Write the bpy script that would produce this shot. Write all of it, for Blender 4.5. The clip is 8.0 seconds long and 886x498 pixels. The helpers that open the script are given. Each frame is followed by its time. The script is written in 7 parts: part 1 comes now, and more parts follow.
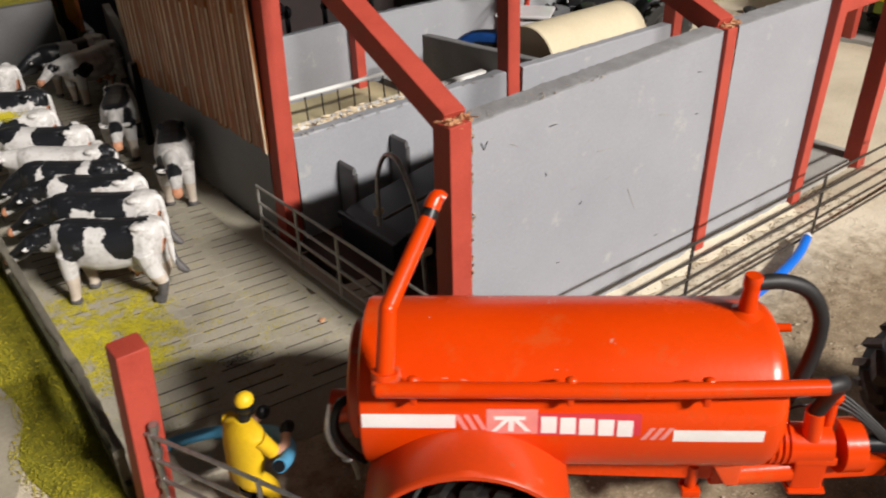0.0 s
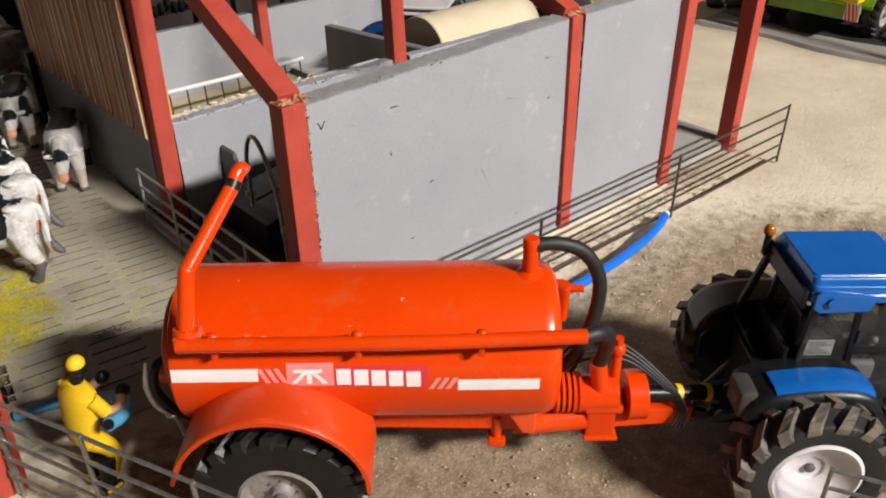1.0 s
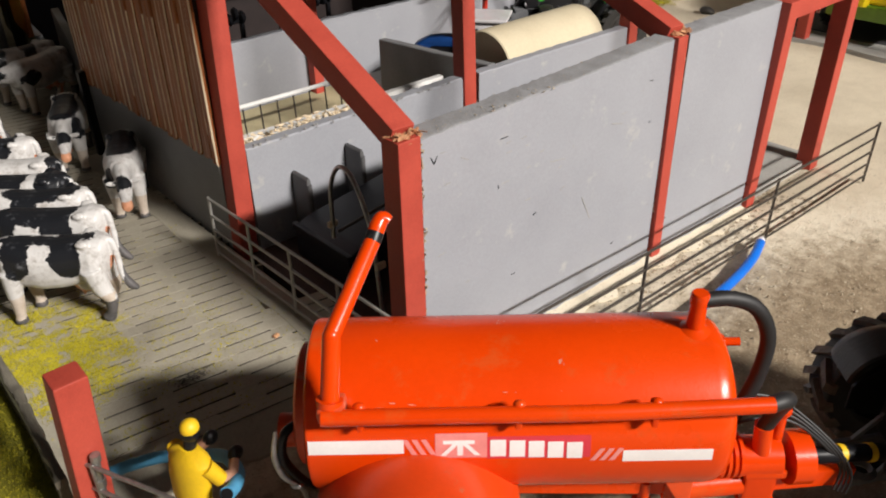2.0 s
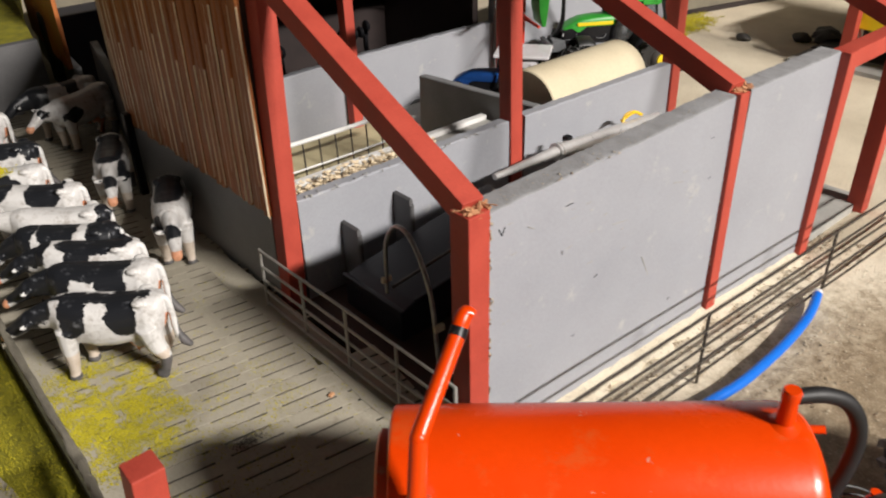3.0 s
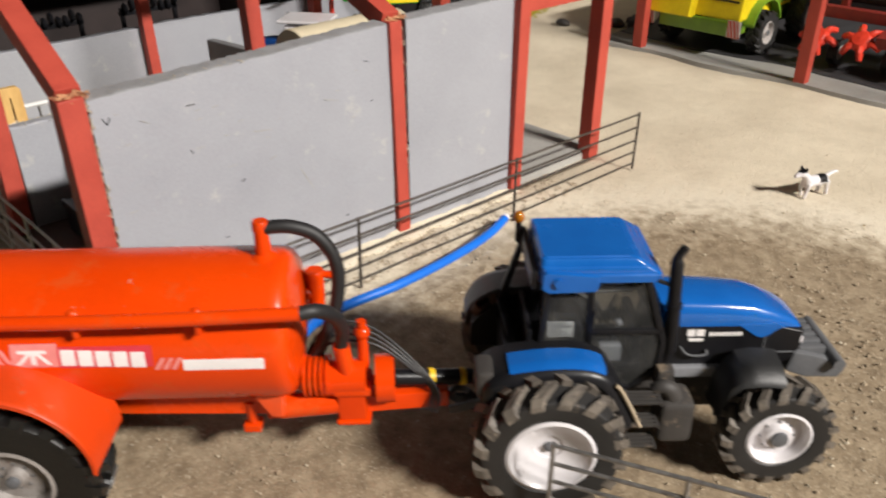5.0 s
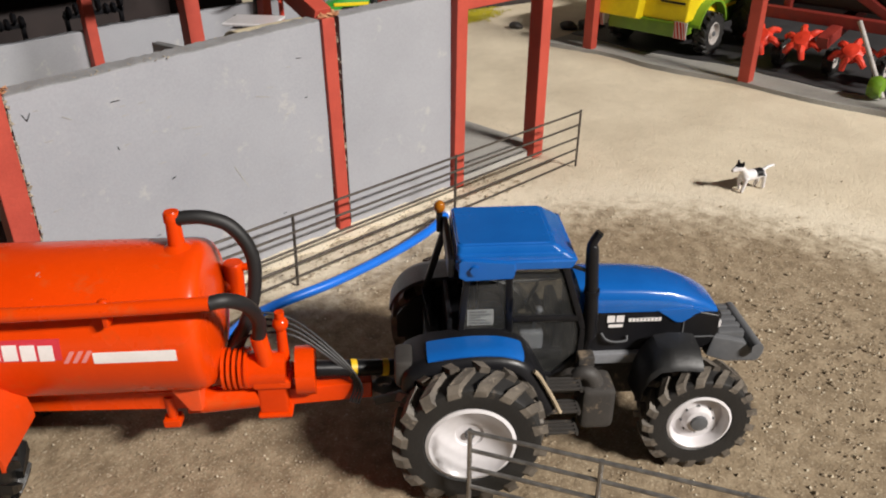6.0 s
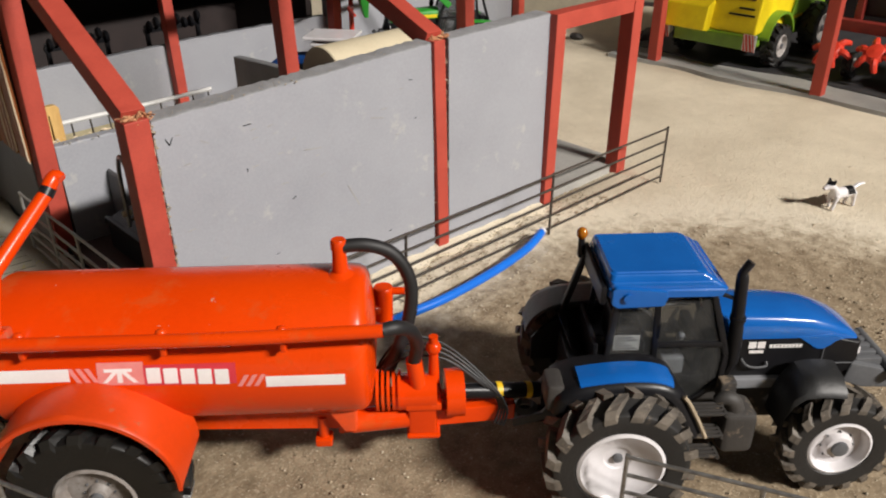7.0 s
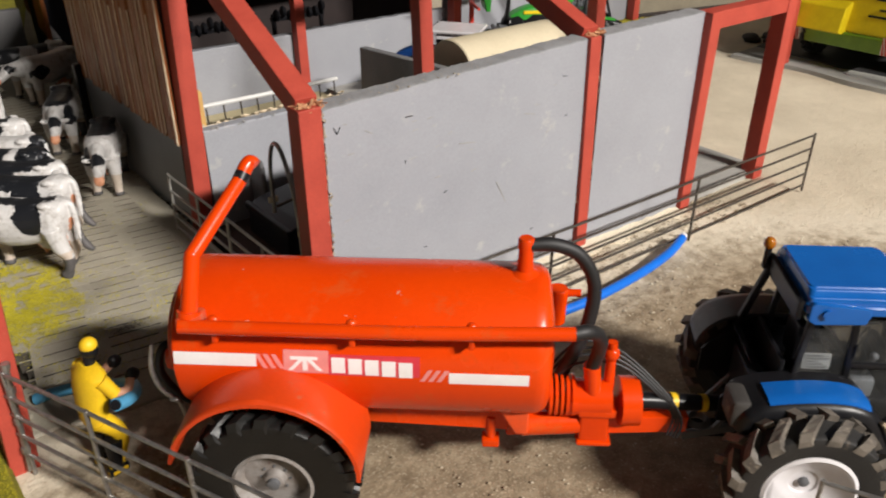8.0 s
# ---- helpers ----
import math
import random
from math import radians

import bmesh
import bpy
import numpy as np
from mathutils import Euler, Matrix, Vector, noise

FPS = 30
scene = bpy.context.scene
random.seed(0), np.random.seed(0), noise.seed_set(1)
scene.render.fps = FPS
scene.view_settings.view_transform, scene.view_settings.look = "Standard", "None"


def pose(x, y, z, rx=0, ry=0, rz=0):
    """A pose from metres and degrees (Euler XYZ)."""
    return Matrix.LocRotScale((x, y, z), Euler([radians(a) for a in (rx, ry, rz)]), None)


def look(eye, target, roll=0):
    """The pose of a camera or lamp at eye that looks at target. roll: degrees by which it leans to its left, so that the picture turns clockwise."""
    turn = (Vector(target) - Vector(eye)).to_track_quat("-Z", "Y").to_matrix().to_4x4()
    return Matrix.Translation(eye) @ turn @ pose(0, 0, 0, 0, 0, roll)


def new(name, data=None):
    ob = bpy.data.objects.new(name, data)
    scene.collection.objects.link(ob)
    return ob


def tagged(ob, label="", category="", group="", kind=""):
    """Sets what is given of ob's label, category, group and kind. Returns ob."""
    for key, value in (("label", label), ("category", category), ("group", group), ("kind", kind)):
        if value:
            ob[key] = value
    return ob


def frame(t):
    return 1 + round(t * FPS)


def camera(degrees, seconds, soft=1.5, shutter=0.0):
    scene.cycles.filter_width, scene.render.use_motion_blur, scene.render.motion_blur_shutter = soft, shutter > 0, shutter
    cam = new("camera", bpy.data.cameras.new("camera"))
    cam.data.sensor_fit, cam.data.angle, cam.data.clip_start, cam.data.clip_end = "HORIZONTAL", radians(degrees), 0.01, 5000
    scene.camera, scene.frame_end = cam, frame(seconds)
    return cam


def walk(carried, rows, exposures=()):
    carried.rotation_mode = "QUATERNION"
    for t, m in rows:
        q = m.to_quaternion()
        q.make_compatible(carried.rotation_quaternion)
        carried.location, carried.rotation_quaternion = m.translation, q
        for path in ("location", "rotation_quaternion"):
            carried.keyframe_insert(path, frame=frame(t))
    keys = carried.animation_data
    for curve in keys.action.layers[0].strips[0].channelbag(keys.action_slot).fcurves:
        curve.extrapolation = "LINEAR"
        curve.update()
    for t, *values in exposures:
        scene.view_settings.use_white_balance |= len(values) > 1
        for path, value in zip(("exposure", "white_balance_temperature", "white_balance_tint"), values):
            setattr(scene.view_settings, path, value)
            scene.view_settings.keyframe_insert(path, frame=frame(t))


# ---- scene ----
cam = camera(58.84, 8.0, 2.0, 0.22)
PATH = [
    (0, (0.0075, 0.0018, 0.2589), (0.5507, 0.6659, -0.2548), -1.48),
    (0.5, (0.0350, -0.0257, 0.2596), (0.5957, 0.6213, -0.2571), -0.90),
    (1, (0.0353, -0.0550, 0.2609), (0.6077, 0.5792, -0.2588), -0.68),
    (1.5, (0.0259, -0.0229, 0.2592), (0.6020, 0.6085, -0.2598), -0.71),
    (1.7, (0.0194, -0.0068, 0.2599), (0.5945, 0.6261, -0.2585), -0.80),
    (2.8, (0.0173, 0.0138, 0.2823), (0.5773, 0.6622, -0.2334), -1.63),
    (3, (0.0147, 0.0308, 0.2861), (0.5738, 0.6828, -0.2260), -1.60),
    (3.5, (-0.0053, 0.0616, 0.2916), (0.5473, 0.7220, -0.2167), -1.55),
    (3.8, (-0.0007, 0.0566, 0.2975), (0.5559, 0.7150, -0.2091), -1.16),
    (4, (0.0071, 0.0284, 0.2944), (0.5682, 0.6888, -0.2045), -1.01),
    (4.2, (0.0213, -0.0050, 0.2896), (0.5857, 0.6516, -0.2108), -0.85),
    (4.5, (0.0415, -0.0560, 0.2744), (0.6204, 0.5925, -0.2198), -0.54),
    (4.8, (0.0721, -0.0995, 0.2614), (0.6669, 0.5340, -0.2334), 0.12),
    (5, (0.0920, -0.1279, 0.2493), (0.6959, 0.5018, -0.2393), -0.18),
    (5.2, (0.1078, -0.1494, 0.2402), (0.7211, 0.4734, -0.2456), -0.06),
    (6.3, (0.0996, -0.1405, 0.2466), (0.7321, 0.4692, -0.2310), -0.05),
    (6.5, (0.0884, -0.1288, 0.2503), (0.7176, 0.4853, -0.2262), -0.16),
    (7, (0.0668, -0.1105, 0.2552), (0.6810, 0.5180, -0.2220), -0.36),
    (7.5, (0.0537, -0.0944, 0.2556), (0.6433, 0.5557, -0.2236), -0.39),
    (8, (0.0384, -0.0759, 0.2531), (0.5855, 0.6087, -0.2287), -0.23),
]
walk(cam, [(t, look(eye, target, roll)) for t, eye, target, roll in PATH], [(0.0, -0.03), (1.5, -0.07), (3.5, 0.06), (5.0, -0.02), (6.5, -0.22), (7.5, -0.15), (8.0, -0.10)])

# ---------------------------------------------------------------- light
world = bpy.data.worlds.new("room_air")
scene.world = world
world.use_nodes = True
world.node_tree.nodes["Background"].inputs[0].default_value = (1.0, 0.86, 0.70, 1)
world.node_tree.nodes["Background"].inputs[1].default_value = 0.010
tube_light = new("strip_lamp", bpy.data.lights.new("strip_lamp", "AREA"))
tube_light.data.shape, tube_light.data.size, tube_light.data.size_y = "RECTANGLE", 0.80, 0.09
tube_light.data.energy, tube_light.data.color = 268.0, (1.0, 0.945, 0.885)
tube_light.matrix_world = look((0.74, -2.82, 2.17), (1.35, 0.45, 0.0))
scene.view_settings.exposure = 0.0

# ---------------------------------------------------------------- helpers
Z0 = 0.002      # yard surface
ZS = 0.007      # slatted floor surface
rng = random.Random(7)


def part(name, bm, material, parent=None, label="", smooth=True, at=None):
    """Link a bmesh as one mesh object under a thing or a part."""
    me = bpy.data.meshes.new(name)
    bmesh.ops.recalc_face_normals(bm, faces=bm.faces[:])
    bm.to_mesh(me)
    bm.free()
    for m in material if isinstance(material, (list, tuple)) else [material]:
        me.materials.append(m)
    if smooth:
        for p in me.polygons:
            p.use_smooth = True
        me.set_sharp_from_angle(angle=radians(38))
    ob = new(name, me)
    if smooth and len(me.polygons) < 2500:
        w = ob.modifiers.new("even_faces", "WEIGHTED_NORMAL")
        w.keep_sharp = True
        w.weight = 80
    if parent:
        ob.parent = parent
    if at is not None:
        ob.matrix_basis = at
    if label:
        tagged(ob, label)
    return ob


def thing(name, m, label, category, group="", kind=""):
    ob = new(name)
    ob.empty_display_size = 0.01
    ob.matrix_basis = m
    return tagged(ob, label, category, group, kind)


def box(bm, a, b, bevel=0.0, m=None, mat=0, jitter=0.0):
    """An axis-aligned block from corner a to corner b, bevelled, then moved by m."""
    v = bmesh.ops.create_cube(bm, size=1)["verts"]
    for w in v:
        w.co = Vector([(a[i] + b[i]) / 2 + w.co[i] * (b[i] - a[i]) + rng.uniform(-jitter, jitter) for i in range(3)])
    faces = list({f for w in v for f in w.link_faces})
    if bevel:
        r = bmesh.ops.bevel(bm, geom=list({e for w in v for e in w.link_edges}), offset=bevel, segments=2, profile=0.5, affect="EDGES")
        faces = [f for f in set(r["faces"]) | set(f for f in faces if f.is_valid)]
        v = list({w for f in faces for w in f.verts})
    for f in faces:
        f.material_index = mat
    if m is not None:
        bmesh.ops.transform(bm, matrix=m, verts=v)
    return v


def beam(bm, p, q, w, h, bevel=0.0006, roll=0.0, mat=0):
    """A square bar from p to q, w wide and h deep."""
    p, q = Vector(p), Vector(q)
    d = q - p
    m = Matrix.Translation((p + q) / 2) @ d.to_track_quat("X", "Z").to_matrix().to_4x4() @ Matrix.Rotation(roll, 4, "X")
    return box(bm, (-d.length / 2, -w / 2, -h / 2), (d.length / 2, w / 2, h / 2), bevel, m, mat)


def rod(bm, p, q, r0, r1=None, seg=12, mat=0, caps=True):
    p, q = Vector(p), Vector(q)
    d = q - p
    m = Matrix.Translation((p + q) / 2) @ d.to_track_quat("Z", "Y").to_matrix().to_4x4()
    r = bmesh.ops.create_cone(bm, cap_ends=caps, segments=seg, radius1=r0, radius2=r0 if r1 is None else r1, depth=d.length, matrix=m)
    for f in {f for w in r["verts"] for f in w.link_faces}:
        f.material_index = mat
    return r["verts"]


def ball(bm, c, r, scale=(1, 1, 1), seg=14, mat=0, rot=None):
    m = Matrix.Translation(c) @ (rot or Matrix()) @ Matrix.Diagonal((*scale, 1))
    v = bmesh.ops.create_uvsphere(bm, u_segments=seg, v_segments=max(6, seg * 2 // 3), radius=r, matrix=m)["verts"]
    for f in {f for w in v for f in w.link_faces}:
        f.material_index = mat
    return v


def curve_points(pts, n=6):
    """A smooth line through the points."""
    pts = [Vector(p) for p in pts]
    out = []
    for i in range(len(pts) - 1):
        p0, p1, p2, p3 = pts[max(i - 1, 0)], pts[i], pts[i + 1], pts[min(i + 2, len(pts) - 1)]
        for k in range(n):
            t = k / n
            out.append(0.5 * ((2 * p1) + (p2 - p0) * t + (2 * p0 - 5 * p1 + 4 * p2 - p3) * t * t + (3 * p1 - p0 - 3 * p2 + p3) * t ** 3))
    out.append(pts[-1])
    return out


def loft(bm, rings, closed=True, mat=0):
    """Skin a list of rings of points, with caps."""
    rows = [[bm.verts.new(p) for p in ring] for ring in rings]
    n = len(rows[0])
    fs = []
    for a, b in zip(rows, rows[1:]):
        for i in range(n if closed else n - 1):
            j = (i + 1) % n
            fs.append(bm.faces.new((a[i], a[j], b[j], b[i])))
    if closed:
        fs.append(bm.faces.new(rows[0][::-1]))
        fs.append(bm.faces.new(rows[-1]))
    for f in fs:
        f.material_index = mat
    return rows


def tube(bm, pts, r, seg=10, smooth=6, mat=0, hollow=False):
    """A bent pipe through the points; r may be a list, one radius a point."""
    line = curve_points(pts, smooth) if smooth else [Vector(p) for p in pts]
    n = len(line)
    rs = [r] * n if not isinstance(r, (list, tuple)) else [float(np.interp(i / (n - 1), np.linspace(0, 1, len(r)), r)) for i in range(n)]
    rings, up = [], None
    for i, p in enumerate(line):
        d = (line[min(i + 1, n - 1)] - line[max(i - 1, 0)]).normalized()
        if up is None:
            up = d.orthogonal().normalized()
        up = (up - d * up.dot(d)).normalized()
        side = d.cross(up)
        rings.append([p + (up * math.cos(a) + side * math.sin(a)) * rs[i] for a in (2 * math.pi * k / seg for k in range(seg))])
    loft(bm, rings, True, mat)


def lathe(bm, profile, seg=48, axis="Y", m=None, mat=0, closed=False):
    """Turn a profile of (radius, along) about an axis."""
    rows = []
    for rad, al in profile:
        row = []
        for k in range(seg):
            a = 2 * math.pi * k / seg
            c, s = rad * math.cos(a), rad * math.sin(a)
            co = Vector((c, al, s)) if axis == "Y" else Vector((al, c, s)) if axis == "X" else Vector((c, s, al))
            row.append(bm.verts.new(m @ co if m is not None else co))
        rows.append(row)
    pairs = list(zip(rows, rows[1:])) + ([(rows[-1], rows[0])] if closed else [])
    for a, b in pairs:
        for k in range(seg):
            j = (k + 1) % seg
            bm.faces.new((a[k], a[j], b[j], b[k])).material_index = mat
    if not closed:
        for row in (rows[0], rows[-1]):
            bm.faces.new(row).material_index = mat


def prism(bm, outline, y0, y1, bevel=0.0, m=None, mat=0):
    """A plate: an outline in (x, z), thick from y0 to y1."""
    a = [bm.verts.new((x, y0, z)) for x, z in outline]
    b = [bm.verts.new((x, y1, z)) for x, z in outline]
    fs = [bm.faces.new(a[::-1]), bm.faces.new(b)]
    for i in range(len(a)):
        j = (i + 1) % len(a)
        fs.append(bm.faces.new((a[i], a[j], b[j], b[i])))
    v = a + b
    if bevel:
        r = bmesh.ops.bevel(bm, geom=list({e for w in v for e in w.link_edges}), offset=bevel, segments=2, profile=0.5, affect="EDGES")
        fs = list(set(r["faces"]) | {f for f in fs if f.is_valid})
        v = list({w for f in fs for w in f.verts})
    for f in fs:
        f.material_index = mat
    if m is not None:
        bmesh.ops.transform(bm, matrix=m, verts=v)
    return v


# ---------------------------------------------------------------- materials
def nodes_of(name):
    m = bpy.data.materials.new(name)
    m.use_nodes = True
    t = m.node_tree
    return m, t, t.nodes["Principled BSDF"]


def noise_node(t, scale, detail=4, rough=0.6, coord=None, dim=None):
    n = t.nodes.new("ShaderNodeTexNoise")
    n.inputs["Scale"].default_value, n.inputs["Detail"].default_value, n.inputs["Roughness"].default_value = scale, detail, rough
    if coord is not None:
        t.links.new(coord, n.inputs["Vector"])
    return n


def ramp(t, fac, stops):
    r = t.nodes.new("ShaderNodeValToRGB")
    e = r.color_ramp.elements
    while len(e) < len(stops):
        e.new(0.5)
    for el, (p, c) in zip(e, stops):
        el.position, el.color = p, (*c, 1) if len(c) == 3 else c
    t.links.new(fac, r.inputs[0])
    return r


def mix(t, fac, a, b, how="MIX"):
    n = t.nodes.new("ShaderNodeMix")
    n.data_type, n.blend_type = "RGBA", how
    for sock, val in ((n.inputs[0], fac), (n.inputs[6], a), (n.inputs[7], b)):
        if hasattr(val, "is_linked"):
            t.links.new(val, sock)
        else:
            sock.default_value = val if sock.type == "VALUE" else (*val, 1)
    return n.outputs[2]


def bump(t, bs, height, strength, dist):
    b = t.nodes.new("ShaderNodeBump")
    b.inputs["Strength"].default_value, b.inputs["Distance"].default_value = strength, dist
    t.links.new(height, b.inputs["Height"])
    t.links.new(b.outputs[0], bs.inputs["Normal"])


def surface(name, base, dark, rough=0.6, coarse=40, fine=400, grain=0.35, metal=0.0, relief=0.3, relief_size=0.0004, stain=None, stain_at=0.62, coat=0.0, vary=0.0, stretch=None, chips=None):
    """Paint, plastic, metal, wood or stone: two scales of variation, stains and fine relief."""
    m, t, bs = nodes_of(name)
    co = t.nodes.new("ShaderNodeTexCoord").outputs["Object"]
    info = t.nodes.new("ShaderNodeObjectInfo")
    add = t.nodes.new("ShaderNodeVectorMath")
    add.operation = "ADD"
    sc = t.nodes.new("ShaderNodeVectorMath")
    sc.operation = "MULTIPLY"
    t.links.new(co, sc.inputs[0])
    sc.inputs[1].default_value = stretch or (1, 1, 1)
    t.links.new(sc.outputs[0], add.inputs[0])
    t.links.new(info.outputs["Random"], add.inputs[1])
    v = add.outputs[0]
    big, small = noise_node(t, coarse, 5, 0.6, v), noise_node(t, fine, 3, 0.7, v)
    c = ramp(t, big.outputs[0], [(0.30, dark), (0.62, base)]).outputs[0]
    c = mix(t, grain, c, ramp(t, small.outputs[0], [(0.3, [q * 0.72 for q in base]), (0.7, [min(1, q * 1.2) for q in base])]).outputs[0])
    if stain:
        st = noise_node(t, coarse * 2.3, 8, 0.72, v)
        c = mix(t, ramp(t, st.outputs[0], [(stain_at, (0, 0, 0)), (stain_at + 0.08, (1, 1, 1))]).outputs[0], c, stain)
    if chips:
        ch = noise_node(t, chips[0], 4, 0.6, v)
        c = mix(t, ramp(t, ch.outputs[0], [(chips[1], (0, 0, 0)), (chips[1] + 0.03, (1, 1, 1))]).outputs[0], c, chips[2])
    if vary:
        hv = t.nodes.new("ShaderNodeHueSaturation")
        mp = t.nodes.new("ShaderNodeMapRange")
        mp.inputs[3].default_value, mp.inputs[4].default_value = 1 - vary, 1 + vary
        t.links.new(info.outputs["Random"], mp.inputs[0])
        t.links.new(mp.outputs[0], hv.inputs["Value"])
        t.links.new(c, hv.inputs["Color"])
        c = hv.outputs[0]
    t.links.new(c, bs.inputs["Base Color"])
    rr = t.nodes.new("ShaderNodeMapRange")
    rr.inputs[3].default_value, rr.inputs[4].default_value = max(0.03, rough - 0.12), min(1, rough + 0.12)
    t.links.new(big.outputs[0], rr.inputs[0])
    t.links.new(rr.outputs[0], bs.inputs["Roughness"])
    bs.inputs["Metallic"].default_value = metal
    bs.inputs["Coat Weight"].default_value = coat
    bs.inputs["Coat Roughness"].default_value = 0.12
    if relief:
        bump(t, bs, small.outputs[0], relief, relief_size)
    return m


M_RED = surface("red_oxide_paint", (0.44, 0.060, 0.036), (0.34, 0.042, 0.027), 0.62, 60, 900, 0.3, relief=0.35, stain=(0.52, 0.13, 0.075), stain_at=0.66)
M_RAW = surface("torn_raw_wood", (0.62, 0.33, 0.17), (0.40, 0.10, 0.05), 0.9, 300, 1500, 0.5, relief=0.8, relief_size=0.0008)
M_PANEL = surface("grey_painted_board", (0.325, 0.332, 0.362), (0.292, 0.298, 0.328), 0.55, 25, 700, 0.22, relief=0.22, stain=(0.395, 0.39, 0.39), stain_at=0.60)
# The grey board darkened, so that shade is part of its colour.
M_PANEL_DARK = surface("grey_board_shade_tone", (0.235, 0.235, 0.24), (0.17, 0.17, 0.175), 0.6, 30, 600, 0.3, relief=0.3)
M_SAWN = surface("dusty_sawn_edge", (0.29, 0.29, 0.30), (0.17, 0.165, 0.165), 0.8, 90, 900, 0.4, relief=0.6, relief_size=0.0006, stain=(0.10, 0.09, 0.085), stain_at=0.64)
M_CHIP = surface("chipped_board_edge", (0.45, 0.38, 0.29), (0.10, 0.09, 0.08), 0.9, 500, 1400, 0.5, relief=0.9, relief_size=0.0008)
M_SLAT = surface("slat_concrete", (0.40, 0.365, 0.29), (0.31, 0.28, 0.22), 0.8, 30, 700, 0.4, relief=0.4, stain=(0.24, 0.21, 0.155), stain_at=0.63, vary=0.015)
# Dark brown for muck, and for the shade painted inside the slots.
M_SLIT = surface("slot_shade_and_muck", (0.085, 0.072, 0.056), (0.04, 0.034, 0.027), 0.7, 60, 600)
M_KERB = surface("grey_concrete", (0.36, 0.35, 0.325), (0.26, 0.25, 0.235), 0.85, 30, 600, 0.4, relief=0.5, stain=(0.18, 0.16, 0.13), stain_at=0.66)
M_SLATE = surface("dark_slate_grey", (0.115, 0.113, 0.115), (0.08, 0.078, 0.08), 0.6, 30, 600, 0.3, relief=0.3, stain=(0.16, 0.155, 0.15), stain_at=0.62)
M_PATH = surface("tan_concrete", (0.40, 0.355, 0.275), (0.29, 0.25, 0.185), 0.85, 30, 600, 0.4, relief=0.5, stain=(0.20, 0.18, 0.11), stain_at=0.64)
# Near-black concrete that carries the shade inside the open shed.
M_FLOOR_SHADE = surface("shade_black_concrete", (0.040, 0.038, 0.040), (0.018, 0.017, 0.019), 0.6, 40, 600, 0.4, relief=0.4, stain=(0.10, 0.095, 0.09), stain_at=0.66)
M_ENDWALL = surface("grey_brown_board", (0.20, 0.175, 0.125), (0.13, 0.11, 0.08), 0.7, 40, 600, 0.3, relief=0.3)
M_CLAD = surface("stained_brown_strip", (0.43, 0.145, 0.046), (0.20, 0.060, 0.018), 0.38, 120, 900, 0.4, relief=0.5, vary=0.12, stretch=(1, 1, 0.12), stain=(0.40, 0.16, 0.05), stain_at=0.68)
M_CLAD.node_tree.nodes["Principled BSDF"].inputs["Specular IOR Level"].default_value = 0.2
# Bare wood paled further, so the edges' glossy glint is in the colour.
M_CLAD_EDGE = surface("bare_edge_with_glint", (0.95, 0.80, 0.58), (0.60, 0.34, 0.16), 0.35, 190, 900, 0.2, vary=0.15, stretch=(1, 1, 0.12))
M_ORANGE = surface("orange_toy_paint", (0.70, 0.052, 0.001), (0.62, 0.040, 0.001), 0.25, 16, 500, 0.10, relief=0.10, coat=0.06, stain=(0.60, 0.066, 0.008), stain_at=0.555, chips=(120, 0.715, (0.55, 0.24, 0.16)))
M_ORANGE.node_tree.nodes["Principled BSDF"].inputs["Specular IOR Level"].default_value = 0.35
M_ORANGE_WORN = surface("worn_orange_paint", (0.74, 0.075, 0.012), (0.45, 0.075, 0.035), 0.42, 60, 500, 0.2, relief=0.2, stain=(0.42, 0.19, 0.12), stain_at=0.60)
M_ORANGE_DULL = surface("dulled_orange_paint", (0.62, 0.050, 0.003), (0.50, 0.044, 0.008), 0.38, 30, 600, 0.15, relief=0.15, stain=(0.40, 0.12, 0.06), stain_at=0.585)
M_SCUFF = surface("scuffed_pale_paint", (0.60, 0.19, 0.11), (0.62, 0.09, 0.02), 0.6, 300, 1200, 0.4, relief=0.2)
M_WHITE = surface("white_decal", (0.80, 0.77, 0.76), (0.74, 0.70, 0.69), 0.4, 80, 900, 0.15, relief=0.0)
M_PINK = surface("red_decal", (0.60, 0.040, 0.060), (0.52, 0.030, 0.045), 0.4, 150, 900, 0.2, relief=0.0)
M_ROSE = surface("rose_decal", (0.72, 0.26, 0.24), (0.66, 0.20, 0.19), 0.4, 150, 900, 0.2, relief=0.0)
M_TYRE = surface("dusty_black_rubber", (0.019, 0.018, 0.017), (0.012, 0.011, 0.011), 0.58, 60, 700, 0.3, relief=0.4, stain=(0.11, 0.085, 0.062), stain_at=0.64)
M_TYRE_BLACK = surface("glossy_black_rubber", (0.008, 0.0075, 0.007), (0.005, 0.005, 0.005), 0.42, 60, 700, 0.3, relief=0.4, stain=(0.030, 0.025, 0.020), stain_at=0.68)
M_RIM_RUSTY = surface("rusty_grey_wheel_paint", (0.30, 0.28, 0.265), (0.14, 0.11, 0.09), 0.38, 160, 600, 0.2, relief=0.2, stain=(0.10, 0.045, 0.025), stain_at=0.60)
M_TYRE_TAN = surface("dusty_tread_lug", (0.15, 0.128, 0.104), (0.040, 0.034, 0.030), 0.6, 110, 700, 0.3, relief=0.4, stain=(0.25, 0.21, 0.165), stain_at=0.58)
M_RUBBER = surface("black_hose_rubber", (0.012, 0.011, 0.012), (0.008, 0.008, 0.008), 0.55, 80, 600, 0.2, relief=0.1)
M_BLACK = surface("black_plastic", (0.009, 0.009, 0.011), (0.006, 0.006, 0.007), 0.36, 70, 600, 0.2, relief=0.15, stain=(0.10, 0.08, 0.06), stain_at=0.68)
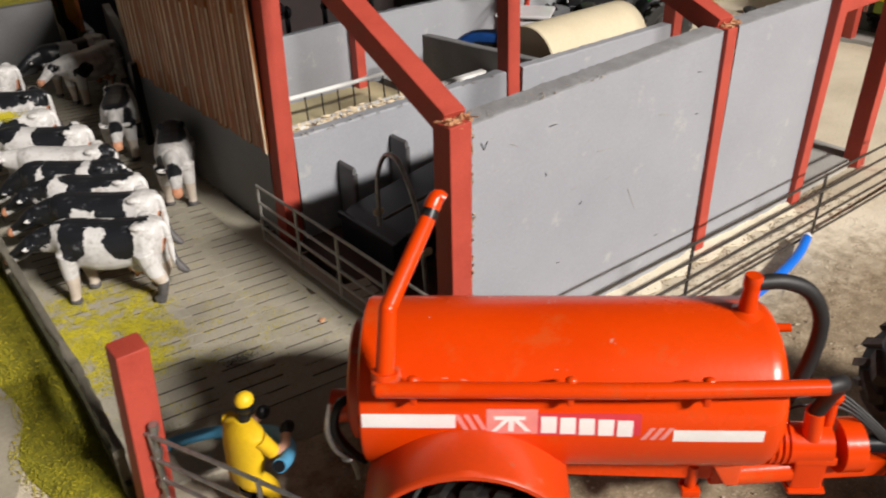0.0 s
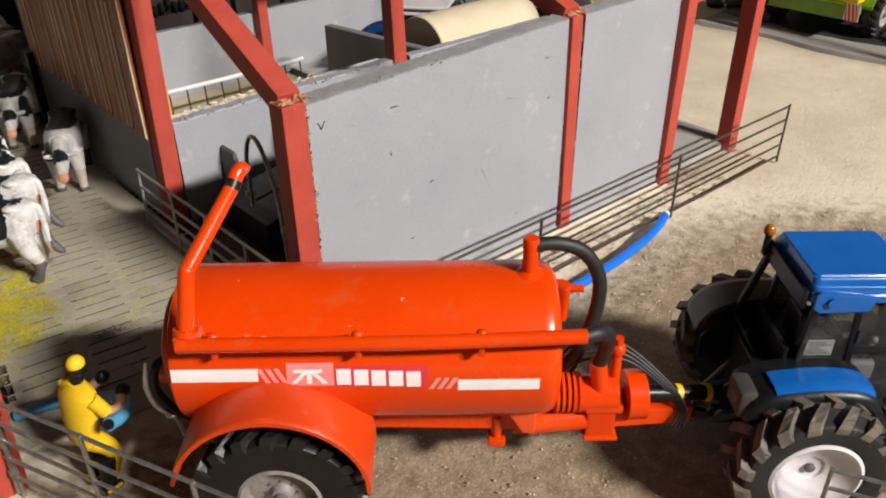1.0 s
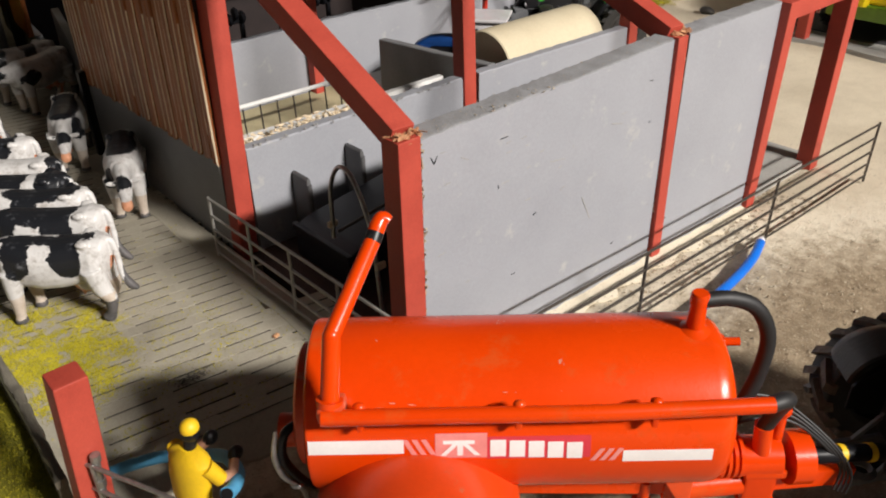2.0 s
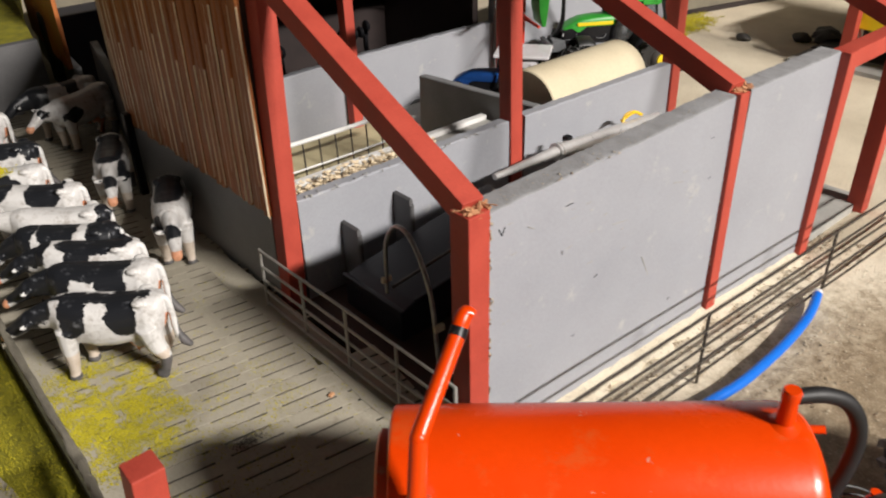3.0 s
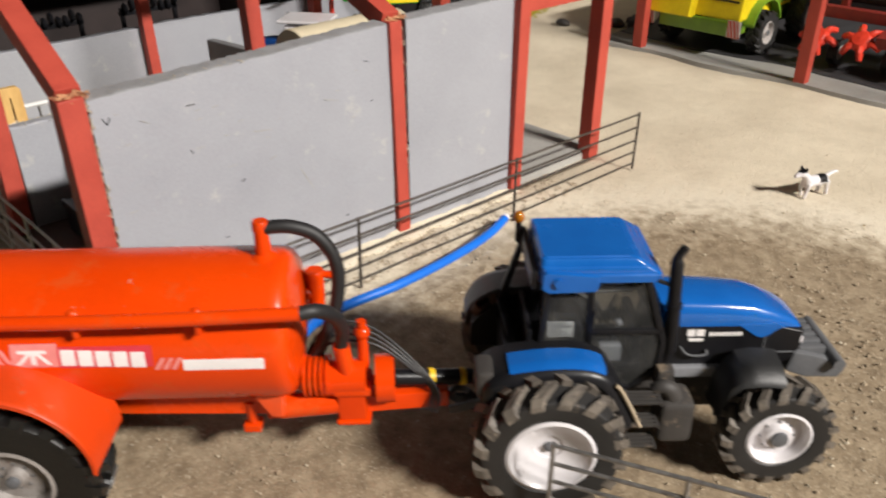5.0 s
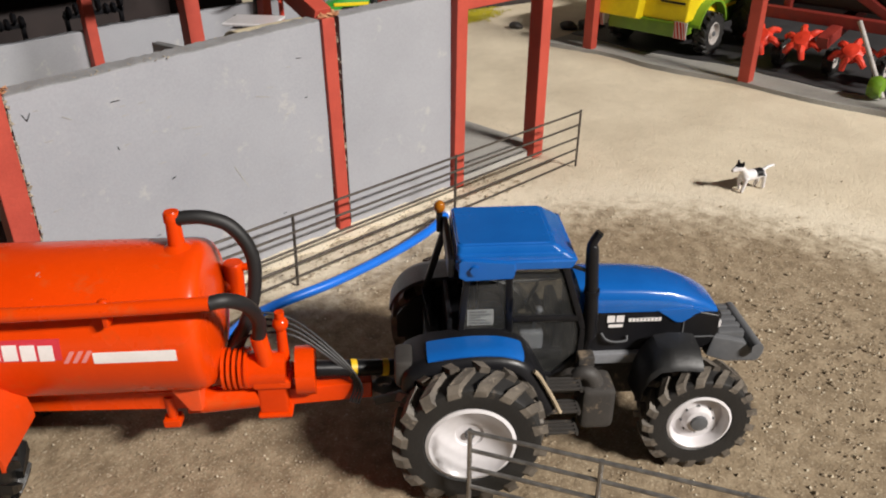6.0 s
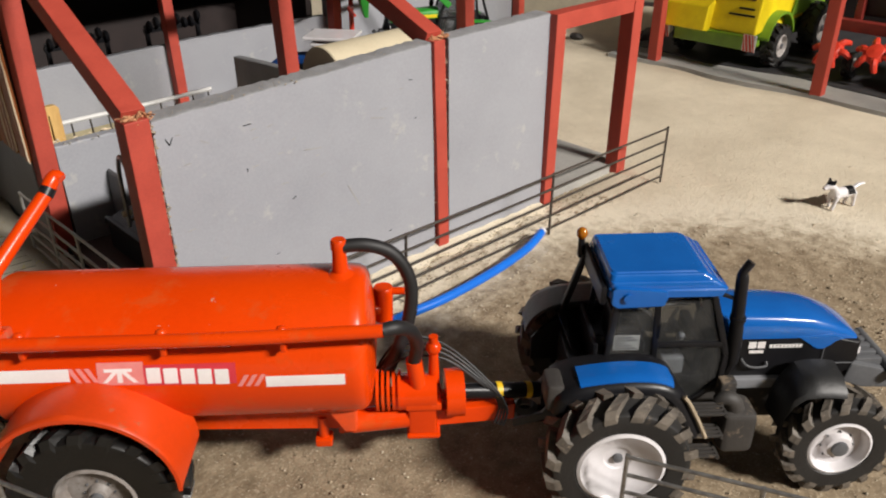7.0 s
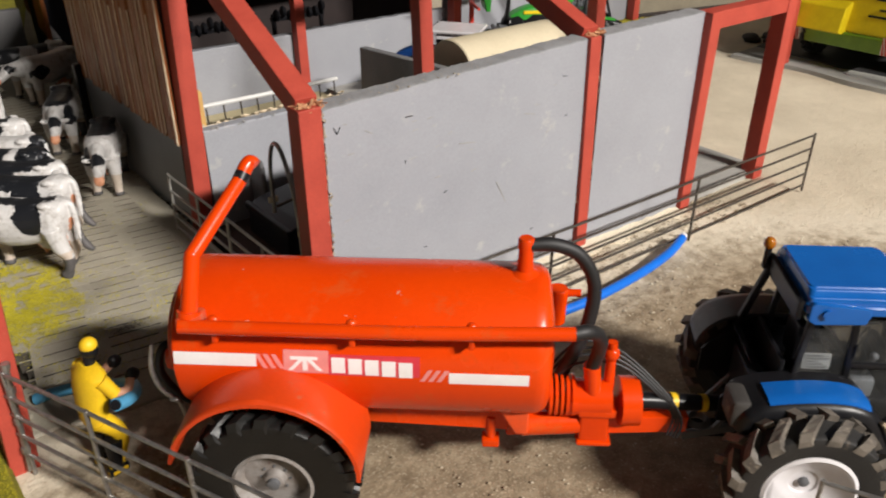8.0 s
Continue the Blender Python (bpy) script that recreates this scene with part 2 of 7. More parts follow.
M_BLACK.node_tree.nodes["Principled BSDF"].inputs["Specular IOR Level"].default_value = 0.3
M_DUST = surface("dusty_dark_plastic", (0.045, 0.04, 0.036), (0.025, 0.023, 0.022), 0.65, 60, 600, 0.3, stain=(0.19, 0.145, 0.10), stain_at=0.58)
M_GREYMETAL = surface("grey_cast_plastic", (0.115, 0.118, 0.125), (0.08, 0.082, 0.088), 0.5, 60, 600, 0.25, stain=(0.22, 0.19, 0.15), stain_at=0.66)
M_RIM = surface("off_white_wheel_paint", (0.68, 0.66, 0.68), (0.60, 0.57, 0.57), 0.35, 60, 600, 0.12, relief=0.1, coat=0.2)
M_RIM_DULL = surface("grey_wheel_paint", (0.42, 0.39, 0.37), (0.27, 0.25, 0.23), 0.4, 90, 600, 0.2, relief=0.1, stain=(0.17, 0.13, 0.10), stain_at=0.62)
M_GATE = surface("galvanised_gate_wire", (0.44, 0.43, 0.40), (0.32, 0.30, 0.27), 0.45, 200, 1200, 0.3, metal=0.25, relief=0.2, stain=(0.20, 0.15, 0.11), stain_at=0.68)
M_STEEL_BRIGHT = surface("bright_wire", (0.62, 0.60, 0.57), (0.44, 0.42, 0.40), 0.3, 120, 900, 0.2, metal=0.85, relief=0.15)
M_STEEL_DARK = surface("dark_tarnished_wire", (0.10, 0.085, 0.07), (0.055, 0.045, 0.04), 0.45, 200, 1200, 0.3, metal=0.55, relief=0.2)
M_CHROME = surface("silver_pipe", (0.72, 0.71, 0.70), (0.58, 0.57, 0.56), 0.30, 90, 700, 0.15, metal=0.45, relief=0.1)
M_STEEL = surface("tarnished_steel", (0.38, 0.37, 0.36), (0.20, 0.19, 0.18), 0.35, 300, 900, 0.2, metal=0.8, relief=0.1)
M_BLUE = surface("blue_toy_paint", (0.006, 0.110, 0.42), (0.005, 0.090, 0.36), 0.24, 40, 500, 0.10, relief=0.08, coat=0.35, stain=(0.09, 0.16, 0.42), stain_at=0.74)
M_DEEPBLUE = surface("deep_blue_toy_paint", (0.008, 0.05, 0.20), (0.006, 0.035, 0.14), 0.35, 40, 500, 0.10, relief=0.08)
M_BLUEHOSE = surface("blue_hose_plastic", (0.006, 0.15, 0.66), (0.005, 0.12, 0.55), 0.35, 60, 600, 0.12, relief=0.1)
M_PALEHOSE = surface("pale_blue_hose", (0.09, 0.34, 0.56), (0.065, 0.25, 0.43), 0.5, 60, 600, 0.2, relief=0.1)
M_YELLOW = surface("yellow_toy_paint", (0.78, 0.50, 0.012), (0.66, 0.40, 0.012), 0.5, 90, 700, 0.2, relief=0.2)
M_YELLOW_MACHINE = surface("yellow_machine_paint", (0.80, 0.62, 0.012), (0.68, 0.50, 0.012), 0.4, 60, 600, 0.2, relief=0.1)
M_GREEN = surface("green_machine_paint", (0.035, 0.32, 0.035), (0.02, 0.22, 0.022), 0.4, 60, 600, 0.2, relief=0.1)
M_LIME = surface("lime_machine_paint", (0.16, 0.30, 0.02), (0.10, 0.20, 0.015), 0.4, 60, 600, 0.2, relief=0.1)
M_IMPRED = surface("red_machine_paint", (0.66, 0.045, 0.02), (0.48, 0.03, 0.014), 0.45, 80, 600, 0.25, relief=0.15)
M_SKIN = surface("pink_figure_paint", (0.55, 0.30, 0.20), (0.46, 0.23, 0.15), 0.6, 120, 700, 0.2)
M_CREAM = surface("cream_card", (0.62, 0.54, 0.38), (0.56, 0.48, 0.33), 0.75, 30, 500, 0.2, relief=0.2)
M_STRAW = surface("straw", (0.70, 0.58, 0.41), (0.58, 0.45, 0.29), 0.85, 200, 900, 0.4, vary=0.2)
M_BEDDING = surface("pale_sand_bedding", (0.50, 0.43, 0.26), (0.40, 0.34, 0.20), 0.9, 60, 900, 0.45, relief=0.8)
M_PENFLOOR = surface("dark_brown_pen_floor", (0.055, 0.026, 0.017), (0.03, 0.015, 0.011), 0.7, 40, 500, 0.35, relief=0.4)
M_NAVY = surface("navy_sheet", (0.010, 0.011, 0.022), (0.006, 0.007, 0.014), 0.55, 40, 500, 0.2)
# Near black, since the shade inside the sheds is put into the colour.
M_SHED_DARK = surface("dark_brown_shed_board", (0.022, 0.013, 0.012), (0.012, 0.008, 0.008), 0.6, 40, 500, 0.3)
M_MOSS = surface("yellow_green_flock", (0.40, 0.34, 0.014), (0.15, 0.15, 0.012), 0.95, 60, 1200, 0.5, relief=0.6)
M_FODDER = surface("bright_flock_fodder", (0.52, 0.44, 0.018), (0.24, 0.22, 0.014), 0.95, 90, 1200, 0.5, relief=0.6)
M_MOSS_DARK = surface("olive_flock", (0.20, 0.185, 0.014), (0.10, 0.095, 0.010), 0.95, 70, 1200, 0.5, relief=0.6)
M_STONE = surface("grit", (0.40, 0.32, 0.22), (0.22, 0.165, 0.11), 0.9, 200, 1200, 0.4)
M_PALEGRIT = surface("pale_grit", (0.60, 0.53, 0.41), (0.42, 0.35, 0.25), 0.9, 200, 1200, 0.4)
M_ROOM = surface("plain_room_plaster", (0.045, 0.043, 0.040), (0.036, 0.035, 0.033), 0.9, 2, 40, 0.2, relief=0.0)
M_PINKSKIN = surface("muzzle_pink_paint", (0.68, 0.33, 0.19), (0.60, 0.25, 0.13), 0.55, 200, 800, 0.2)
M_HOOF = surface("hoof_grey_paint", (0.12, 0.11, 0.11), (0.05, 0.05, 0.05), 0.6, 200, 800, 0.2)
M_LEG = surface("cream_leg_paint", (0.62, 0.54, 0.46), (0.48, 0.39, 0.31), 0.5, 160, 800, 0.2)


def mat_glass():
    m, t, bs = nodes_of("cab_glass")
    bs.inputs["Base Color"].default_value = (0.42, 0.44, 0.45, 1)
    bs.inputs["Roughness"].default_value = 0.06
    bs.inputs["Transmission Weight"].default_value = 0.98
    bs.inputs["IOR"].default_value = 1.05
    bs.inputs["Specular IOR Level"].default_value = 0.6
    # a film of grey dust on the panes
    film = t.nodes.new("ShaderNodeBsdfDiffuse")
    film.inputs[0].default_value = (0.42, 0.39, 0.35, 1)
    co = t.nodes.new("ShaderNodeTexCoord").outputs["Object"]
    dust = noise_node(t, 70, 6, 0.65, co)
    amount = ramp(t, dust.outputs[0], [(0.40, (0.008, 0.008, 0.008)), (0.75, (0.07, 0.07, 0.07))])
    mixed = t.nodes.new("ShaderNodeMixShader")
    t.links.new(amount.outputs[0], mixed.inputs[0])
    t.links.new(bs.outputs[0], mixed.inputs[1])
    t.links.new(film.outputs[0], mixed.inputs[2])
    t.links.new(mixed.outputs[0], t.nodes["Material Output"].inputs["Surface"])
    return m


def mat_amber():
    m, t, bs = nodes_of("amber_lens")
    bs.inputs["Base Color"].default_value = (0.34, 0.11, 0.006, 1)
    bs.inputs["Roughness"].default_value = 0.15
    return m


def mat_ground():
    """Pale sand with a brown trodden ring of dirt, grit and damp stains."""
    m, t, bs = nodes_of("yard_dirt")
    co = t.nodes.new("ShaderNodeTexCoord").outputs["Object"]
    n1, n2, n3, n4 = noise_node(t, 14, 7, 0.65, co), noise_node(t, 90, 6, 0.7, co), noise_node(t, 800, 3, 0.7, co), noise_node(t, 380, 4, 0.7, co)
    sand = ramp(t, n1.outputs[0], [(0.30, (0.53, 0.452, 0.335)), (0.66, (0.69, 0.605, 0.46))]).outputs[0]
    dirt = ramp(t, n2.outputs[0], [(0.30, (0.155, 0.11, 0.065)), (0.52, (0.27, 0.205, 0.13)), (0.72, (0.38, 0.30, 0.20))]).outputs[0]
    d = t.nodes.new("ShaderNodeVectorMath")
    d.operation = "DISTANCE"
    flat = t.nodes.new("ShaderNodeVectorMath")
    flat.operation = "MULTIPLY"
    flat.inputs[1].default_value = (1, 1, 0)
    t.links.new(co, flat.inputs[0])
    t.links.new(flat.outputs[0], d.inputs[0])
    d.inputs[1].default_value = (0.385, -0.045, 0)
    d2 = t.nodes.new("ShaderNodeVectorMath")
    d2.operation = "DISTANCE"
    t.links.new(flat.outputs[0], d2.inputs[0])
    d2.inputs[1].default_value = (0.16, 0.01, 0)
    near = t.nodes.new("ShaderNodeMath")
    near.operation = "SMOOTH_MIN"
    near.inputs[2].default_value = 0.06
    t.links.new(d.outputs["Value"], near.inputs[0])
    t.links.new(d2.outputs["Value"], near.inputs[1])
    ma = t.nodes.new("ShaderNodeMath")
    ma.operation = "MULTIPLY_ADD"
    ma.inputs[1].default_value = 0.11
    t.links.new(n2.outputs[0], ma.inputs[0])
    t.links.new(near.outputs[0], ma.inputs[2])
    edge = ramp(t, ma.outputs[0], [(0.245, (0, 0, 0)), (0.315, (1, 1, 1))]).outputs[0]
    c = mix(t, edge, dirt, sand)
    c = mix(t, ramp(t, ma.outputs[0], [(0.275, (0, 0, 0)), (0.308, (0.55, 0.55, 0.55)), (0.350, (0, 0, 0))]).outputs[0], c, (0.76, 0.69, 0.56))
    c = mix(t, ramp(t, n3.outputs[0], [(0.58, (0, 0, 0)), (0.68, (0.60, 0.60, 0.60))]).outputs[0], c, (0.15, 0.11, 0.07))
    c = mix(t, ramp(t, n3.outputs[0], [(0.33, (0.60, 0.60, 0.60)), (0.42, (0, 0, 0))]).outputs[0], c, (0.56, 0.49, 0.37))
    t.links.new(c, bs.inputs["Base Color"])
    bs.inputs["Roughness"].default_value = 0.9
    b1 = t.nodes.new("ShaderNodeMath")
    b1.operation = "MULTIPLY_ADD"
    b1.inputs[1].default_value = 0.35
    t.links.new(n2.outputs[0], b1.inputs[0])
    t.links.new(n4.outputs[0], b1.inputs[2])
    bump(t, bs, b1.outputs[0], 0.75, 0.0011)
    return m


M_GLASS, M_AMBER, M_GROUND = mat_glass(), mat_amber(), mat_ground()

# ---------------------------------------------------------------- setting: ground, room
def ground_sheet():
    bm = bmesh.new()
    xs = [-0.95, -0.7] + [round(-0.4 + 0.02 * i, 3) for i in range(86)] + [1.45]
    ys = [-0.55] + [round(-0.4 + 0.02 * i, 3) for i in range(81)] + [1.4, 1.75]
    grid = []
    for y in ys:
        row = []
        for x in xs:
            n = noise.noise(Vector((x * 9, y * 9, 0))) * 0.0012 + noise.noise(Vector((x * 37, y * 37, 3))) * 0.0006
            z = Z0 - 0.0008 + n
            if 0.19 < x < 0.62 and y > 0.23 or x < 0.21 and y > 0.27 and x > 0.05:
                z = Z0 - 0.012
            row.append(bm.verts.new((x, y, z)))
        grid.append(row)
    for a, b in zip(grid, grid[1:]):
        for i in range(len(a) - 1):
            bm.faces.new((a[i], a[i + 1], b[i + 1], b[i]))
    rim = [v for v in bm.verts if v.is_boundary]
    skirt = bmesh.ops.extrude_edge_only(bm, edges=[e for e in bm.edges if e.is_boundary])["geom"]
    for v in skirt:
        if isinstance(v, bmesh.types.BMVert):
            v.co.z = -0.030
    ob = part("ground", bm, M_GROUND)
    tagged(ob, "pale sandy model yard with a trodden brown dirt ring", "ground", kind="structure")


def room_shell():
    for name, a, b in (("wall_south", (-2.06, -3.56, -0.75), (2.66, -3.50, 2.7)), ("wall_north", (-2.06, 2.0, -0.75), (2.66, 2.06, 2.7)),
                       ("wall_west", (-2.06, -3.50, -0.75), (-2.00, 2.0, 2.7)), ("wall_east", (2.6, -3.50, -0.75), (2.66, 2.0, 2.7)),
                       ("floor", (-2.06, -3.56, -0.81), (2.66, 2.06, -0.75)), ("ceiling", (-2.06, -3.56, 2.7), (2.66, 2.06, 2.76))):
        bm = bmesh.new()
        box(bm, a, b)
        tagged(part(name, bm, M_ROOM, smooth=False), "plain dull plaster of the room round the model", "wall", kind="structure")


ground_sheet()
room_shell()


def grains(name, spots, sizes, material, label, category, parent=None, flat=0.6, thin=1.0):
    """Many small crumbs as one object: a skewed octahedron at each spot."""
    verts, faces = [], []
    for (x, y, z), s in zip(spots, sizes):
        k = len(verts)
        a = rng.uniform(0, 6.28)
        c, q = math.cos(a) * s, math.sin(a) * s
        e = rng.uniform(0.6, 1.3) * thin
        verts += [(x + c, y + q, z), (x - q * e, y + c * e, z), (x - c, y - q, z + s * 0.15), (x + q * e, y - c * e, z), (x + c * 0.2, y, z + s * flat * rng.uniform(0.7, 1.5)), (x, y, z - s * 0.5)]
        faces += [(k, k + 1, k + 4), (k + 1, k + 2, k + 4), (k + 2, k + 3, k + 4), (k + 3, k, k + 4), (k + 1, k, k + 5), (k + 2, k + 1, k + 5), (k + 3, k + 2, k + 5), (k, k + 3, k + 5)]
    me = bpy.data.meshes.new(name)
    me.from_pydata(verts, [], faces)
    me.materials.append(material)
    return tagged(new(name, me), label, category, kind="stuff")


# ---------------------------------------------------------------- cattle shed
M_PLY = surface("yellow_plywood", (0.66, 0.42, 0.15), (0.50, 0.29, 0.09), 0.6, 80, 700, 0.3, relief=0.3, stretch=(1, 1, 0.2))
M_PALE = surface("pale_grey_paint", (0.74, 0.73, 0.71), (0.58, 0.57, 0.55), 0.55, 60, 700, 0.25, relief=0.2)


def jag_board(bm, p, q, z0, za, zb, thick, jag=0.0008, n=40, ends=0.0006):
    """An upright board from p to q (its near face), with an uneven sawn top edge and ends."""
    p, q = Vector((*p, 0)), Vector((*q, 0))
    d = (q - p).normalized()
    back = Vector((-d.y, d.x, 0)) * thick
    rows = []
    for i in range(n + 1):
        t = i / n
        base = p.lerp(q, t)
        if i in (0, n):
            base = base + d * (ends if i == 0 else -ends)
        top = za + (zb - za) * t + rng.uniform(-jag, jag * 0.5)
        rows.append([base + Vector((0, 0, z0)), base + Vector((0, 0, top - 0.0008)), base + back * 0.08 + Vector((0, 0, top)), base + back * 0.92 + Vector((0, 0, top + rng.uniform(-jag, jag) * 0.6)), base + back + Vector((0, 0, top - 0.001)), base + back + Vector((0, 0, z0))])
    loft(bm, rows)


def chips(bm, p, q, n, size, spread, mat=0):
    """Torn splinters along the line from p to q."""
    p, q = Vector(p), Vector(q)
    for i in range(n):
        c = p.lerp(q, rng.random()) + Vector([rng.uniform(-s, s) for s in spread])
        s = size * rng.uniform(0.4, 1.3)
        m = Matrix.Translation(c) @ Euler((rng.uniform(0, 3), rng.uniform(0, 3), rng.uniform(0, 3))).to_matrix().to_4x4()
        box(bm, (-s, -s * 0.5, -s * 0.25), (s, s * 0.5, s * 0.25), 0, m, mat, s * 0.2)


def cattle_shed():
    S = thing("cattle_shed", pose(0.206, 0.236, 0), "open red-framed model cattle shed with grey board walls and brown cladding", "shed")
    inv = Matrix.Translation((-0.206, -0.236, 0))

    def add(name, bm, m, label="", parent=None, smooth=True):
        bmesh.ops.transform(bm, matrix=inv, verts=bm.verts[:])
        return part(name, bm, m, parent or S, label, smooth)

    def upright(a, b, lean=(0, 0)):
        bm = bmesh.new()
        for v in box(bm, a, b, 0.0007, None, 0, 0.0002):
            k = (v.co.z - a[2]) / (b[2] - a[2])
            v.co += Vector((lean[0] * k, lean[1] * k, 0))
        add("post", bm, M_RED)
    upright((0.2003, 0.2310, 0.0), (0.2123, 0.2430, 0.1365))
    upright((0.3900, 0.2235, 0.0), (0.3995, 0.2355, 0.1420), (-0.0030, 0))
    upright((0.4930, 0.2175, 0.0), (0.5035, 0.2300, 0.1430), (-0.001, -0.003))
    upright((0.5865, 0.2170, 0.0), (0.5985, 0.2290, 0.1410), (0.0015, 0))
    upright((0.2070, 0.4025, 0.0), (0.2187, 0.4145, 0.240), (0.0060, 0.0))
    upright((0.4020, 0.4005, 0.0), (0.4140, 0.4125, 0.240), (-0.008, 0))
    upright((0.5955, 0.3965, 0.0), (0.6075, 0.4085, 0.240), (-0.006, 0))
    upright((0.4125, 0.6180, 0.0), (0.4225, 0.6290, 0.150), (-0.002, 0))
    upright((0.6025, 0.6085, 0.0), (0.6135, 0.6205, 0.150))
    upright((0.9440, 0.6300, 0.0), (0.9560, 0.6420, 0.240))
    for p, q in (((0.2080, 0.2385, 0.1350), (0.2165, 0.4060, 0.2075)), ((0.3930, 0.2310, 0.1410), (0.4030, 0.4050, 0.2060)), ((0.5945, 0.2240, 0.1380), (0.6030, 0.4050, 0.2060))):
        bm = bmesh.new()
        beam(bm, p, q, 0.0115, 0.0115, 0.0006)
        add("rafter", bm, M_RED)
    for p, q in (((0.4945, 0.2205, 0.1375), (0.5995, 0.2235, 0.1355)), ((0.214, 0.409, 0.2135), (0.402, 0.407, 0.2135)), ((0.403, 0.407, 0.2135), (0.601, 0.407, 0.2135))):
        bm = bmesh.new()
        beam(bm, p, q, 0.0110, 0.0115, 0.0006)
        add("beam", bm, M_RED)
    # torn joints where the rafters were broken loose
    for c in ((0.2085, 0.2370, 0.1370), (0.3955, 0.2305, 0.1425)):
        bm = bmesh.new()
        for k in range(95):
            p = Vector(c) + Vector((rng.uniform(-0.006, 0.007), rng.uniform(-0.005, 0.005), rng.uniform(-0.0015, 0.0010)))
            s = rng.uniform(0.0005, 0.0015)
            box(bm, (-s * 1.9, -s * 0.42, -s * 0.25), (s * 1.9, s * 0.42, s * 0.25), 0, Matrix.Translation(p) @ Euler((rng.uniform(-0.6, 0.6), rng.uniform(-0.6, 0.6), rng.uniform(0, 3))).to_matrix().to_4x4(), 0, s * 0.25)
        add("torn_joint", bm, M_RAW, "splintered bare wood at a broken joint", smooth=False)
    # boards of the long front wall
    for p, q, za, zb in (((0.2130, 0.2327), (0.3888, 0.2262), 0.1345, 0.1415), ((0.4008, 0.2258), (0.4928, 0.2208), 0.1415, 0.1435)):
        bm = bmesh.new()
        jag_board(bm, p, q, 0.0, za, zb, 0.0135, 0.0004, 60)
        bmesh.ops.recalc_face_normals(bm, faces=bm.faces[:])
        for f in bm.faces:
            f.material_index = 1 if f.normal.z > 0.7 else 0
        add("wall_panel", bm, [M_PANEL, M_SAWN])
    bm = bmesh.new()
    chips(bm, (0.2125, 0.2330, 0.02), (0.2125, 0.2330, 0.133), 150, 0.0013, (0.0014, 0.0014, 0.001))
    chips(bm, (0.4003, 0.2258, 0.020), (0.3985, 0.2258, 0.138), 70, 0.0008, (0.0006, 0.0008, 0.001))
    chips(bm, (0.3892, 0.2262, 0.030), (0.3878, 0.2262, 0.138), 40, 0.0006, (0.0005, 0.0007, 0.001))
    chips(bm, (0.2135, 0.2330, 0.1345), (0.30, 0.2300, 0.1378), 14, 0.0006, (0.004, 0.003, 0.0003))
    tagged(add("splintered_edge", bm, M_CHIP, smooth=False), "splintered raw board edge", kind="stuff")
    # score marks in the paint
    for x, z, ln, an in ((0.2195, 0.1225, 0.004, 65), (0.2213, 0.1225, 0.004, -60), (0.262, 0.121, 0.005, 0), (0.259, 0.097, 0.002, 80)):
        bm = bmesh.new()
        y = 0.2327 - (x - 0.213) * 0.037 - 0.00012
        box(bm, (-ln / 2, -0.0001, -0.00022), (ln / 2, 0.0001, 0.00022), 0, pose(x, y, z, 0, an, 0))
        add("score_mark", bm, M_BLACK, "dark nick in the paint")
    for x, z, ln, an in ((0.325, 0.062, 0.017, 62), (0.300, 0.098, 0.012, 8), (0.345, 0.105, 0.010, 14), (0.238, 0.118, 0.005, 30)):
        bm = bmesh.new()
        y = 0.2327 - (x - 0.213) * 0.037 - 0.00010
        box(bm, (-ln / 2, -0.0001, -0.00022), (ln / 2, 0.0001, 0.00022), 0, pose(x, y, z, 0, an, 0))
        add("scratch", bm, M_KERB, "pale scratch in the paint")
    for k in range(26):
        x, z = rng.uniform(0.222, 0.385), rng.uniform(0.018, 0.128)
        ln = rng.uniform(0.0008, 0.0045)
        bm = bmesh.new()
        y = 0.2327 - (x - 0.213) * 0.037 - 0.00008
        box(bm, (-ln / 2, -0.0001, -0.00018), (ln / 2, 0.0001, 0.00018), 0, pose(x, y, z, 0, rng.uniform(-25, 8), 0))
        add("scuff", bm, M_KERB if k % 6 else M_BLACK)
    # inner walls
    for p, q, za, zb in (((0.2200, 0.4025), (0.4005, 0.4025), 0.0735, 0.0742), ((0.4145, 0.4010), (0.5950, 0.3990), 0.0742, 0.0732)):
        bm = bmesh.new()
        jag_board(bm, p, q, 0.0, za, zb, 0.009, 0.0004, 50)
        add("inner_wall", bm, M_PANEL)
    bm = bmesh.new()
    chips(bm, (0.223, 0.4030, 0.0738), (0.39, 0.4020, 0.0742), 60, 0.0008, (0.003, 0.0022, 0.0002))
    tagged(add("splintered_edge", bm, M_KERB, smooth=False), "pale splintered top edge", kind="stuff")
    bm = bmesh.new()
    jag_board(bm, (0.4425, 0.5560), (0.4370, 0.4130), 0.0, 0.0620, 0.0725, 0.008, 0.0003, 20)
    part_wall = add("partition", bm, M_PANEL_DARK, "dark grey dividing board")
    bm = bmesh.new()
    jag_board(bm, (0.2150, 0.6300), (0.4160, 0.6300), 0.0, 0.0645, 0.0650, 0.009, 0.0005, 30)
    add("back_wall", bm, M_PANEL)
    bm = bmesh.new()
    jag_board(bm, (0.4175, 0.6300), (0.6080, 0.6300), 0.0, 0.0665, 0.0645, 0.009, 0.0005, 30)
    add("back_wall", bm, M_PANEL)
    bm = bmesh.new()
    jag_board(bm, (0.6100, 0.6320), (0.9450, 0.6440), 0.0, 0.130, 0.130, 0.008, 0.0004, 20)
    add("back_wall", bm, M_PANEL)
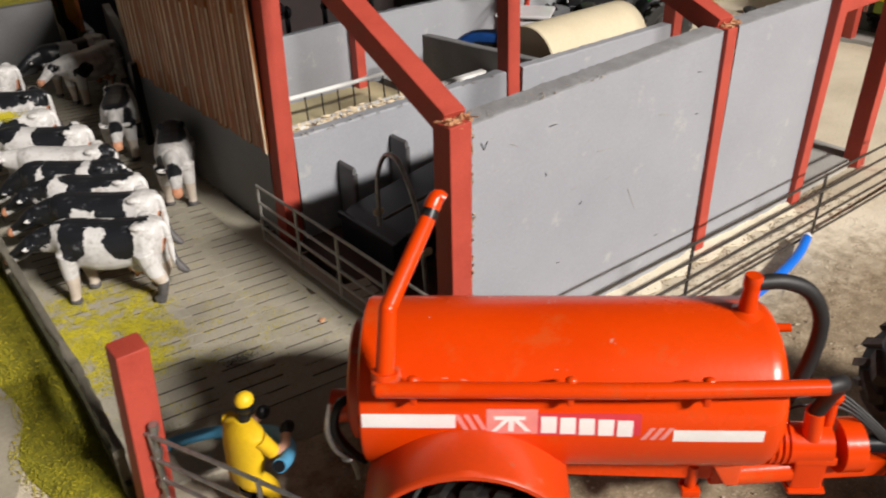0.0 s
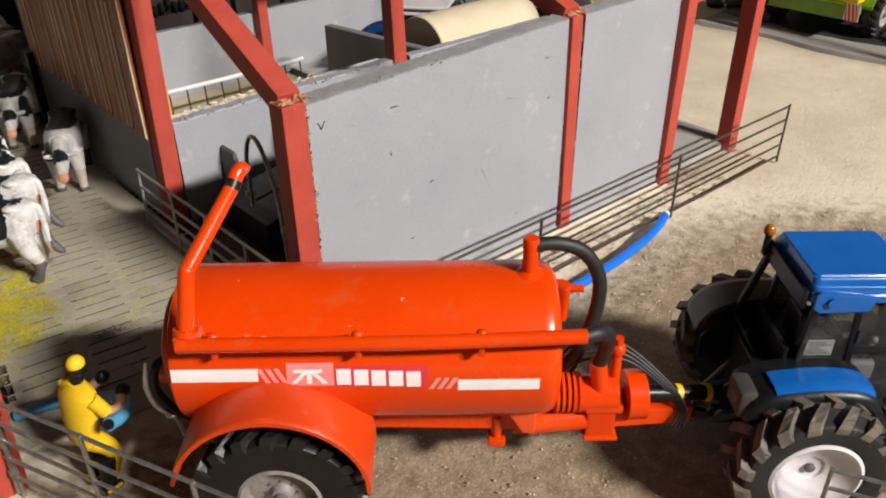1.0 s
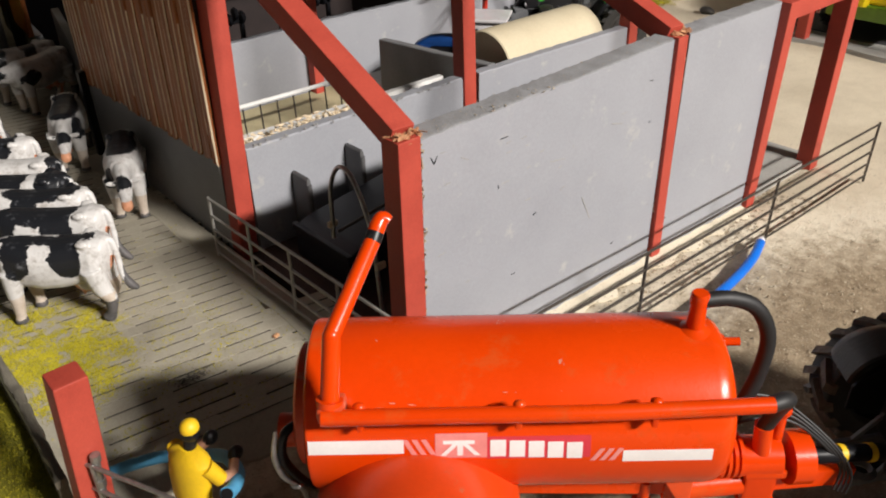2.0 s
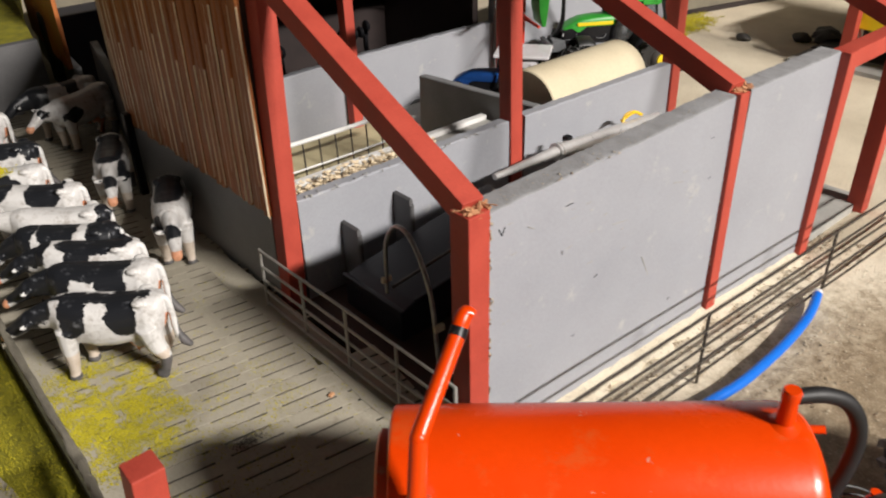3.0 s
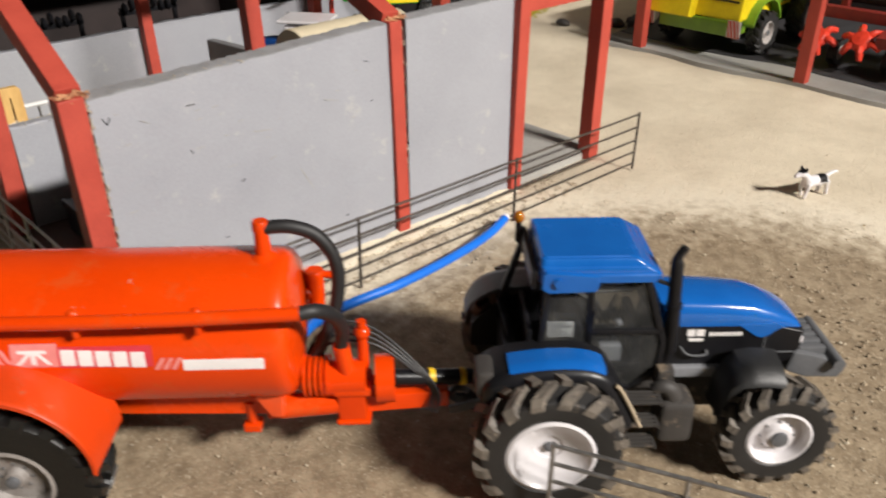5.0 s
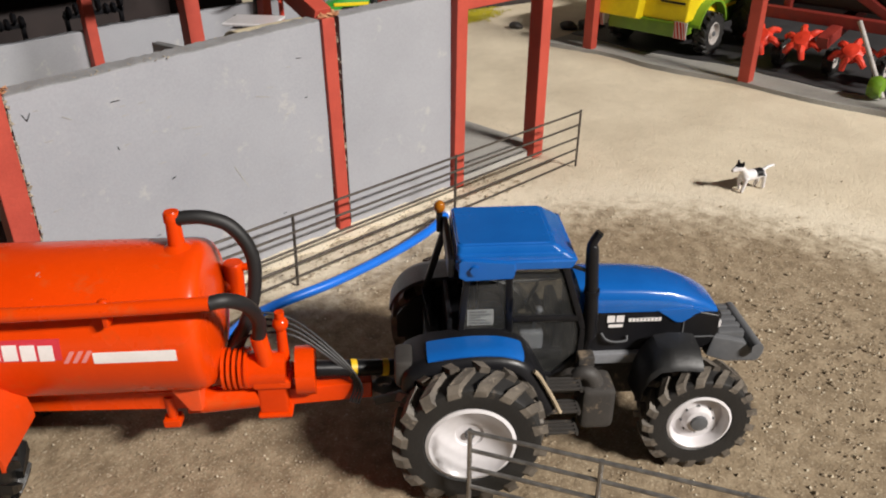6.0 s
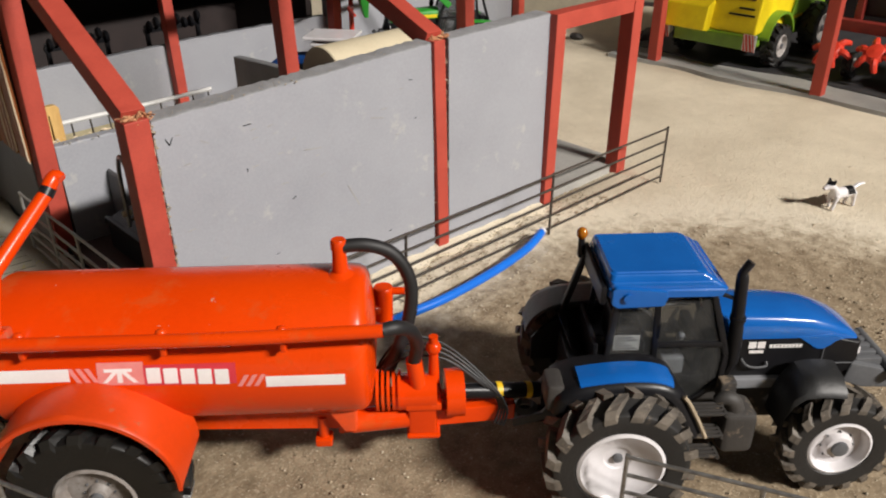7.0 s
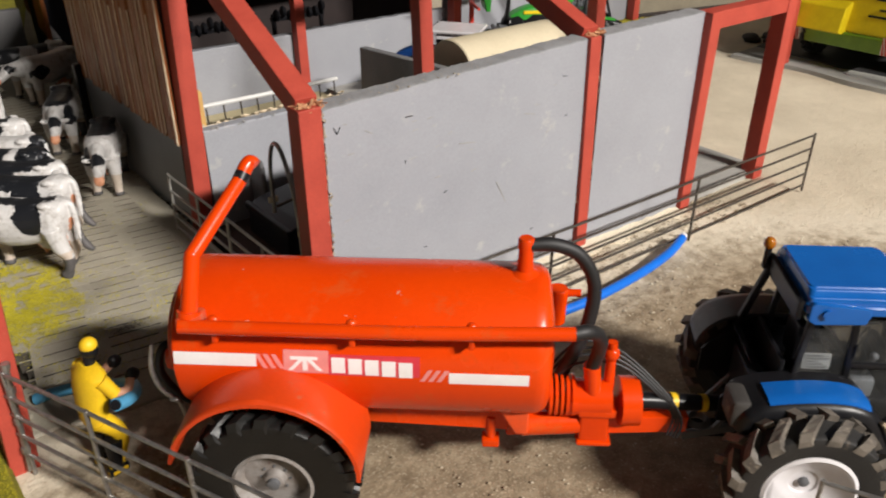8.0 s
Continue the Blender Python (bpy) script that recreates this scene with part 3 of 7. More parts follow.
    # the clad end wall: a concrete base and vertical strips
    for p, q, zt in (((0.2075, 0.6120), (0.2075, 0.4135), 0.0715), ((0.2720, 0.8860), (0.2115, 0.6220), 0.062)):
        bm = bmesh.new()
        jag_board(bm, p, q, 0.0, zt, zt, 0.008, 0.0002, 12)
        # the far run is a step darker still: its shade is coloured in
        add("base_wall", bm, M_SLATE if q[1] > 0.62 else M_PANEL_DARK, "grey base wall with its shade in the colour")
    bm = bmesh.new()
    beam(bm, (0.2040, 0.6170, 0.0), (0.2040, 0.6170, 0.075), 0.006, 0.006)
    add("jamb", bm, M_BLACK)
    bm = bmesh.new()
    for a, b, za, zb in (((0.2085, 0.4135), (0.2085, 0.6200), 0.212, 0.180), ((0.2085, 0.6203), (0.2605, 0.7930), 0.180, 0.146)):
        loft(bm, [[(x, y, 0.062), (x + 0.0035, y, 0.062), (x + 0.0035, y, z), (x, y, z)] for x, y, z in ((*a, za), (*b, zb))])
    backing = add("cladding", bm, M_SHED_DARK, "dark brown vertical timber cladding")
    y = 0.4160
    shapes = []
    for k in range(10):
        # flat strip; its near arris is bare along part, its glint painted pale
        b2 = bmesh.new()
        pr = 0.0013 + 0.00030 * (k % 4)
        prof = [(0.0, -0.0031), (-pr * 0.70, -0.0031), (-pr * 1.1, -0.0024), (-pr * 1.1, 0.0018), (-pr * 0.8, 0.0030), (0.0, 0.0031)]
        rows = []
        for j in range(19):
            z = 0.148 * j / 18
            w = 1 + rng.uniform(-0.05, 0.05)
            rows.append([(a + rng.uniform(-0.0001, 0.0001), b * w + rng.uniform(-0.00015, 0.00015), z + (abs(b) * rng.uniform(-0.6, 0.6) if j == 0 else 0)) for a, b in prof])
        loft(b2, rows)
        lo, hi = rng.choice((0.0, 0.0, 0.0, 0.02)), rng.choice((0.05, 0.08, 0.10, 0.12, 0.15, 0.15))
        for f in b2.faces:
            c = f.calc_center_median()
            f.material_index = 1 if k < 9 and c.y < -0.0025 and c.x < -pr * 0.75 and lo < c.z < hi else 0
        me = bpy.data.meshes.new("strip")
        bmesh.ops.recalc_face_normals(b2, faces=b2.faces[:])
        b2.to_mesh(me)
        b2.free()
        me.materials.append(M_CLAD)
        me.materials.append(M_CLAD_EDGE)
        shapes.append(me)
    while y < 0.790:
        ob = new("strip", shapes[rng.randrange(10)])
        ob.parent = backing
        zb = 0.0655 + rng.uniform(-0.0015, 0.0020) - 0.006 * max(0, (y - 0.6) / 0.15)
        tall = float(np.interp(y, [0.4135, 0.62, 0.793], [0.213, 0.181, 0.147])) - zb
        ob.matrix_basis = inv @ Matrix.Translation((0.2083 + 0.30 * max(0, y - 0.62), y, zb)) @ Euler((rng.uniform(-0.012, 0.012), 0, radians(-16.7 if y > 0.62 else 0))).to_matrix().to_4x4() @ Matrix.Diagonal((1, 1, tall / 0.148, 1))
        y += rng.uniform(0.0056, 0.0074)
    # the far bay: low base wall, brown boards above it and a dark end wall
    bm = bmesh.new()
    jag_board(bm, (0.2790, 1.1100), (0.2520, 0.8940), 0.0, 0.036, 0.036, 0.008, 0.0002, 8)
    add("base_wall", bm, M_PANEL_DARK, "grey base wall with its shade in the colour")
    bm = bmesh.new()
    for k in range(30):
        t = k / 30
        box(bm, (-0.0022, -0.0031, 0.034 + rng.uniform(-0.002, 0.002)), (0.0022, 0.0031, 0.142), 0.0005, pose(0.2500 + 0.026 * t, 0.8965 + 0.210 * t, 0, 0, 0, -7 + rng.uniform(-3, 3)))
    add("cladding", bm, M_CLAD, "brown vertical timber cladding of the far bay")
    bm = bmesh.new()
    box(bm, (0.2680, 1.010, -0.004), (0.420, 1.018, 0.190))
    add("end_wall", bm, M_ENDWALL, "dull grey-brown end wall of the far bay")
    bm = bmesh.new()
    box(bm, (0.2580, 0.960, -0.004), (0.330, 1.004, 0.075), 0.002)
    add("bay_box", bm, M_NAVY, "dark box standing in the far bay")
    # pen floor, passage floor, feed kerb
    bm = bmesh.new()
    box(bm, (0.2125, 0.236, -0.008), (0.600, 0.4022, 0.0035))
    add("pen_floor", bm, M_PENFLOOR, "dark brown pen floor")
    bm = bmesh.new()
    box(bm, (0.503, 0.2235, -0.006), (0.6050, 0.36, 0.0060), 0.0008)
    add("concrete_pad", bm, M_KERB, "grey concrete pad at the open bay")
    bm = bmesh.new()
    box(bm, (0.2125, 0.411, -0.008), (0.4365, 0.628, 0.0030))
    add("passage_floor", bm, M_BEDDING, "pale sand bedding in the passage")
    bm = bmesh.new()
    box(bm, (0.4465, 0.413, -0.008), (0.600, 0.628, 0.0040))
    add("store_floor", bm, M_KERB, "grey concrete floor behind the partition")
    bm = bmesh.new()
    box(bm, (0.2200, 0.4620, 0.003), (0.4350, 0.4680, 0.0530), 0.0006)
    add("feed_kerb", bm, M_PALE, "pale grey painted kerb")
    return S


cattle_shed()


def feed_rail():
    F = thing("feed_rail", pose(0.31, 0.550, 0.003), "pale feed rail with thin upright bars standing in the passage", "rail")
    for z, r in ((0.0120, 0.0009), (0.0360, 0.0019)):
        bm = bmesh.new()
        tube(bm, [(-0.092, 0, z), (-0.03, 0, z + 0.0004), (0.04, 0, z - 0.0004), (0.102, 0, z)], r, 8, 3)
        part("rail", bm, M_PALE, F)
    for k in range(13):
        bm = bmesh.new()
        rod(bm, (-0.090 + k * 0.0158, 0, 0.0), (-0.090 + k * 0.0158 - 0.001, 0, 0.0352), 0.0008, seg=6)
        part("bar", bm, M_STEEL_DARK, F)


feed_rail()
spots = [(0.222 + 0.135 * rng.random() ** 0.8, 0.426 + 0.024 * rng.random(), 0.0495 + 0.013 * rng.random() ** 1.5) for _ in range(2600)]
grains("straw_heap", spots, [rng.uniform(0.0010, 0.0030) for _ in spots], M_STRAW, "golden loose straw feed heaped behind the grey wall", "straw", flat=0.30, thin=0.30)
bm = bmesh.new()
box(bm, (0.214, 0.4120, 0.003), (0.4345, 0.4616, 0.0500), 0.001)
tagged(part("feed_bed", bm, M_KERB), "grey raised feed bed under the loose straw", "feed bed", kind="structure")

bm = bmesh.new()
prism(bm, [(0.2370, 0.0030), (0.2440, 0.0030), (0.2443, 0.0690), (0.2452, 0.0715), (0.2462, 0.0690), (0.2466, 0.0030), (0.2535, 0.0030), (0.2535, 0.0740), (0.2515, 0.0765), (0.2390, 0.0765), (0.2370, 0.0740)], 0.4800, 0.4850, 0.0005)
tagged(part("wooden_block", bm, M_PLY), "notched yellow plywood block standing in the passage", "block")


def gate(name, p, q, ups, rails, z0, z1, r, mat, label, lean=0.0):
    """A tubular hurdle from p to q with rails and uprights."""
    p, q = Vector((*p, 0)), Vector((*q, 0))
    G = thing(name, Matrix.Translation((*((p + q) / 2).xy, z0)), label, "gate")
    o = Vector((*((p + q) / 2).xy, z0))
    for i, z in enumerate(rails):
        bm = bmesh.new()
        sag = [p.lerp(q, t) + Vector((rng.uniform(-0.0003, 0.0003), rng.uniform(-0.0004, 0.0004), z + rng.uniform(-0.0004, 0.0004))) - o for t in (0, 0.25, 0.5, 0.75, 1)]
        tube(bm, sag, r, 8, 3)
        part("rail", bm, mat, G)
    for t in ups:
        bm = bmesh.new()
        c = p.lerp(q, t)
        rod(bm, c + Vector((0, 0, z0)) - o, c + Vector((lean, 0, z1)) - o, r * 1.15, seg=8)
        part("upright", bm, mat, G)
    return G


gate("pen_gate", (0.197, 0.2375), (0.195, 0.4100), (0, 0.25, 0.50, 0.745, 1), (0.0095, 0.0175, 0.0262, 0.0355, 0.0475), ZS, 0.0480, 0.00085, M_GATE, "grey wire five-bar gate across the pen opening")
gate("yard_hurdle", (0.1850, 0.1970), (0.5940, 0.1805), (0, 0.356, 0.672, 1), (0.0070, 0.0160, 0.0260, 0.0365, 0.0470), Z0, 0.0480, 0.00080, M_STEEL_DARK, "long dark wire hurdle standing along the grey wall", 0.0012)
gate("near_hurdle", (0.0565, 0.2372), (0.1165, 0.0915), (0.02, 0.335, 0.665, 0.99), (0.013, 0.0235, 0.034, 0.0445, 0.0565), Z0, 0.0575, 0.00085, M_STEEL, "rusty wire hurdle hung on a red gatepost")
gate("front_hurdle", (0.2690, -0.0010), (0.3500, -0.1740), (0.0, 0.25, 0.50, 0.75, 1), (0.0105, 0.0205, 0.0300, 0.0385, 0.0480), Z0, 0.0485, 0.00080, M_STEEL, "bent wire hurdle lying ahead of the tractor wheels")


def red_gatepost():
    G = thing("gatepost", pose(0.0547, 0.2445, 0), "thick red painted wooden gatepost at the yard corner", "gatepost")
    bm = bmesh.new()
    lean = Matrix.Shear("XY", 4, (0.058, -0.036))
    box(bm, (-0.006, -0.006, 0), (0.006, 0.006, 0.0925), 0.0009, lean, 0, 0.0003)
    part("post", bm, M_RED, G)
    bm = bmesh.new()
    rod(bm, (0.0015, -0.0085, 0.004), (0.0015, -0.0085, 0.060), 0.0013, seg=8)
    for z in (0.014, 0.030, 0.046, 0.058):
        rod(bm, (0.0015, -0.0085, z), (0.0015, -0.0085, z + 0.003), 0.0019, seg=8)
    bmesh.ops.transform(bm, matrix=lean, verts=bm.verts[:])
    part("hinge_rod", bm, M_STEEL, G, "rusty hinge rod")


red_gatepost()


def feed_barrier():
    B = thing("feed_barrier", pose(0.058, 0.46, ZS), "worn dark grey timber barrier at the edge of the slats", "barrier")
    pts = [(0.0500, 0.256), (0.0545, 0.322), (0.0585, 0.465), (0.0620, 0.60), (0.0660, 0.74), (0.0690, 0.88)]
    o = Vector((0.058, 0.46, ZS))
    for a, b in zip(pts, pts[1:]):
        bm = bmesh.new()
        n = 14
        rows = []
        for k in range(n + 1):
            p = Vector((*a, 0.0358)).lerp(Vector((*b, 0.0358)), k / n) - o
            w, h = 0.0019 + rng.uniform(-0.0005, 0.0005), 0.0020 + rng.uniform(-0.0004, 0.0004)
            p += Vector((rng.uniform(-0.0003, 0.0003), 0, rng.uniform(-0.0004, 0.0004)))
            rows.append([p + Vector(q) for q in ((-w, 0, -h), (-w, 0, h * 0.7), (-w * 0.6, 0, h), (w * 0.6, 0, h), (w, 0, h * 0.7), (w, 0, -h))])
        loft(bm, rows)
        part("rail", bm, M_BARRIER, B)
        bm = bmesh.new()
        beam(bm, Vector((*a, 0.0105)) - o, Vector((*b, 0.0105)) - o, 0.0030, 0.0140, 0.0006)
        part("low_board", bm, M_BARRIER_DARK, B, "lower board, dark olive for the shade under the rail")
    for y in (0.262, 0.465, 0.600, 0.740, 0.862):
        x = float(np.interp(y, [p[1] for p in pts], [p[0] for p in pts]))
        bm = bmesh.new()
        box(bm, (x - 0.0020, y - 0.0020, -0.004), (x + 0.0020, y + 0.0020, 0.0345), 0.0004, Matrix.Translation(-o))
        part("post", bm, M_BARRIER, B)


M_BARRIER = surface("weathered_grey_timber", (0.20, 0.18, 0.14), (0.045, 0.040, 0.032), 0.75, 150, 900, 0.4, relief=0.8, stretch=(1, 0.3, 1), stain=(0.36, 0.33, 0.26), stain_at=0.62)
# Dark olive puts the shade under the rail into the board's colour.
M_BARRIER_DARK = surface("olive_shade_timber", (0.060, 0.056, 0.030), (0.025, 0.022, 0.014), 0.85, 150, 900, 0.4, relief=0.8, stain=(0.16, 0.15, 0.03), stain_at=0.60)
feed_barrier()


M_MOSS_STRIP = surface("mottled_flock", (0.30, 0.27, 0.014), (0.085, 0.085, 0.010), 0.95, 110, 900, 0.35, relief=0.9, relief_size=0.001)


def back_left():
    bm = bmesh.new()
    jag_board(bm, (-0.60, 0.8865), (0.2240, 0.8865), -0.01, 0.0745, 0.0735, 0.012, 0.0004, 30)
    tagged(part("yard_wall", bm, M_SLATE), "dark grey board retaining wall behind the cattle", "wall", kind="structure")
    bm = bmesh.new()
    edge = [(-0.70, 0.8995), (0.2235, 0.8995), (0.2660, 1.1150), (0.4200, 1.7000), (-0.70, 1.7000)]
    loft(bm, [[(x, y, z) for x, y in edge] for z in (0.0, 0.070)])
    tagged(part("grass_bank", bm, M_MOSS_STRIP), "raised bank of green scatter behind the wall", "grass", kind="structure")
    bm = bmesh.new()
    box(bm, (-0.9, 0.10, -0.004), (0.030, 0.886, 0.0015))
    tagged(part("pavement", bm, M_PATH), "dull beige concrete path beside the grass strip", "pavement", kind="structure")
    # grass strip beside the barrier
    bm = bmesh.new()
    n = 60
    rows = []
    for i in range(n + 1):
        y = 0.16 + 0.725 * i / n
        xr = float(np.interp(y, [0.25, 0.32, 0.88], [0.046, 0.0525, 0.066])) + 0.002
        xl = 0.026 + 0.004 * math.sin(y * 37) + 0.003 * math.sin(y * 91 + 1) + 0.030 * max(0, (y - 0.45))
        rows.append([(xl, y, -0.003), (xl, y, 0.0022), ((xl + xr) / 2, y, 0.0066 + rng.uniform(-0.0007, 0.0007)), (xr, y, 0.0086), (xr + 0.002, y, 0.0060), (xr + 0.002, y, -0.003)])
    loft(bm, rows)
    tagged(part("grass_strip", bm, M_MOSS_STRIP), "strip of olive and yellow flock grass along the barrier", "grass", kind="structure")
    spots = []
    for _ in range(15000):
        y = rng.uniform(0.20, 0.86)
        xr = float(np.interp(y, [0.25, 0.32, 0.88], [0.047, 0.052, 0.064])) + 0.001
        xl = 0.025 + 0.004 * math.sin(y * 37) + 0.003 * math.sin(y * 91 + 1) + 0.030 * max(0, (y - 0.45))
        t = rng.random()
        spots.append((xl - 0.003 + (xr - xl + 0.003) * t, y, 0.0026 + 0.0062 * min(1.0, 1.3 * t)))
    grains("flock_grass", spots, [rng.uniform(0.00022, 0.00050) for _ in spots], M_MOSS, "yellow-green flock tufts on the grass strip", "grass", flat=1.2)
    for x, y, r in ((-0.002, 0.490, 0.022), (-0.018, 0.405, 0.014)):
        bm = bmesh.new()
        pts = [(x + r * (1 + 0.18 * math.sin(3 * a + x * 90)) * math.cos(a), y + 1.5 * r * (1 + 0.15 * math.sin(2 * a)) * math.sin(a)) for a in (2 * math.pi * k / 28 for k in range(28))]
        loft(bm, [[(a, b, 0.0008) for a, b in pts], [(a, b, 0.0024) for a, b in pts]])
        tagged(part("moss_patch", bm, M_MOSS_DARK), "flat patch of olive green moss on the path", "moss", kind="stuff")


back_left()


# ---------------------------------------------------------------- far side of the yard
def machine_shed():
    S = thing("machine_shed", pose(0.895, 0.28, 0), "open machinery shed with red posts on a concrete slab", "shed")
    inv = Matrix.Translation((-0.92, -0.28, 0))

    def add(name, bm, m, label=""):
        bmesh.ops.transform(bm, matrix=inv, verts=bm.verts[:])
        part(name, bm, m, S, label)
    for y in (-0.010, 0.184, 0.378):
        bm = bmesh.new()
        box(bm, (0.917, y - 0.006, 0.004), (0.929, y + 0.006, 0.24), 0.0007)
        add("post", bm, M_RED)
    bm = bmesh.new()
    beam(bm, (0.923, -0.10, 0.234), (0.923, 0.386, 0.234), 0.012, 0.012)
    add("beam", bm, M_RED)
    bm = bmesh.new()
    n = 40
    rows = []
    for i in range(n + 1):
        y = -0.30 + 0.735 * i / n
        x0 = 0.912 + 0.004 * math.sin(y * 40) + rng.uniform(-0.001, 0.001)
        rows.append([(x0, y, -0.004), (x0 + 0.002, y, 0.0055), (1.30, y, 0.0055), (1.30, y, -0.004)])
    loft(bm, rows)
    add("slab", bm, M_KERB, "grey concrete slab")
    # black sheet laid over the slab in place of shade round the machines
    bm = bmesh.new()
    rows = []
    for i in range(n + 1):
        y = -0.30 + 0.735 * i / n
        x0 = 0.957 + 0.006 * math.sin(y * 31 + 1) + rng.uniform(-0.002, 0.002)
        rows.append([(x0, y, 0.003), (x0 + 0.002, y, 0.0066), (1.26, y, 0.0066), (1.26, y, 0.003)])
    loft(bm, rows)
    add("stained_floor", bm, M_FLOOR_SHADE, "black sheet for the shade on the shed floor")
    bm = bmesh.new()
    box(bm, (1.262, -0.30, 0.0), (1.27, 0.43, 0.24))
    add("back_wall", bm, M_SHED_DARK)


machine_shed()

# ---------------------------------------------------------------- wheels and tractors
def wheel(name, parent, c, r, w, rim_r, mats, lugs=18, out=-1, dish=0.35, hub=0.28, label="", bolts=True, bowl=False):
    """A wheel about the y axis at c: tyre with bar lugs, and a dished rim on its outer side (out = -1: towards -y)."""
    m = Matrix.Translation(c)
    W = new(name)
    W.parent = parent
    W.empty_display_size = 0.005
    W.matrix_basis = m
    if label:
        tagged(W, label)
    h = w / 2
    bm = bmesh.new()
    k = 0.86
    prof = [(rim_r, -h * 0.72), (rim_r * 1.10, -h * 0.92), (r * 0.80, -h), (r * 0.875 * k / 0.86, -h * 0.94), (r * 0.905, -h * 0.78), (r * 0.915, 0), (r * 0.905, h * 0.78), (r * 0.875, h * 0.94), (r * 0.80, h), (rim_r * 1.10, h * 0.92), (rim_r, h * 0.72)]
    lathe(bm, prof, 56, "Y", closed=True)
    part("tyre", bm, mats[0], W)
    for side in (-1, 1):
        rows = []
        for t, rad, yy in ((0.0, r * 0.915, 0.02), (0.45, r * 0.915, 0.5), (0.85, r * 0.895, 0.9), (1.0, r * 0.83, 1.0)):
            a = t * 0.70 * 2 * math.pi / lugs
            wd = (0.20 + 0.06 * t) * 2 * math.pi / lugs
            top = (r if t < 0.6 else r * 0.99 if t < 0.9 else r * 0.885)
            y = side * h * yy * 1.015
            ring = [(rad * 0.97, a - wd), (top, a - wd * 0.75), (top, a + wd * 0.75), (rad * 0.97, a + wd)]
            rows.append([(q * math.cos(b), y, q * math.sin(b)) for q, b in ring])
        bm = bmesh.new()
        loft(bm, rows)
        one = part("lug", bm, mats[1], W, smooth=False)
        for i in range(lugs):
            turn = Matrix.Rotation(-2 * math.pi * (i + (0.5 if side > 0 else 0)) / lugs, 4, "Y")
            if i == 0:
                one.matrix_basis = turn
                continue
            lug = new("lug", one.data)
            lug.parent = W
            lug.matrix_basis = turn
    bm = bmesh.new()
    lathe(bm, [(rim_r * 1.03, -out * h * 0.42), (rim_r * 0.6, -out * h * 0.30), (0.0003, -out * h * 0.30)], 32, "Y")
    part("inner_disc", bm, M_BLACK, W)
    bm = bmesh.new()
    o = out
    face = [(rim_r * 1.02, -o * h * 0.3), (rim_r * 1.05, o * h * 0.88), (rim_r * 0.97, o * h * 0.94), (rim_r * 0.90, o * h * 0.80), (rim_r * 0.84, o * h * dish), (rim_r * 0.50, o * h * (dish + 0.10)), (rim_r * hub * 1.25, o * h * (dish + 0.16)), (rim_r * hub, o * h * (dish + 0.42)), (rim_r * hub * 0.8, o * h * (dish + 0.46)), (0.0003, o * h * (dish + 0.46))]
    if bowl:
        face = face[:3] + [(rim_r * 0.93, o * h * 0.86)] + [(rim_r * q, o * h * (0.24 + 0.58 * (q / 0.92) ** 2.2)) for q in (0.90, 0.82, 0.74, 0.66, 0.58, 0.50, 0.42, 0.34)] + [(rim_r * 0.32, o * h * 0.22), (rim_r * 0.18, o * h * 0.21), (0.0003, o * h * 0.21)]
        dish = -0.26
    lathe(bm, face, 48, "Y")
    rim = part("rim", bm, mats[2], W)
    bm = bmesh.new()
    lathe(bm, [(rim_r * hub * 0.72, o * h * (dish + 0.40)), (rim_r * hub * 0.66, o * h * (dish + 0.62)), (rim_r * hub * 0.3, o * h * (dish + 0.66)), (0.0003, o * h * (dish + 0.66))], 20, "Y")
    for i in range(8 if bolts else 0):
        a = 2 * math.pi * i / 8
        rr = rim_r * (hub + 0.14)
        lathe(bm, [(rim_r * 0.035, 0), (rim_r * 0.035, o * h * 0.10), (0.0002, o * h * 0.11)], 6, "Y", Matrix.Translation((rr * math.cos(a), o * h * (dish + 0.10), rr * math.sin(a))))
    part("hub", bm, mats[3], W)
    return W


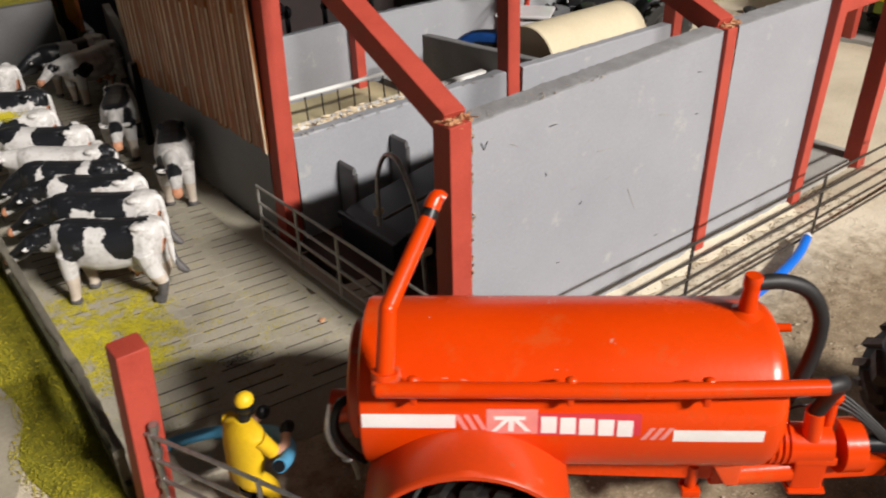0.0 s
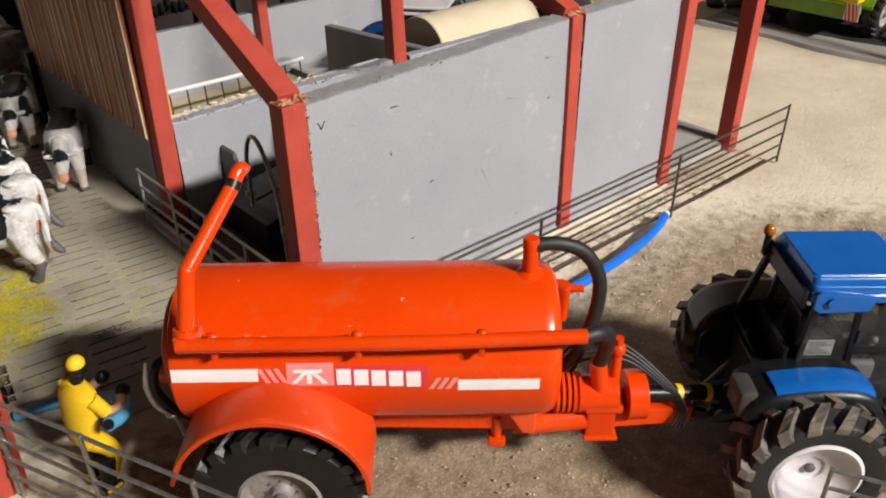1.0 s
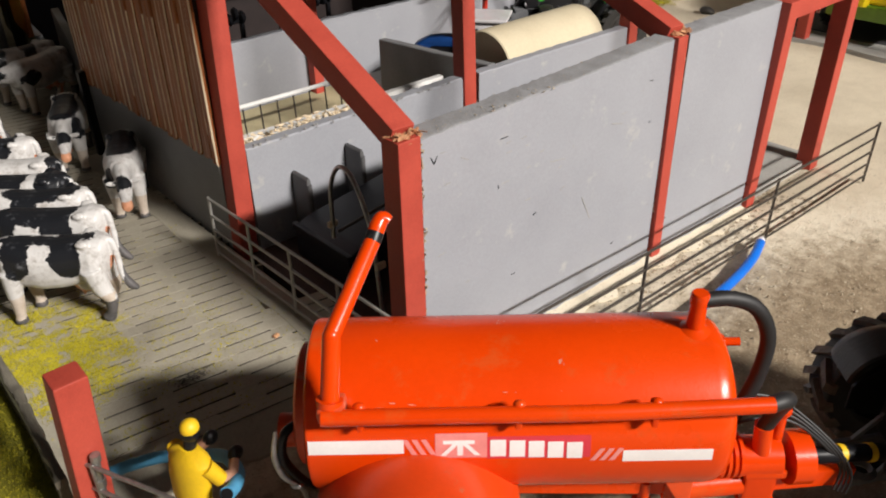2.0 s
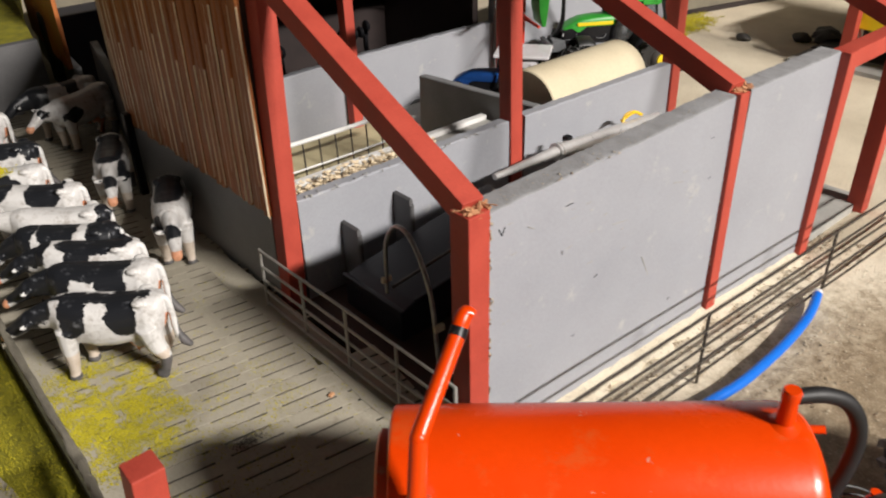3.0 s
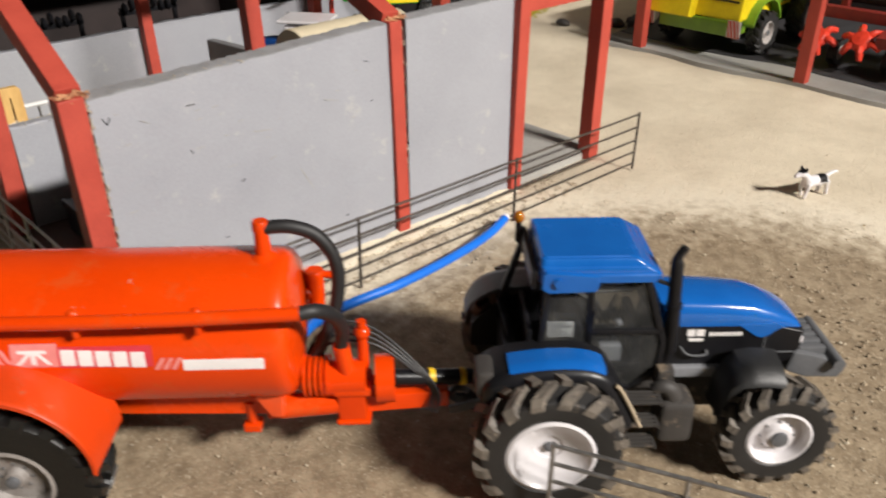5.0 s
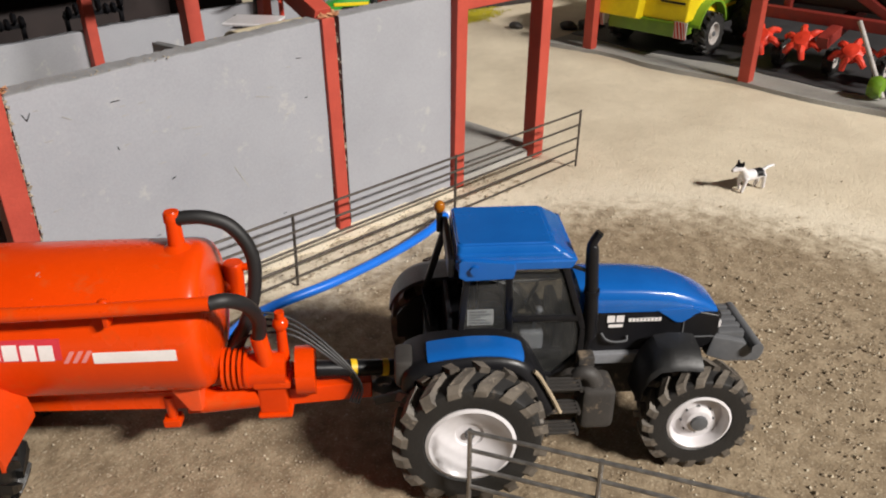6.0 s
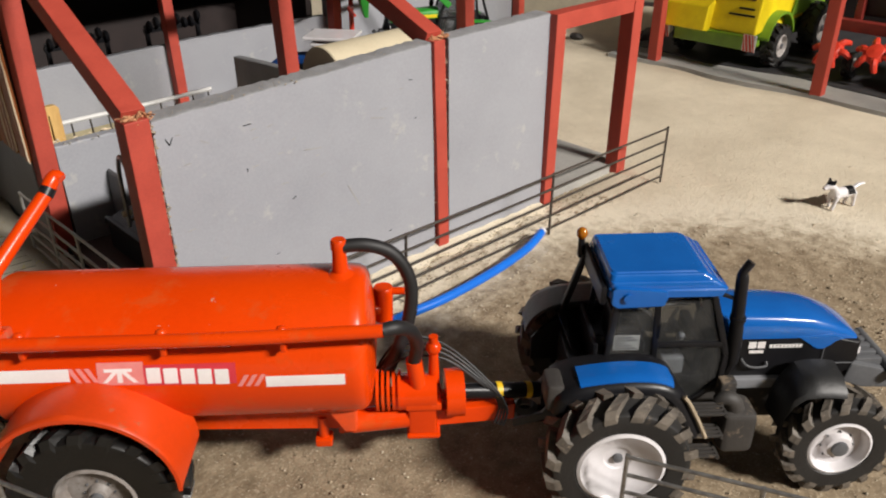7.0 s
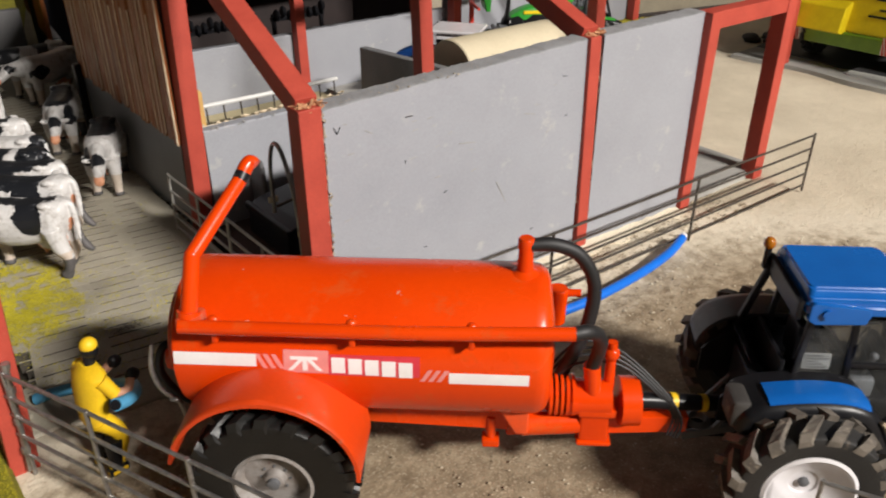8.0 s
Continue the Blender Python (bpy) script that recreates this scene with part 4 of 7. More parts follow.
def tractor(m, label, paint, rim, roof, full=True, boss=M_GREYMETAL):
    """A 1:32 toy farm tractor, nose to +x, its wheels on z = 0."""
    T = thing("toy_tractor", m, label, "toy tractor")
    tm = (M_TYRE, M_TYRE_TAN if full else M_TYRE, rim, boss)
    R, F = 0.0305, 0.0240
    xr, xf = -0.046, 0.0490
    for y, o in ((-0.0410, -1), (0.0400, 1)):
        wheel("rear_wheel", T, (xr + 0.001, y, R), R, 0.0200, 0.0168, tm, 16, o, 0.28, 0.17 if full else 0.60, bolts=False, bowl=full)
    for y, o in ((-0.0290, -1), (0.0280, 1)):
        wheel("front_wheel", T, (xf + 0.0012, y, F), F, 0.0150, 0.0128, tm, 17, o, 0.36, 0.40)
    # backbone, axles
    bm = bmesh.new()
    box(bm, (-0.052, -0.010, 0.020), (0.055, 0.010, 0.044), 0.002)
    box(bm, (-0.056, -0.014, 0.022), (-0.034, 0.014, 0.050), 0.002)
    rod(bm, (xr, -0.038, R), (xr, 0.038, R), 0.0055, seg=14)
    box(bm, (xf - 0.004, -0.022, 0.019), (xf + 0.004, 0.022, 0.026), 0.0015)
    part("chassis", bm, M_DUST, T)
    # bonnet: rounded blue hood above dark side panels
    bm = bmesh.new()
    rows = []
    for x, w, z0, z1 in ((0.002, 0.0130, 0.0645, 0.0760), (0.012, 0.0130, 0.0645, 0.0762), (0.028, 0.0129, 0.0644, 0.0753), (0.040, 0.0125, 0.0640, 0.0737), (0.0480, 0.0120, 0.0632, 0.0708), (0.0555, 0.0112, 0.0622, 0.0670), (0.0612, 0.0098, 0.0606, 0.0630)):
        zs = z0 + (z1 - z0) * 0.50
        half = [(w, z0), (w * 1.01, z0 + (zs - z0) * 0.5), (w * 0.985, zs), (w * 0.91, zs + (z1 - zs) * 0.50), (w * 0.80, zs + (z1 - zs) * 0.74), (w * 0.45, zs + (z1 - zs) * 0.93)]
        ring = [(x, -y, z) for y, z in half] + [(x, 0, z1)] + [(x, y, z) for y, z in half[::-1]]
        rows.append(ring)
    loft(bm, rows)
    hood = part("bonnet", bm, paint, T)
    for s in (-1, 1):
        # the painted lobe that dips over the dark side panel
        bm = bmesh.new()
        prism(bm, [(0.0330, 0.0650), (0.0375, 0.0632), (0.0405, 0.0602), (0.0432, 0.0586), (0.0462, 0.0586), (0.0482, 0.0604), (0.0502, 0.0628), (0.0545, 0.0634), (0.0500, 0.0655)], s * 0.0124 - 0.0006, s * 0.0124 + 0.0006, 0.0004)
        part("bonnet_lobe", bm, paint, hood)
    bm = bmesh.new()
    prism(bm, [(0.000, 0.0405), (0.050, 0.0405), (0.0602, 0.0470), (0.0626, 0.0530), (0.0620, 0.0612), (0.048, 0.0640), (0.000, 0.0652)], -0.0122, 0.0122, 0.0012)
    part("engine_panel", bm, M_BLACK, T)
    bm = bmesh.new()
    for s in (-1, 1):
        box(bm, (0.0462, s * 0.0124 - 0.0003, 0.0440), (0.0468, s * 0.0124 + 0.0003, 0.0590), 0.0002)
        box(bm, (0.0470, s * 0.0124 - 0.0003, 0.0505), (0.0600, s * 0.0124 + 0.0003, 0.0511), 0.0002)
    part("panel_seam", bm, M_GREYMETAL, T)
    bm = bmesh.new()
    for s in (-1, 1):
        tube(bm, [(0.0120, s * 0.0128, 0.0545), (0.0140, s * 0.0140, 0.0520), (0.0175, s * 0.0145, 0.0510), (0.0225, s * 0.0140, 0.0512), (0.0228, s * 0.0128, 0.0528)], 0.0005, 6, 3)
    part("hand_loop", bm, M_GREYMETAL, T)
    bm = bmesh.new()
    box(bm, (0.0550, -0.0105, 0.0500), (0.0634, 0.0105, 0.0606), 0.0012)
    part("grille", bm, M_BLACK, T)
    for y in (-0.0120, 0.0088):
        bm = bmesh.new()
        box(bm, (0.0586, y, 0.0548), (0.0628, y + 0.0032, 0.0580), 0.0004)
        part("headlight", bm, M_RIM, T, "pale headlight")
    for s in (-1, 1):
        bm = bmesh.new()
        box(bm, (0.004, s * 0.0128 - 0.0020, 0.0400), (0.042, s * 0.0128 + 0.0020, 0.0452), 0.0008)
        part("side_rail", bm, M_GREYRAIL, T, "pale grey side rail")
        if full:
            # plain bars for the maker's marks
            for x0, x1, z in ((0.0140, 0.0172, 0.0612), (0.0178, 0.0210, 0.0612), (0.0148, 0.0208, 0.0578)):
                bm = bmesh.new()
                box(bm, (x0, s * 0.0127 - 0.0001, z - 0.0016 if z > 0.060 else z - 0.0007), (x1, s * 0.0127 + 0.0001, z + 0.0016 if z > 0.060 else z + 0.0007))
                part("badge", bm, M_WHITE, T, "small white bar")
            for k in range(9):
                x0 = 0.0230 + k * 0.00155
                bm = bmesh.new()
                box(bm, (x0, s * 0.0127 - 0.0001, 0.0596), (x0 + 0.0012, s * 0.0127 + 0.0001, 0.0613))
                part("badge", bm, M_WHITE, T, "small white bar")
    # cab
    zc0, zc1 = 0.0520, 0.0905
    cab = [(-0.0470, 0.0580), (-0.0440, zc1), (-0.0066, zc1), (0.0030, 0.0600), (0.0022, 0.0465), (-0.0084, 0.0370), (-0.0165, 0.0385), (-0.0225, 0.0500)]
    for s in (-1, 1):
        y = s * 0.0168
        for a, b in ((cab[0], cab[1]), (cab[2], cab[3]), ((-0.0268, 0.0585), (-0.0282, zc1)), (cab[3], cab[4]), (cab[4], cab[5]), (cab[5], cab[6]), (cab[6], cab[7]), (cab[7], (-0.0268, 0.0585)), ((-0.0268, 0.0600), cab[0]), ((-0.0262, 0.0660), (0.0022, 0.0655))):
            bm = bmesh.new()
            beam(bm, (a[0], y, a[1]), (b[0], y * (0.98 if b[1] > 0.08 else 1), b[1]), 0.0022, 0.0026, 0.0005)
            part("cab_pillar", bm, M_BLACK, T)
        for pts in ([(-0.0460, 0.0605), (-0.0430, 0.0895), (-0.0292, 0.0895), (-0.0278, 0.0605)], [(-0.0258, 0.0585), (-0.0270, 0.0895), (-0.0072, 0.0895), (0.0020, 0.0600), (0.0012, 0.0470), (-0.0084, 0.0382), (-0.0160, 0.0395), (-0.0215, 0.0505)]):
            bm = bmesh.new()
            prism(bm, pts, y - 0.0003, y + 0.0003)
            ob = part("side_window", bm, M_GLASS, T)
            ob.visible_shadow = False
        bm = bmesh.new()
        rod(bm, (-0.0265, y - s * -0.0012, 0.0700), (-0.0265, y + s * 0.0012, 0.0760), 0.0005, seg=6)
        part("door_handle", bm, M_BLACK, T)
    for x0, x1 in ((-0.0066, 0.0026), (-0.0500, -0.0518)):
        bm = bmesh.new()
        a = [bm.verts.new(v) for v in ((x0, -0.0160, 0.0895), (x0, 0.0160, 0.0895), (x1, 0.0160, 0.0620), (x1, -0.0160, 0.0620))]
        b = [bm.verts.new(v.co + Vector((0.0005, 0, 0))) for v in a]
        loft_faces = [a, b[::-1]] + [[a[i], b[i], b[(i + 1) % 4], a[(i + 1) % 4]] for i in range(4)]
        for f in loft_faces:
            bm.faces.new(f)
        if x0 > -0.02:
            ob = part("windscreen", bm, M_GLASS, T)
            ob.visible_shadow = False
        else:
            bm.free()
    bm = bmesh.new()
    rows = []
    for z, xa, xb, hy, rd in ((0.0903, -0.0478, -0.0060, 0.0190, 0.002), (0.0908, -0.0492, -0.0036, 0.0208, 0.0022), (0.0936, -0.0492, -0.0022, 0.0208, 0.0022), (0.0942, -0.0490, -0.0026, 0.0203, 0.0022), (0.0943, -0.0488, -0.0034, 0.0196, 0.0022), (0.0962, -0.0488, -0.0060, 0.0194, 0.0022), (0.0968, -0.0488, -0.0068, 0.0189, 0.0022), (0.0969, -0.0488, -0.0074, 0.0184, 0.0022), (0.0988, -0.0486, -0.0098, 0.0178, 0.0024), (0.0994, -0.0484, -0.0108, 0.0171, 0.0024), (0.0993, -0.0480, -0.0118, 0.0162, 0.0024), (0.0999, -0.0476, -0.0126, 0.0157, 0.0024)):
        ring = []
        for cx, cy, a0 in ((xb - rd, hy - rd, 0), (xa + rd, hy - rd, 90), (xa + rd, -hy + rd, 180), (xb - rd, -hy + rd, 270)):
            ring += [(cx + rd * math.cos(radians(a0 + q)), cy + rd * math.sin(radians(a0 + q)), z) for q in (0, 22, 45, 68, 90)]
        rows.append(ring)
    loft(bm, rows)
    for s in (-1, 1):
        sk = bmesh.new()
        prism(sk, [(-0.0482, 0.0880), (-0.0455, 0.0862), (-0.0268, 0.0868), (-0.0262, 0.0905), (-0.0262, 0.0938), (-0.0465, 0.0958), (-0.0482, 0.0945)], s * 0.0196 - 0.0018, s * 0.0196 + 0.0018, 0.0009)
        lathe(sk, [(0.0003, 0.0), (0.0014, 0.0), (0.0018, -0.0004), (0.0018, -0.0014), (0.0003, -0.0014)], 20, "Y", Matrix.Translation((-0.0420, s * 0.0218 + 0.0006, 0.0915)))
        part("roof_skirt", sk, roof, T)
    sk = bmesh.new()
    box(sk, (-0.0520, -0.0190, 0.0868), (-0.0496, 0.0190, 0.0950), 0.0008)
    part("rear_frame", sk, M_BLACK, T)
    part("cab_roof", bm, roof, T)
    bm = bmesh.new()
    rod(bm, (-0.0532, 0.0165, 0.0900), (-0.0532, 0.0165, 0.0985), 0.0014, seg=10)
    box(bm, (-0.0545, 0.0150, 0.0890), (-0.0495, 0.0180, 0.0910), 0.0005)
    bk = part("beacon", bm, M_BLACK, T)
    bm = bmesh.new()
    ball(bm, (-0.0532, 0.0165, 0.1003), 0.0024, (1, 1, 1.15), 14)
    part("lens", bm, M_AMBER, bk, "amber beacon lens")
    # inside: floor, seat, wheel
    bm = bmesh.new()
    box(bm, (-0.0500, -0.0145, 0.0440), (-0.0040, 0.0145, 0.0480), 0.001)
    box(bm, (-0.0420, -0.0070, 0.0480), (-0.0270, 0.0070, 0.0600), 0.002)
    box(bm, (-0.0440, -0.0068, 0.0590), (-0.0390, 0.0068, 0.0760), 0.0018)
    part("seat", bm, M_BLACK, T)
    bm = bmesh.new()
    box(bm, (-0.0520, -0.0158, 0.0470), (-0.0500, 0.0158, 0.0660), 0.0006)
    part("rear_panel", bm, M_BLACK, T)
    bm = bmesh.new()
    box(bm, (-0.0080, -0.0120, 0.0470), (-0.0040, 0.0120, 0.0640), 0.0010)
    part("dashboard", bm, M_BLACK, T)
    bm = bmesh.new()
    rod(bm, (-0.0070, 0, 0.052), (-0.0150, 0, 0.0665), 0.0014, seg=8)
    lathe(bm, [(0.0050, -0.0005), (0.0058, 0), (0.0050, 0.0005), (0.0044, 0)], 24, "Y", Matrix.Translation((-0.0155, 0, 0.0672)) @ Matrix.Rotation(radians(62), 4, "Z") @ Matrix.Rotation(radians(20), 4, "X"), closed=True)
    part("steering_wheel", bm, M_BLACK, T)
    bm = bmesh.new()
    for z in (0.0640, 0.0720):
        rod(bm, (-0.0220, 0.0150, z), (-0.0020, 0.0150, z + 0.0006), 0.0006, seg=6)
    rod(bm, (-0.0150, -0.0152, 0.0630), (0.0000, -0.0150, 0.0632), 0.0006, seg=6)
    part("grab_bar", bm, M_STEEL_BRIGHT, T)
    bm = bmesh.new()
    box(bm, (-0.0220, -0.0130, 0.0470), (-0.0120, -0.0060, 0.0560), 0.0015)
    rod(bm, (-0.0160, -0.0095, 0.0560), (-0.0140, -0.0095, 0.0640), 0.0009, seg=8)
    ball(bm, (-0.0140, -0.0095, 0.0650), 0.0017)
    part("lever_console", bm, M_GREYRAIL, T)
    # rear mudguards: painted top, dusty black skirt
    for s in (-1, 1):
        bm = bmesh.new()
        rows = []
        for k in range(15):
            a = radians(146 - 126 * k / 14)
            x, z = xr + 0.0318 * math.cos(a), R + 0.0308 * math.sin(a)
            rows.append([(x, s * 0.0160, min(z, 0.036)), (x, s * 0.0160, z), (x, s * 0.0172, z), (x, s * 0.0172, min(z, 0.036))])
        loft(bm, rows)
        part("mudguard_wall", bm, M_BLACK, T)
        # a flat-topped guard: painted top, black rounded skirt, dusty lower ends
        guard = curve_points([(-0.0728, 0, 0.0500), (-0.0712, 0, 0.0545), (-0.0675, 0, 0.0590), (-0.0600, 0, 0.0625), (-0.0460, 0, 0.0640), (-0.0330, 0, 0.0630), (-0.0230, 0, 0.0590), (-0.0145, 0, 0.0475), (-0.0090, 0, 0.0362)] if s > 0 and full else [(-0.0722, 0, 0.0475), (-0.0706, 0, 0.0560), (-0.0650, 0, 0.0596), (-0.0570, 0, 0.0616), (-0.0420, 0, 0.0630), (-0.0290, 0, 0.0618), (-0.0205, 0, 0.0572), (-0.0145, 0, 0.0475), (-0.0090, 0, 0.0362)], 5)
        far = s > 0 and full
        for nm, mat, lo, hi in (("mudguard", M_TYRE_BLACK if far else M_BLACK, -1.0, 1.0), ("mudguard_top", paint, -0.0610, -0.0225)):
            if nm == "mudguard_top" and s > 0 and full:
                continue
            bm = bmesh.new()
            rows = []
            for k, p in enumerate(guard):
                if not lo < p.x < hi:
                    continue
                q0, q1 = guard[max(k - 1, 0)], guard[min(k + 1, len(guard) - 1)]
                dx, dz = q1.x - q0.x, q1.z - q0.z
                ln = math.hypot(dx, dz)
                nx, nz = -dz / ln, dx / ln
                up = 0.0009 if nm == "mudguard_top" else 0.0
                prof = [(0.0238, up - 0.0008), (0.0310, up - 0.0004), (0.0340, up - 0.0008), (0.0358, up - 0.0016)] if up else [(0.0160, -0.0012), (0.0330, -0.0004), (0.0362, -0.0014), (0.0378, -0.0034), (0.0380, -0.0056)] if not far else [(0.0160, 0.0030), (0.0310, 0.0022), (0.0360, 0.0006), (0.0385, -0.0030), (0.0388, -0.0075)]
                ring = [(p.x + nx * h, s * y, p.z + nz * h) for y, h in prof] + [(p.x + nx * (h - 0.0011), s * (y - (0.0008 if not up else 0.0)), p.z + nz * (h - 0.0011)) for y, h in prof[::-1]]
                rows.append(ring)
            loft(bm, rows)
            part(nm, bm, mat, T)
        if full and s < 0:
            bm = bmesh.new()
            tube(bm, [(p.x + 0.0006, -0.0374, p.z - 0.0020) for p in guard if p.x > -0.0215], 0.0009, 8, 0)
            part("dusty_edge", bm, M_STONE, T, "tan dust caked along the edge")
            bm = bmesh.new()
            box(bm, (-0.0735, -0.0350, 0.0470), (-0.0660, -0.0210, 0.0595), 0.0022)
            part("tail_lamp_box", bm, M_DUST, T, "dusty brown lamp box")
        bm = bmesh.new()
        rows = []
        for x, z, w in ((0.0248, 0.0330, 0.0), (0.0258, 0.0410, 0.0015), (0.0284, 0.0470, 0.003), (0.0326, 0.0508, 0.0045), (0.0386, 0.0514, 0.005), (0.0456, 0.0510, 0.005), (0.0494, 0.0502, 0.005)):
            rows.append([(x, s * 0.0165, z + w), (x, s * 0.0260, z + w * 0.75), (x, s * 0.0315, z), (x, s * 0.0325, z - 0.0028), (x, s * 0.0312, z - 0.0028), (x, s * 0.0300, z - 0.0012), (x, s * 0.0165, z + w - 0.0014)])
        loft(bm, rows)
        part("front_mudguard", bm, M_DUSTBLACK, T)
        # steps and tank
        for i, z in enumerate((0.0190, 0.0300, 0.0415)):
            bm = bmesh.new()
            for j in range(4):
                box(bm, (-0.0118, s * (0.0262 + j * 0.0022) - 0.0006, z), (0.0002, s * (0.0262 + j * 0.0022) + 0.0006, z + 0.0012), 0.0002)
            box(bm, (-0.0126, s * 0.0292 - 0.0045, z - 0.0006), (-0.0116, s * 0.0292 + 0.0045, z + 0.0012))
            box(bm, (0.0000, s * 0.0292 - 0.0045, z - 0.0006), (0.0010, s * 0.0292 + 0.0045, z + 0.0012))
            part("step", bm, M_DUST, T)
        bm = bmesh.new()
        box(bm, (0.0020, s * 0.0225 - 0.0080, 0.0180), (0.0165, s * 0.0225 + 0.0080, 0.0385), 0.0030)
        tube(bm, [(0.0075, s * 0.0240, 0.0380), (0.0060, s * 0.0250, 0.0425), (0.0025, s * 0.0250, 0.0440), (-0.0005, s * 0.0245, 0.0420)], [0.0045, 0.0036, 0.0030, 0.0026], 10, 4)
        box(bm, (0.0010, s * 0.0200 - 0.0030, 0.0400), (0.0080, s * 0.0200 + 0.0030, 0.0500), 0.0012)
        part("fuel_tank", bm, M_DUST, T)
    # exhaust
    bm = bmesh.new()
    tube(bm, [(0.0062, -0.0165, 0.0560), (0.0058, -0.0165, 0.0680), (0.0045, -0.0165, 0.0850), (0.0038, -0.0165, 0.0960), (0.0036, -0.0165, 0.0990), (0.0060, -0.0165, 0.1035)], [0.0026, 0.0028, 0.0026, 0.0025, 0.0018, 0.0018], 12, 4)
    rod(bm, (0.0052, -0.0165, 0.0765), (0.0051, -0.0165, 0.0785), 0.0032, seg=12)
    rod(bm, (0.0045, -0.0165, 0.0860), (-0.0060, -0.0160, 0.0900), 0.0009, seg=6)
    tube(bm, [(0.0062, -0.0165, 0.0560), (0.0050, -0.0160, 0.0500), (0.0020, -0.0140, 0.0480)], 0.0018, 8, 4)
    part("exhaust", bm, M_BLACK, T)
    # nose weights
    bm = bmesh.new()
    prism(bm, [(0.0580, 0.0410), (0.0670, 0.0375), (0.0815, 0.0370), (0.0840, 0.0420), (0.0725, 0.0480), (0.0600, 0.0510)], -0.0130, 0.0130, 0.0012)
    for k in range(5):
        y = -0.0105 + k * 0.0048
        box(bm, (0.0630, y, 0.0475), (0.0745, y + 0.0032, 0.0512), 0.0006)
    rod(bm, (0.0785, -0.0165, 0.0462), (0.0785, 0.0165, 0.0462), 0.0026, seg=12)
    part("front_weight", bm, M_GREYMETAL, T, "grey front linkage block")
    # rear linkage
    for s in (-1, 1):
        bm = bmesh.new()
        beam(bm, (-0.0540, s * 0.0090, 0.0280), (-0.0830, s * 0.0100, 0.0210), 0.0022, 0.0040, 0.0006)
        beam(bm, (-0.0560, s * 0.0090, 0.0460), (-0.0700, s * 0.0096, 0.0250), 0.0018, 0.0018, 0.0004)
        part("lift_arm", bm, M_GREYMETAL, T)
    bm = bmesh.new()
    beam(bm, (-0.0500, 0, 0.0180), (-0.0800, 0, 0.0170), 0.0080, 0.0040, 0.0006)
    box(bm, (-0.0610, -0.0120, 0.0300), (-0.0540, 0.0120, 0.0560), 0.0015)
    part("hitch", bm, M_BLACK, T)
    bm = bmesh.new()
    beam(bm, (-0.0600, 0.0160, 0.0600), (-0.0510, 0.0160, 0.0905), 0.0026, 0.0030, 0.0006)
    beam(bm, (-0.0600, 0.0160, 0.0610), (-0.0560, -0.0150, 0.0520), 0.0026, 0.0026, 0.0006)
    part("rear_pillar", bm, M_BLACK, T)
    if full:
        # printed notice in the rear side window
        bm = bmesh.new()
        box(bm, (-0.0440, -0.0163, 0.0630), (-0.0335, -0.0160, 0.0702))
        note = part("window_notice", bm, M_ROSE2, T, "small pale printed notice")
        bm = bmesh.new()
        for k in range(5):
            box(bm, (-0.0432, -0.01655, 0.0638 + k * 0.0013), (-0.0345 - 0.002 * (k % 3), -0.01635, 0.0644 + k * 0.0013))
        part("print_bar", bm, M_GREYMETAL, note)
    return T


M_GREYRAIL = surface("pale_grey_plastic", (0.22, 0.225, 0.24), (0.16, 0.165, 0.175), 0.5, 60, 600, 0.2, stain=(0.28, 0.23, 0.17), stain_at=0.64)
M_DUSTBLACK = surface("matt_black_plastic", (0.010, 0.010, 0.0105), (0.007, 0.007, 0.007), 0.5, 60, 600, 0.3, relief=0.25, stain=(0.085, 0.072, 0.058), stain_at=0.64)
M_ROSE2 = surface("grey_white_label", (0.50, 0.50, 0.49), (0.42, 0.42, 0.41), 0.5, 100, 600, 0.2, relief=0.0)
tc = Vector((0.3431, 0.0111, 0))
tractor(pose(tc.x, tc.y, Z0, 0, 0, -42.5), "blue toy tractor with white wheels, hitched to the orange tanker", M_BLUE, M_RIM, M_BLUE)


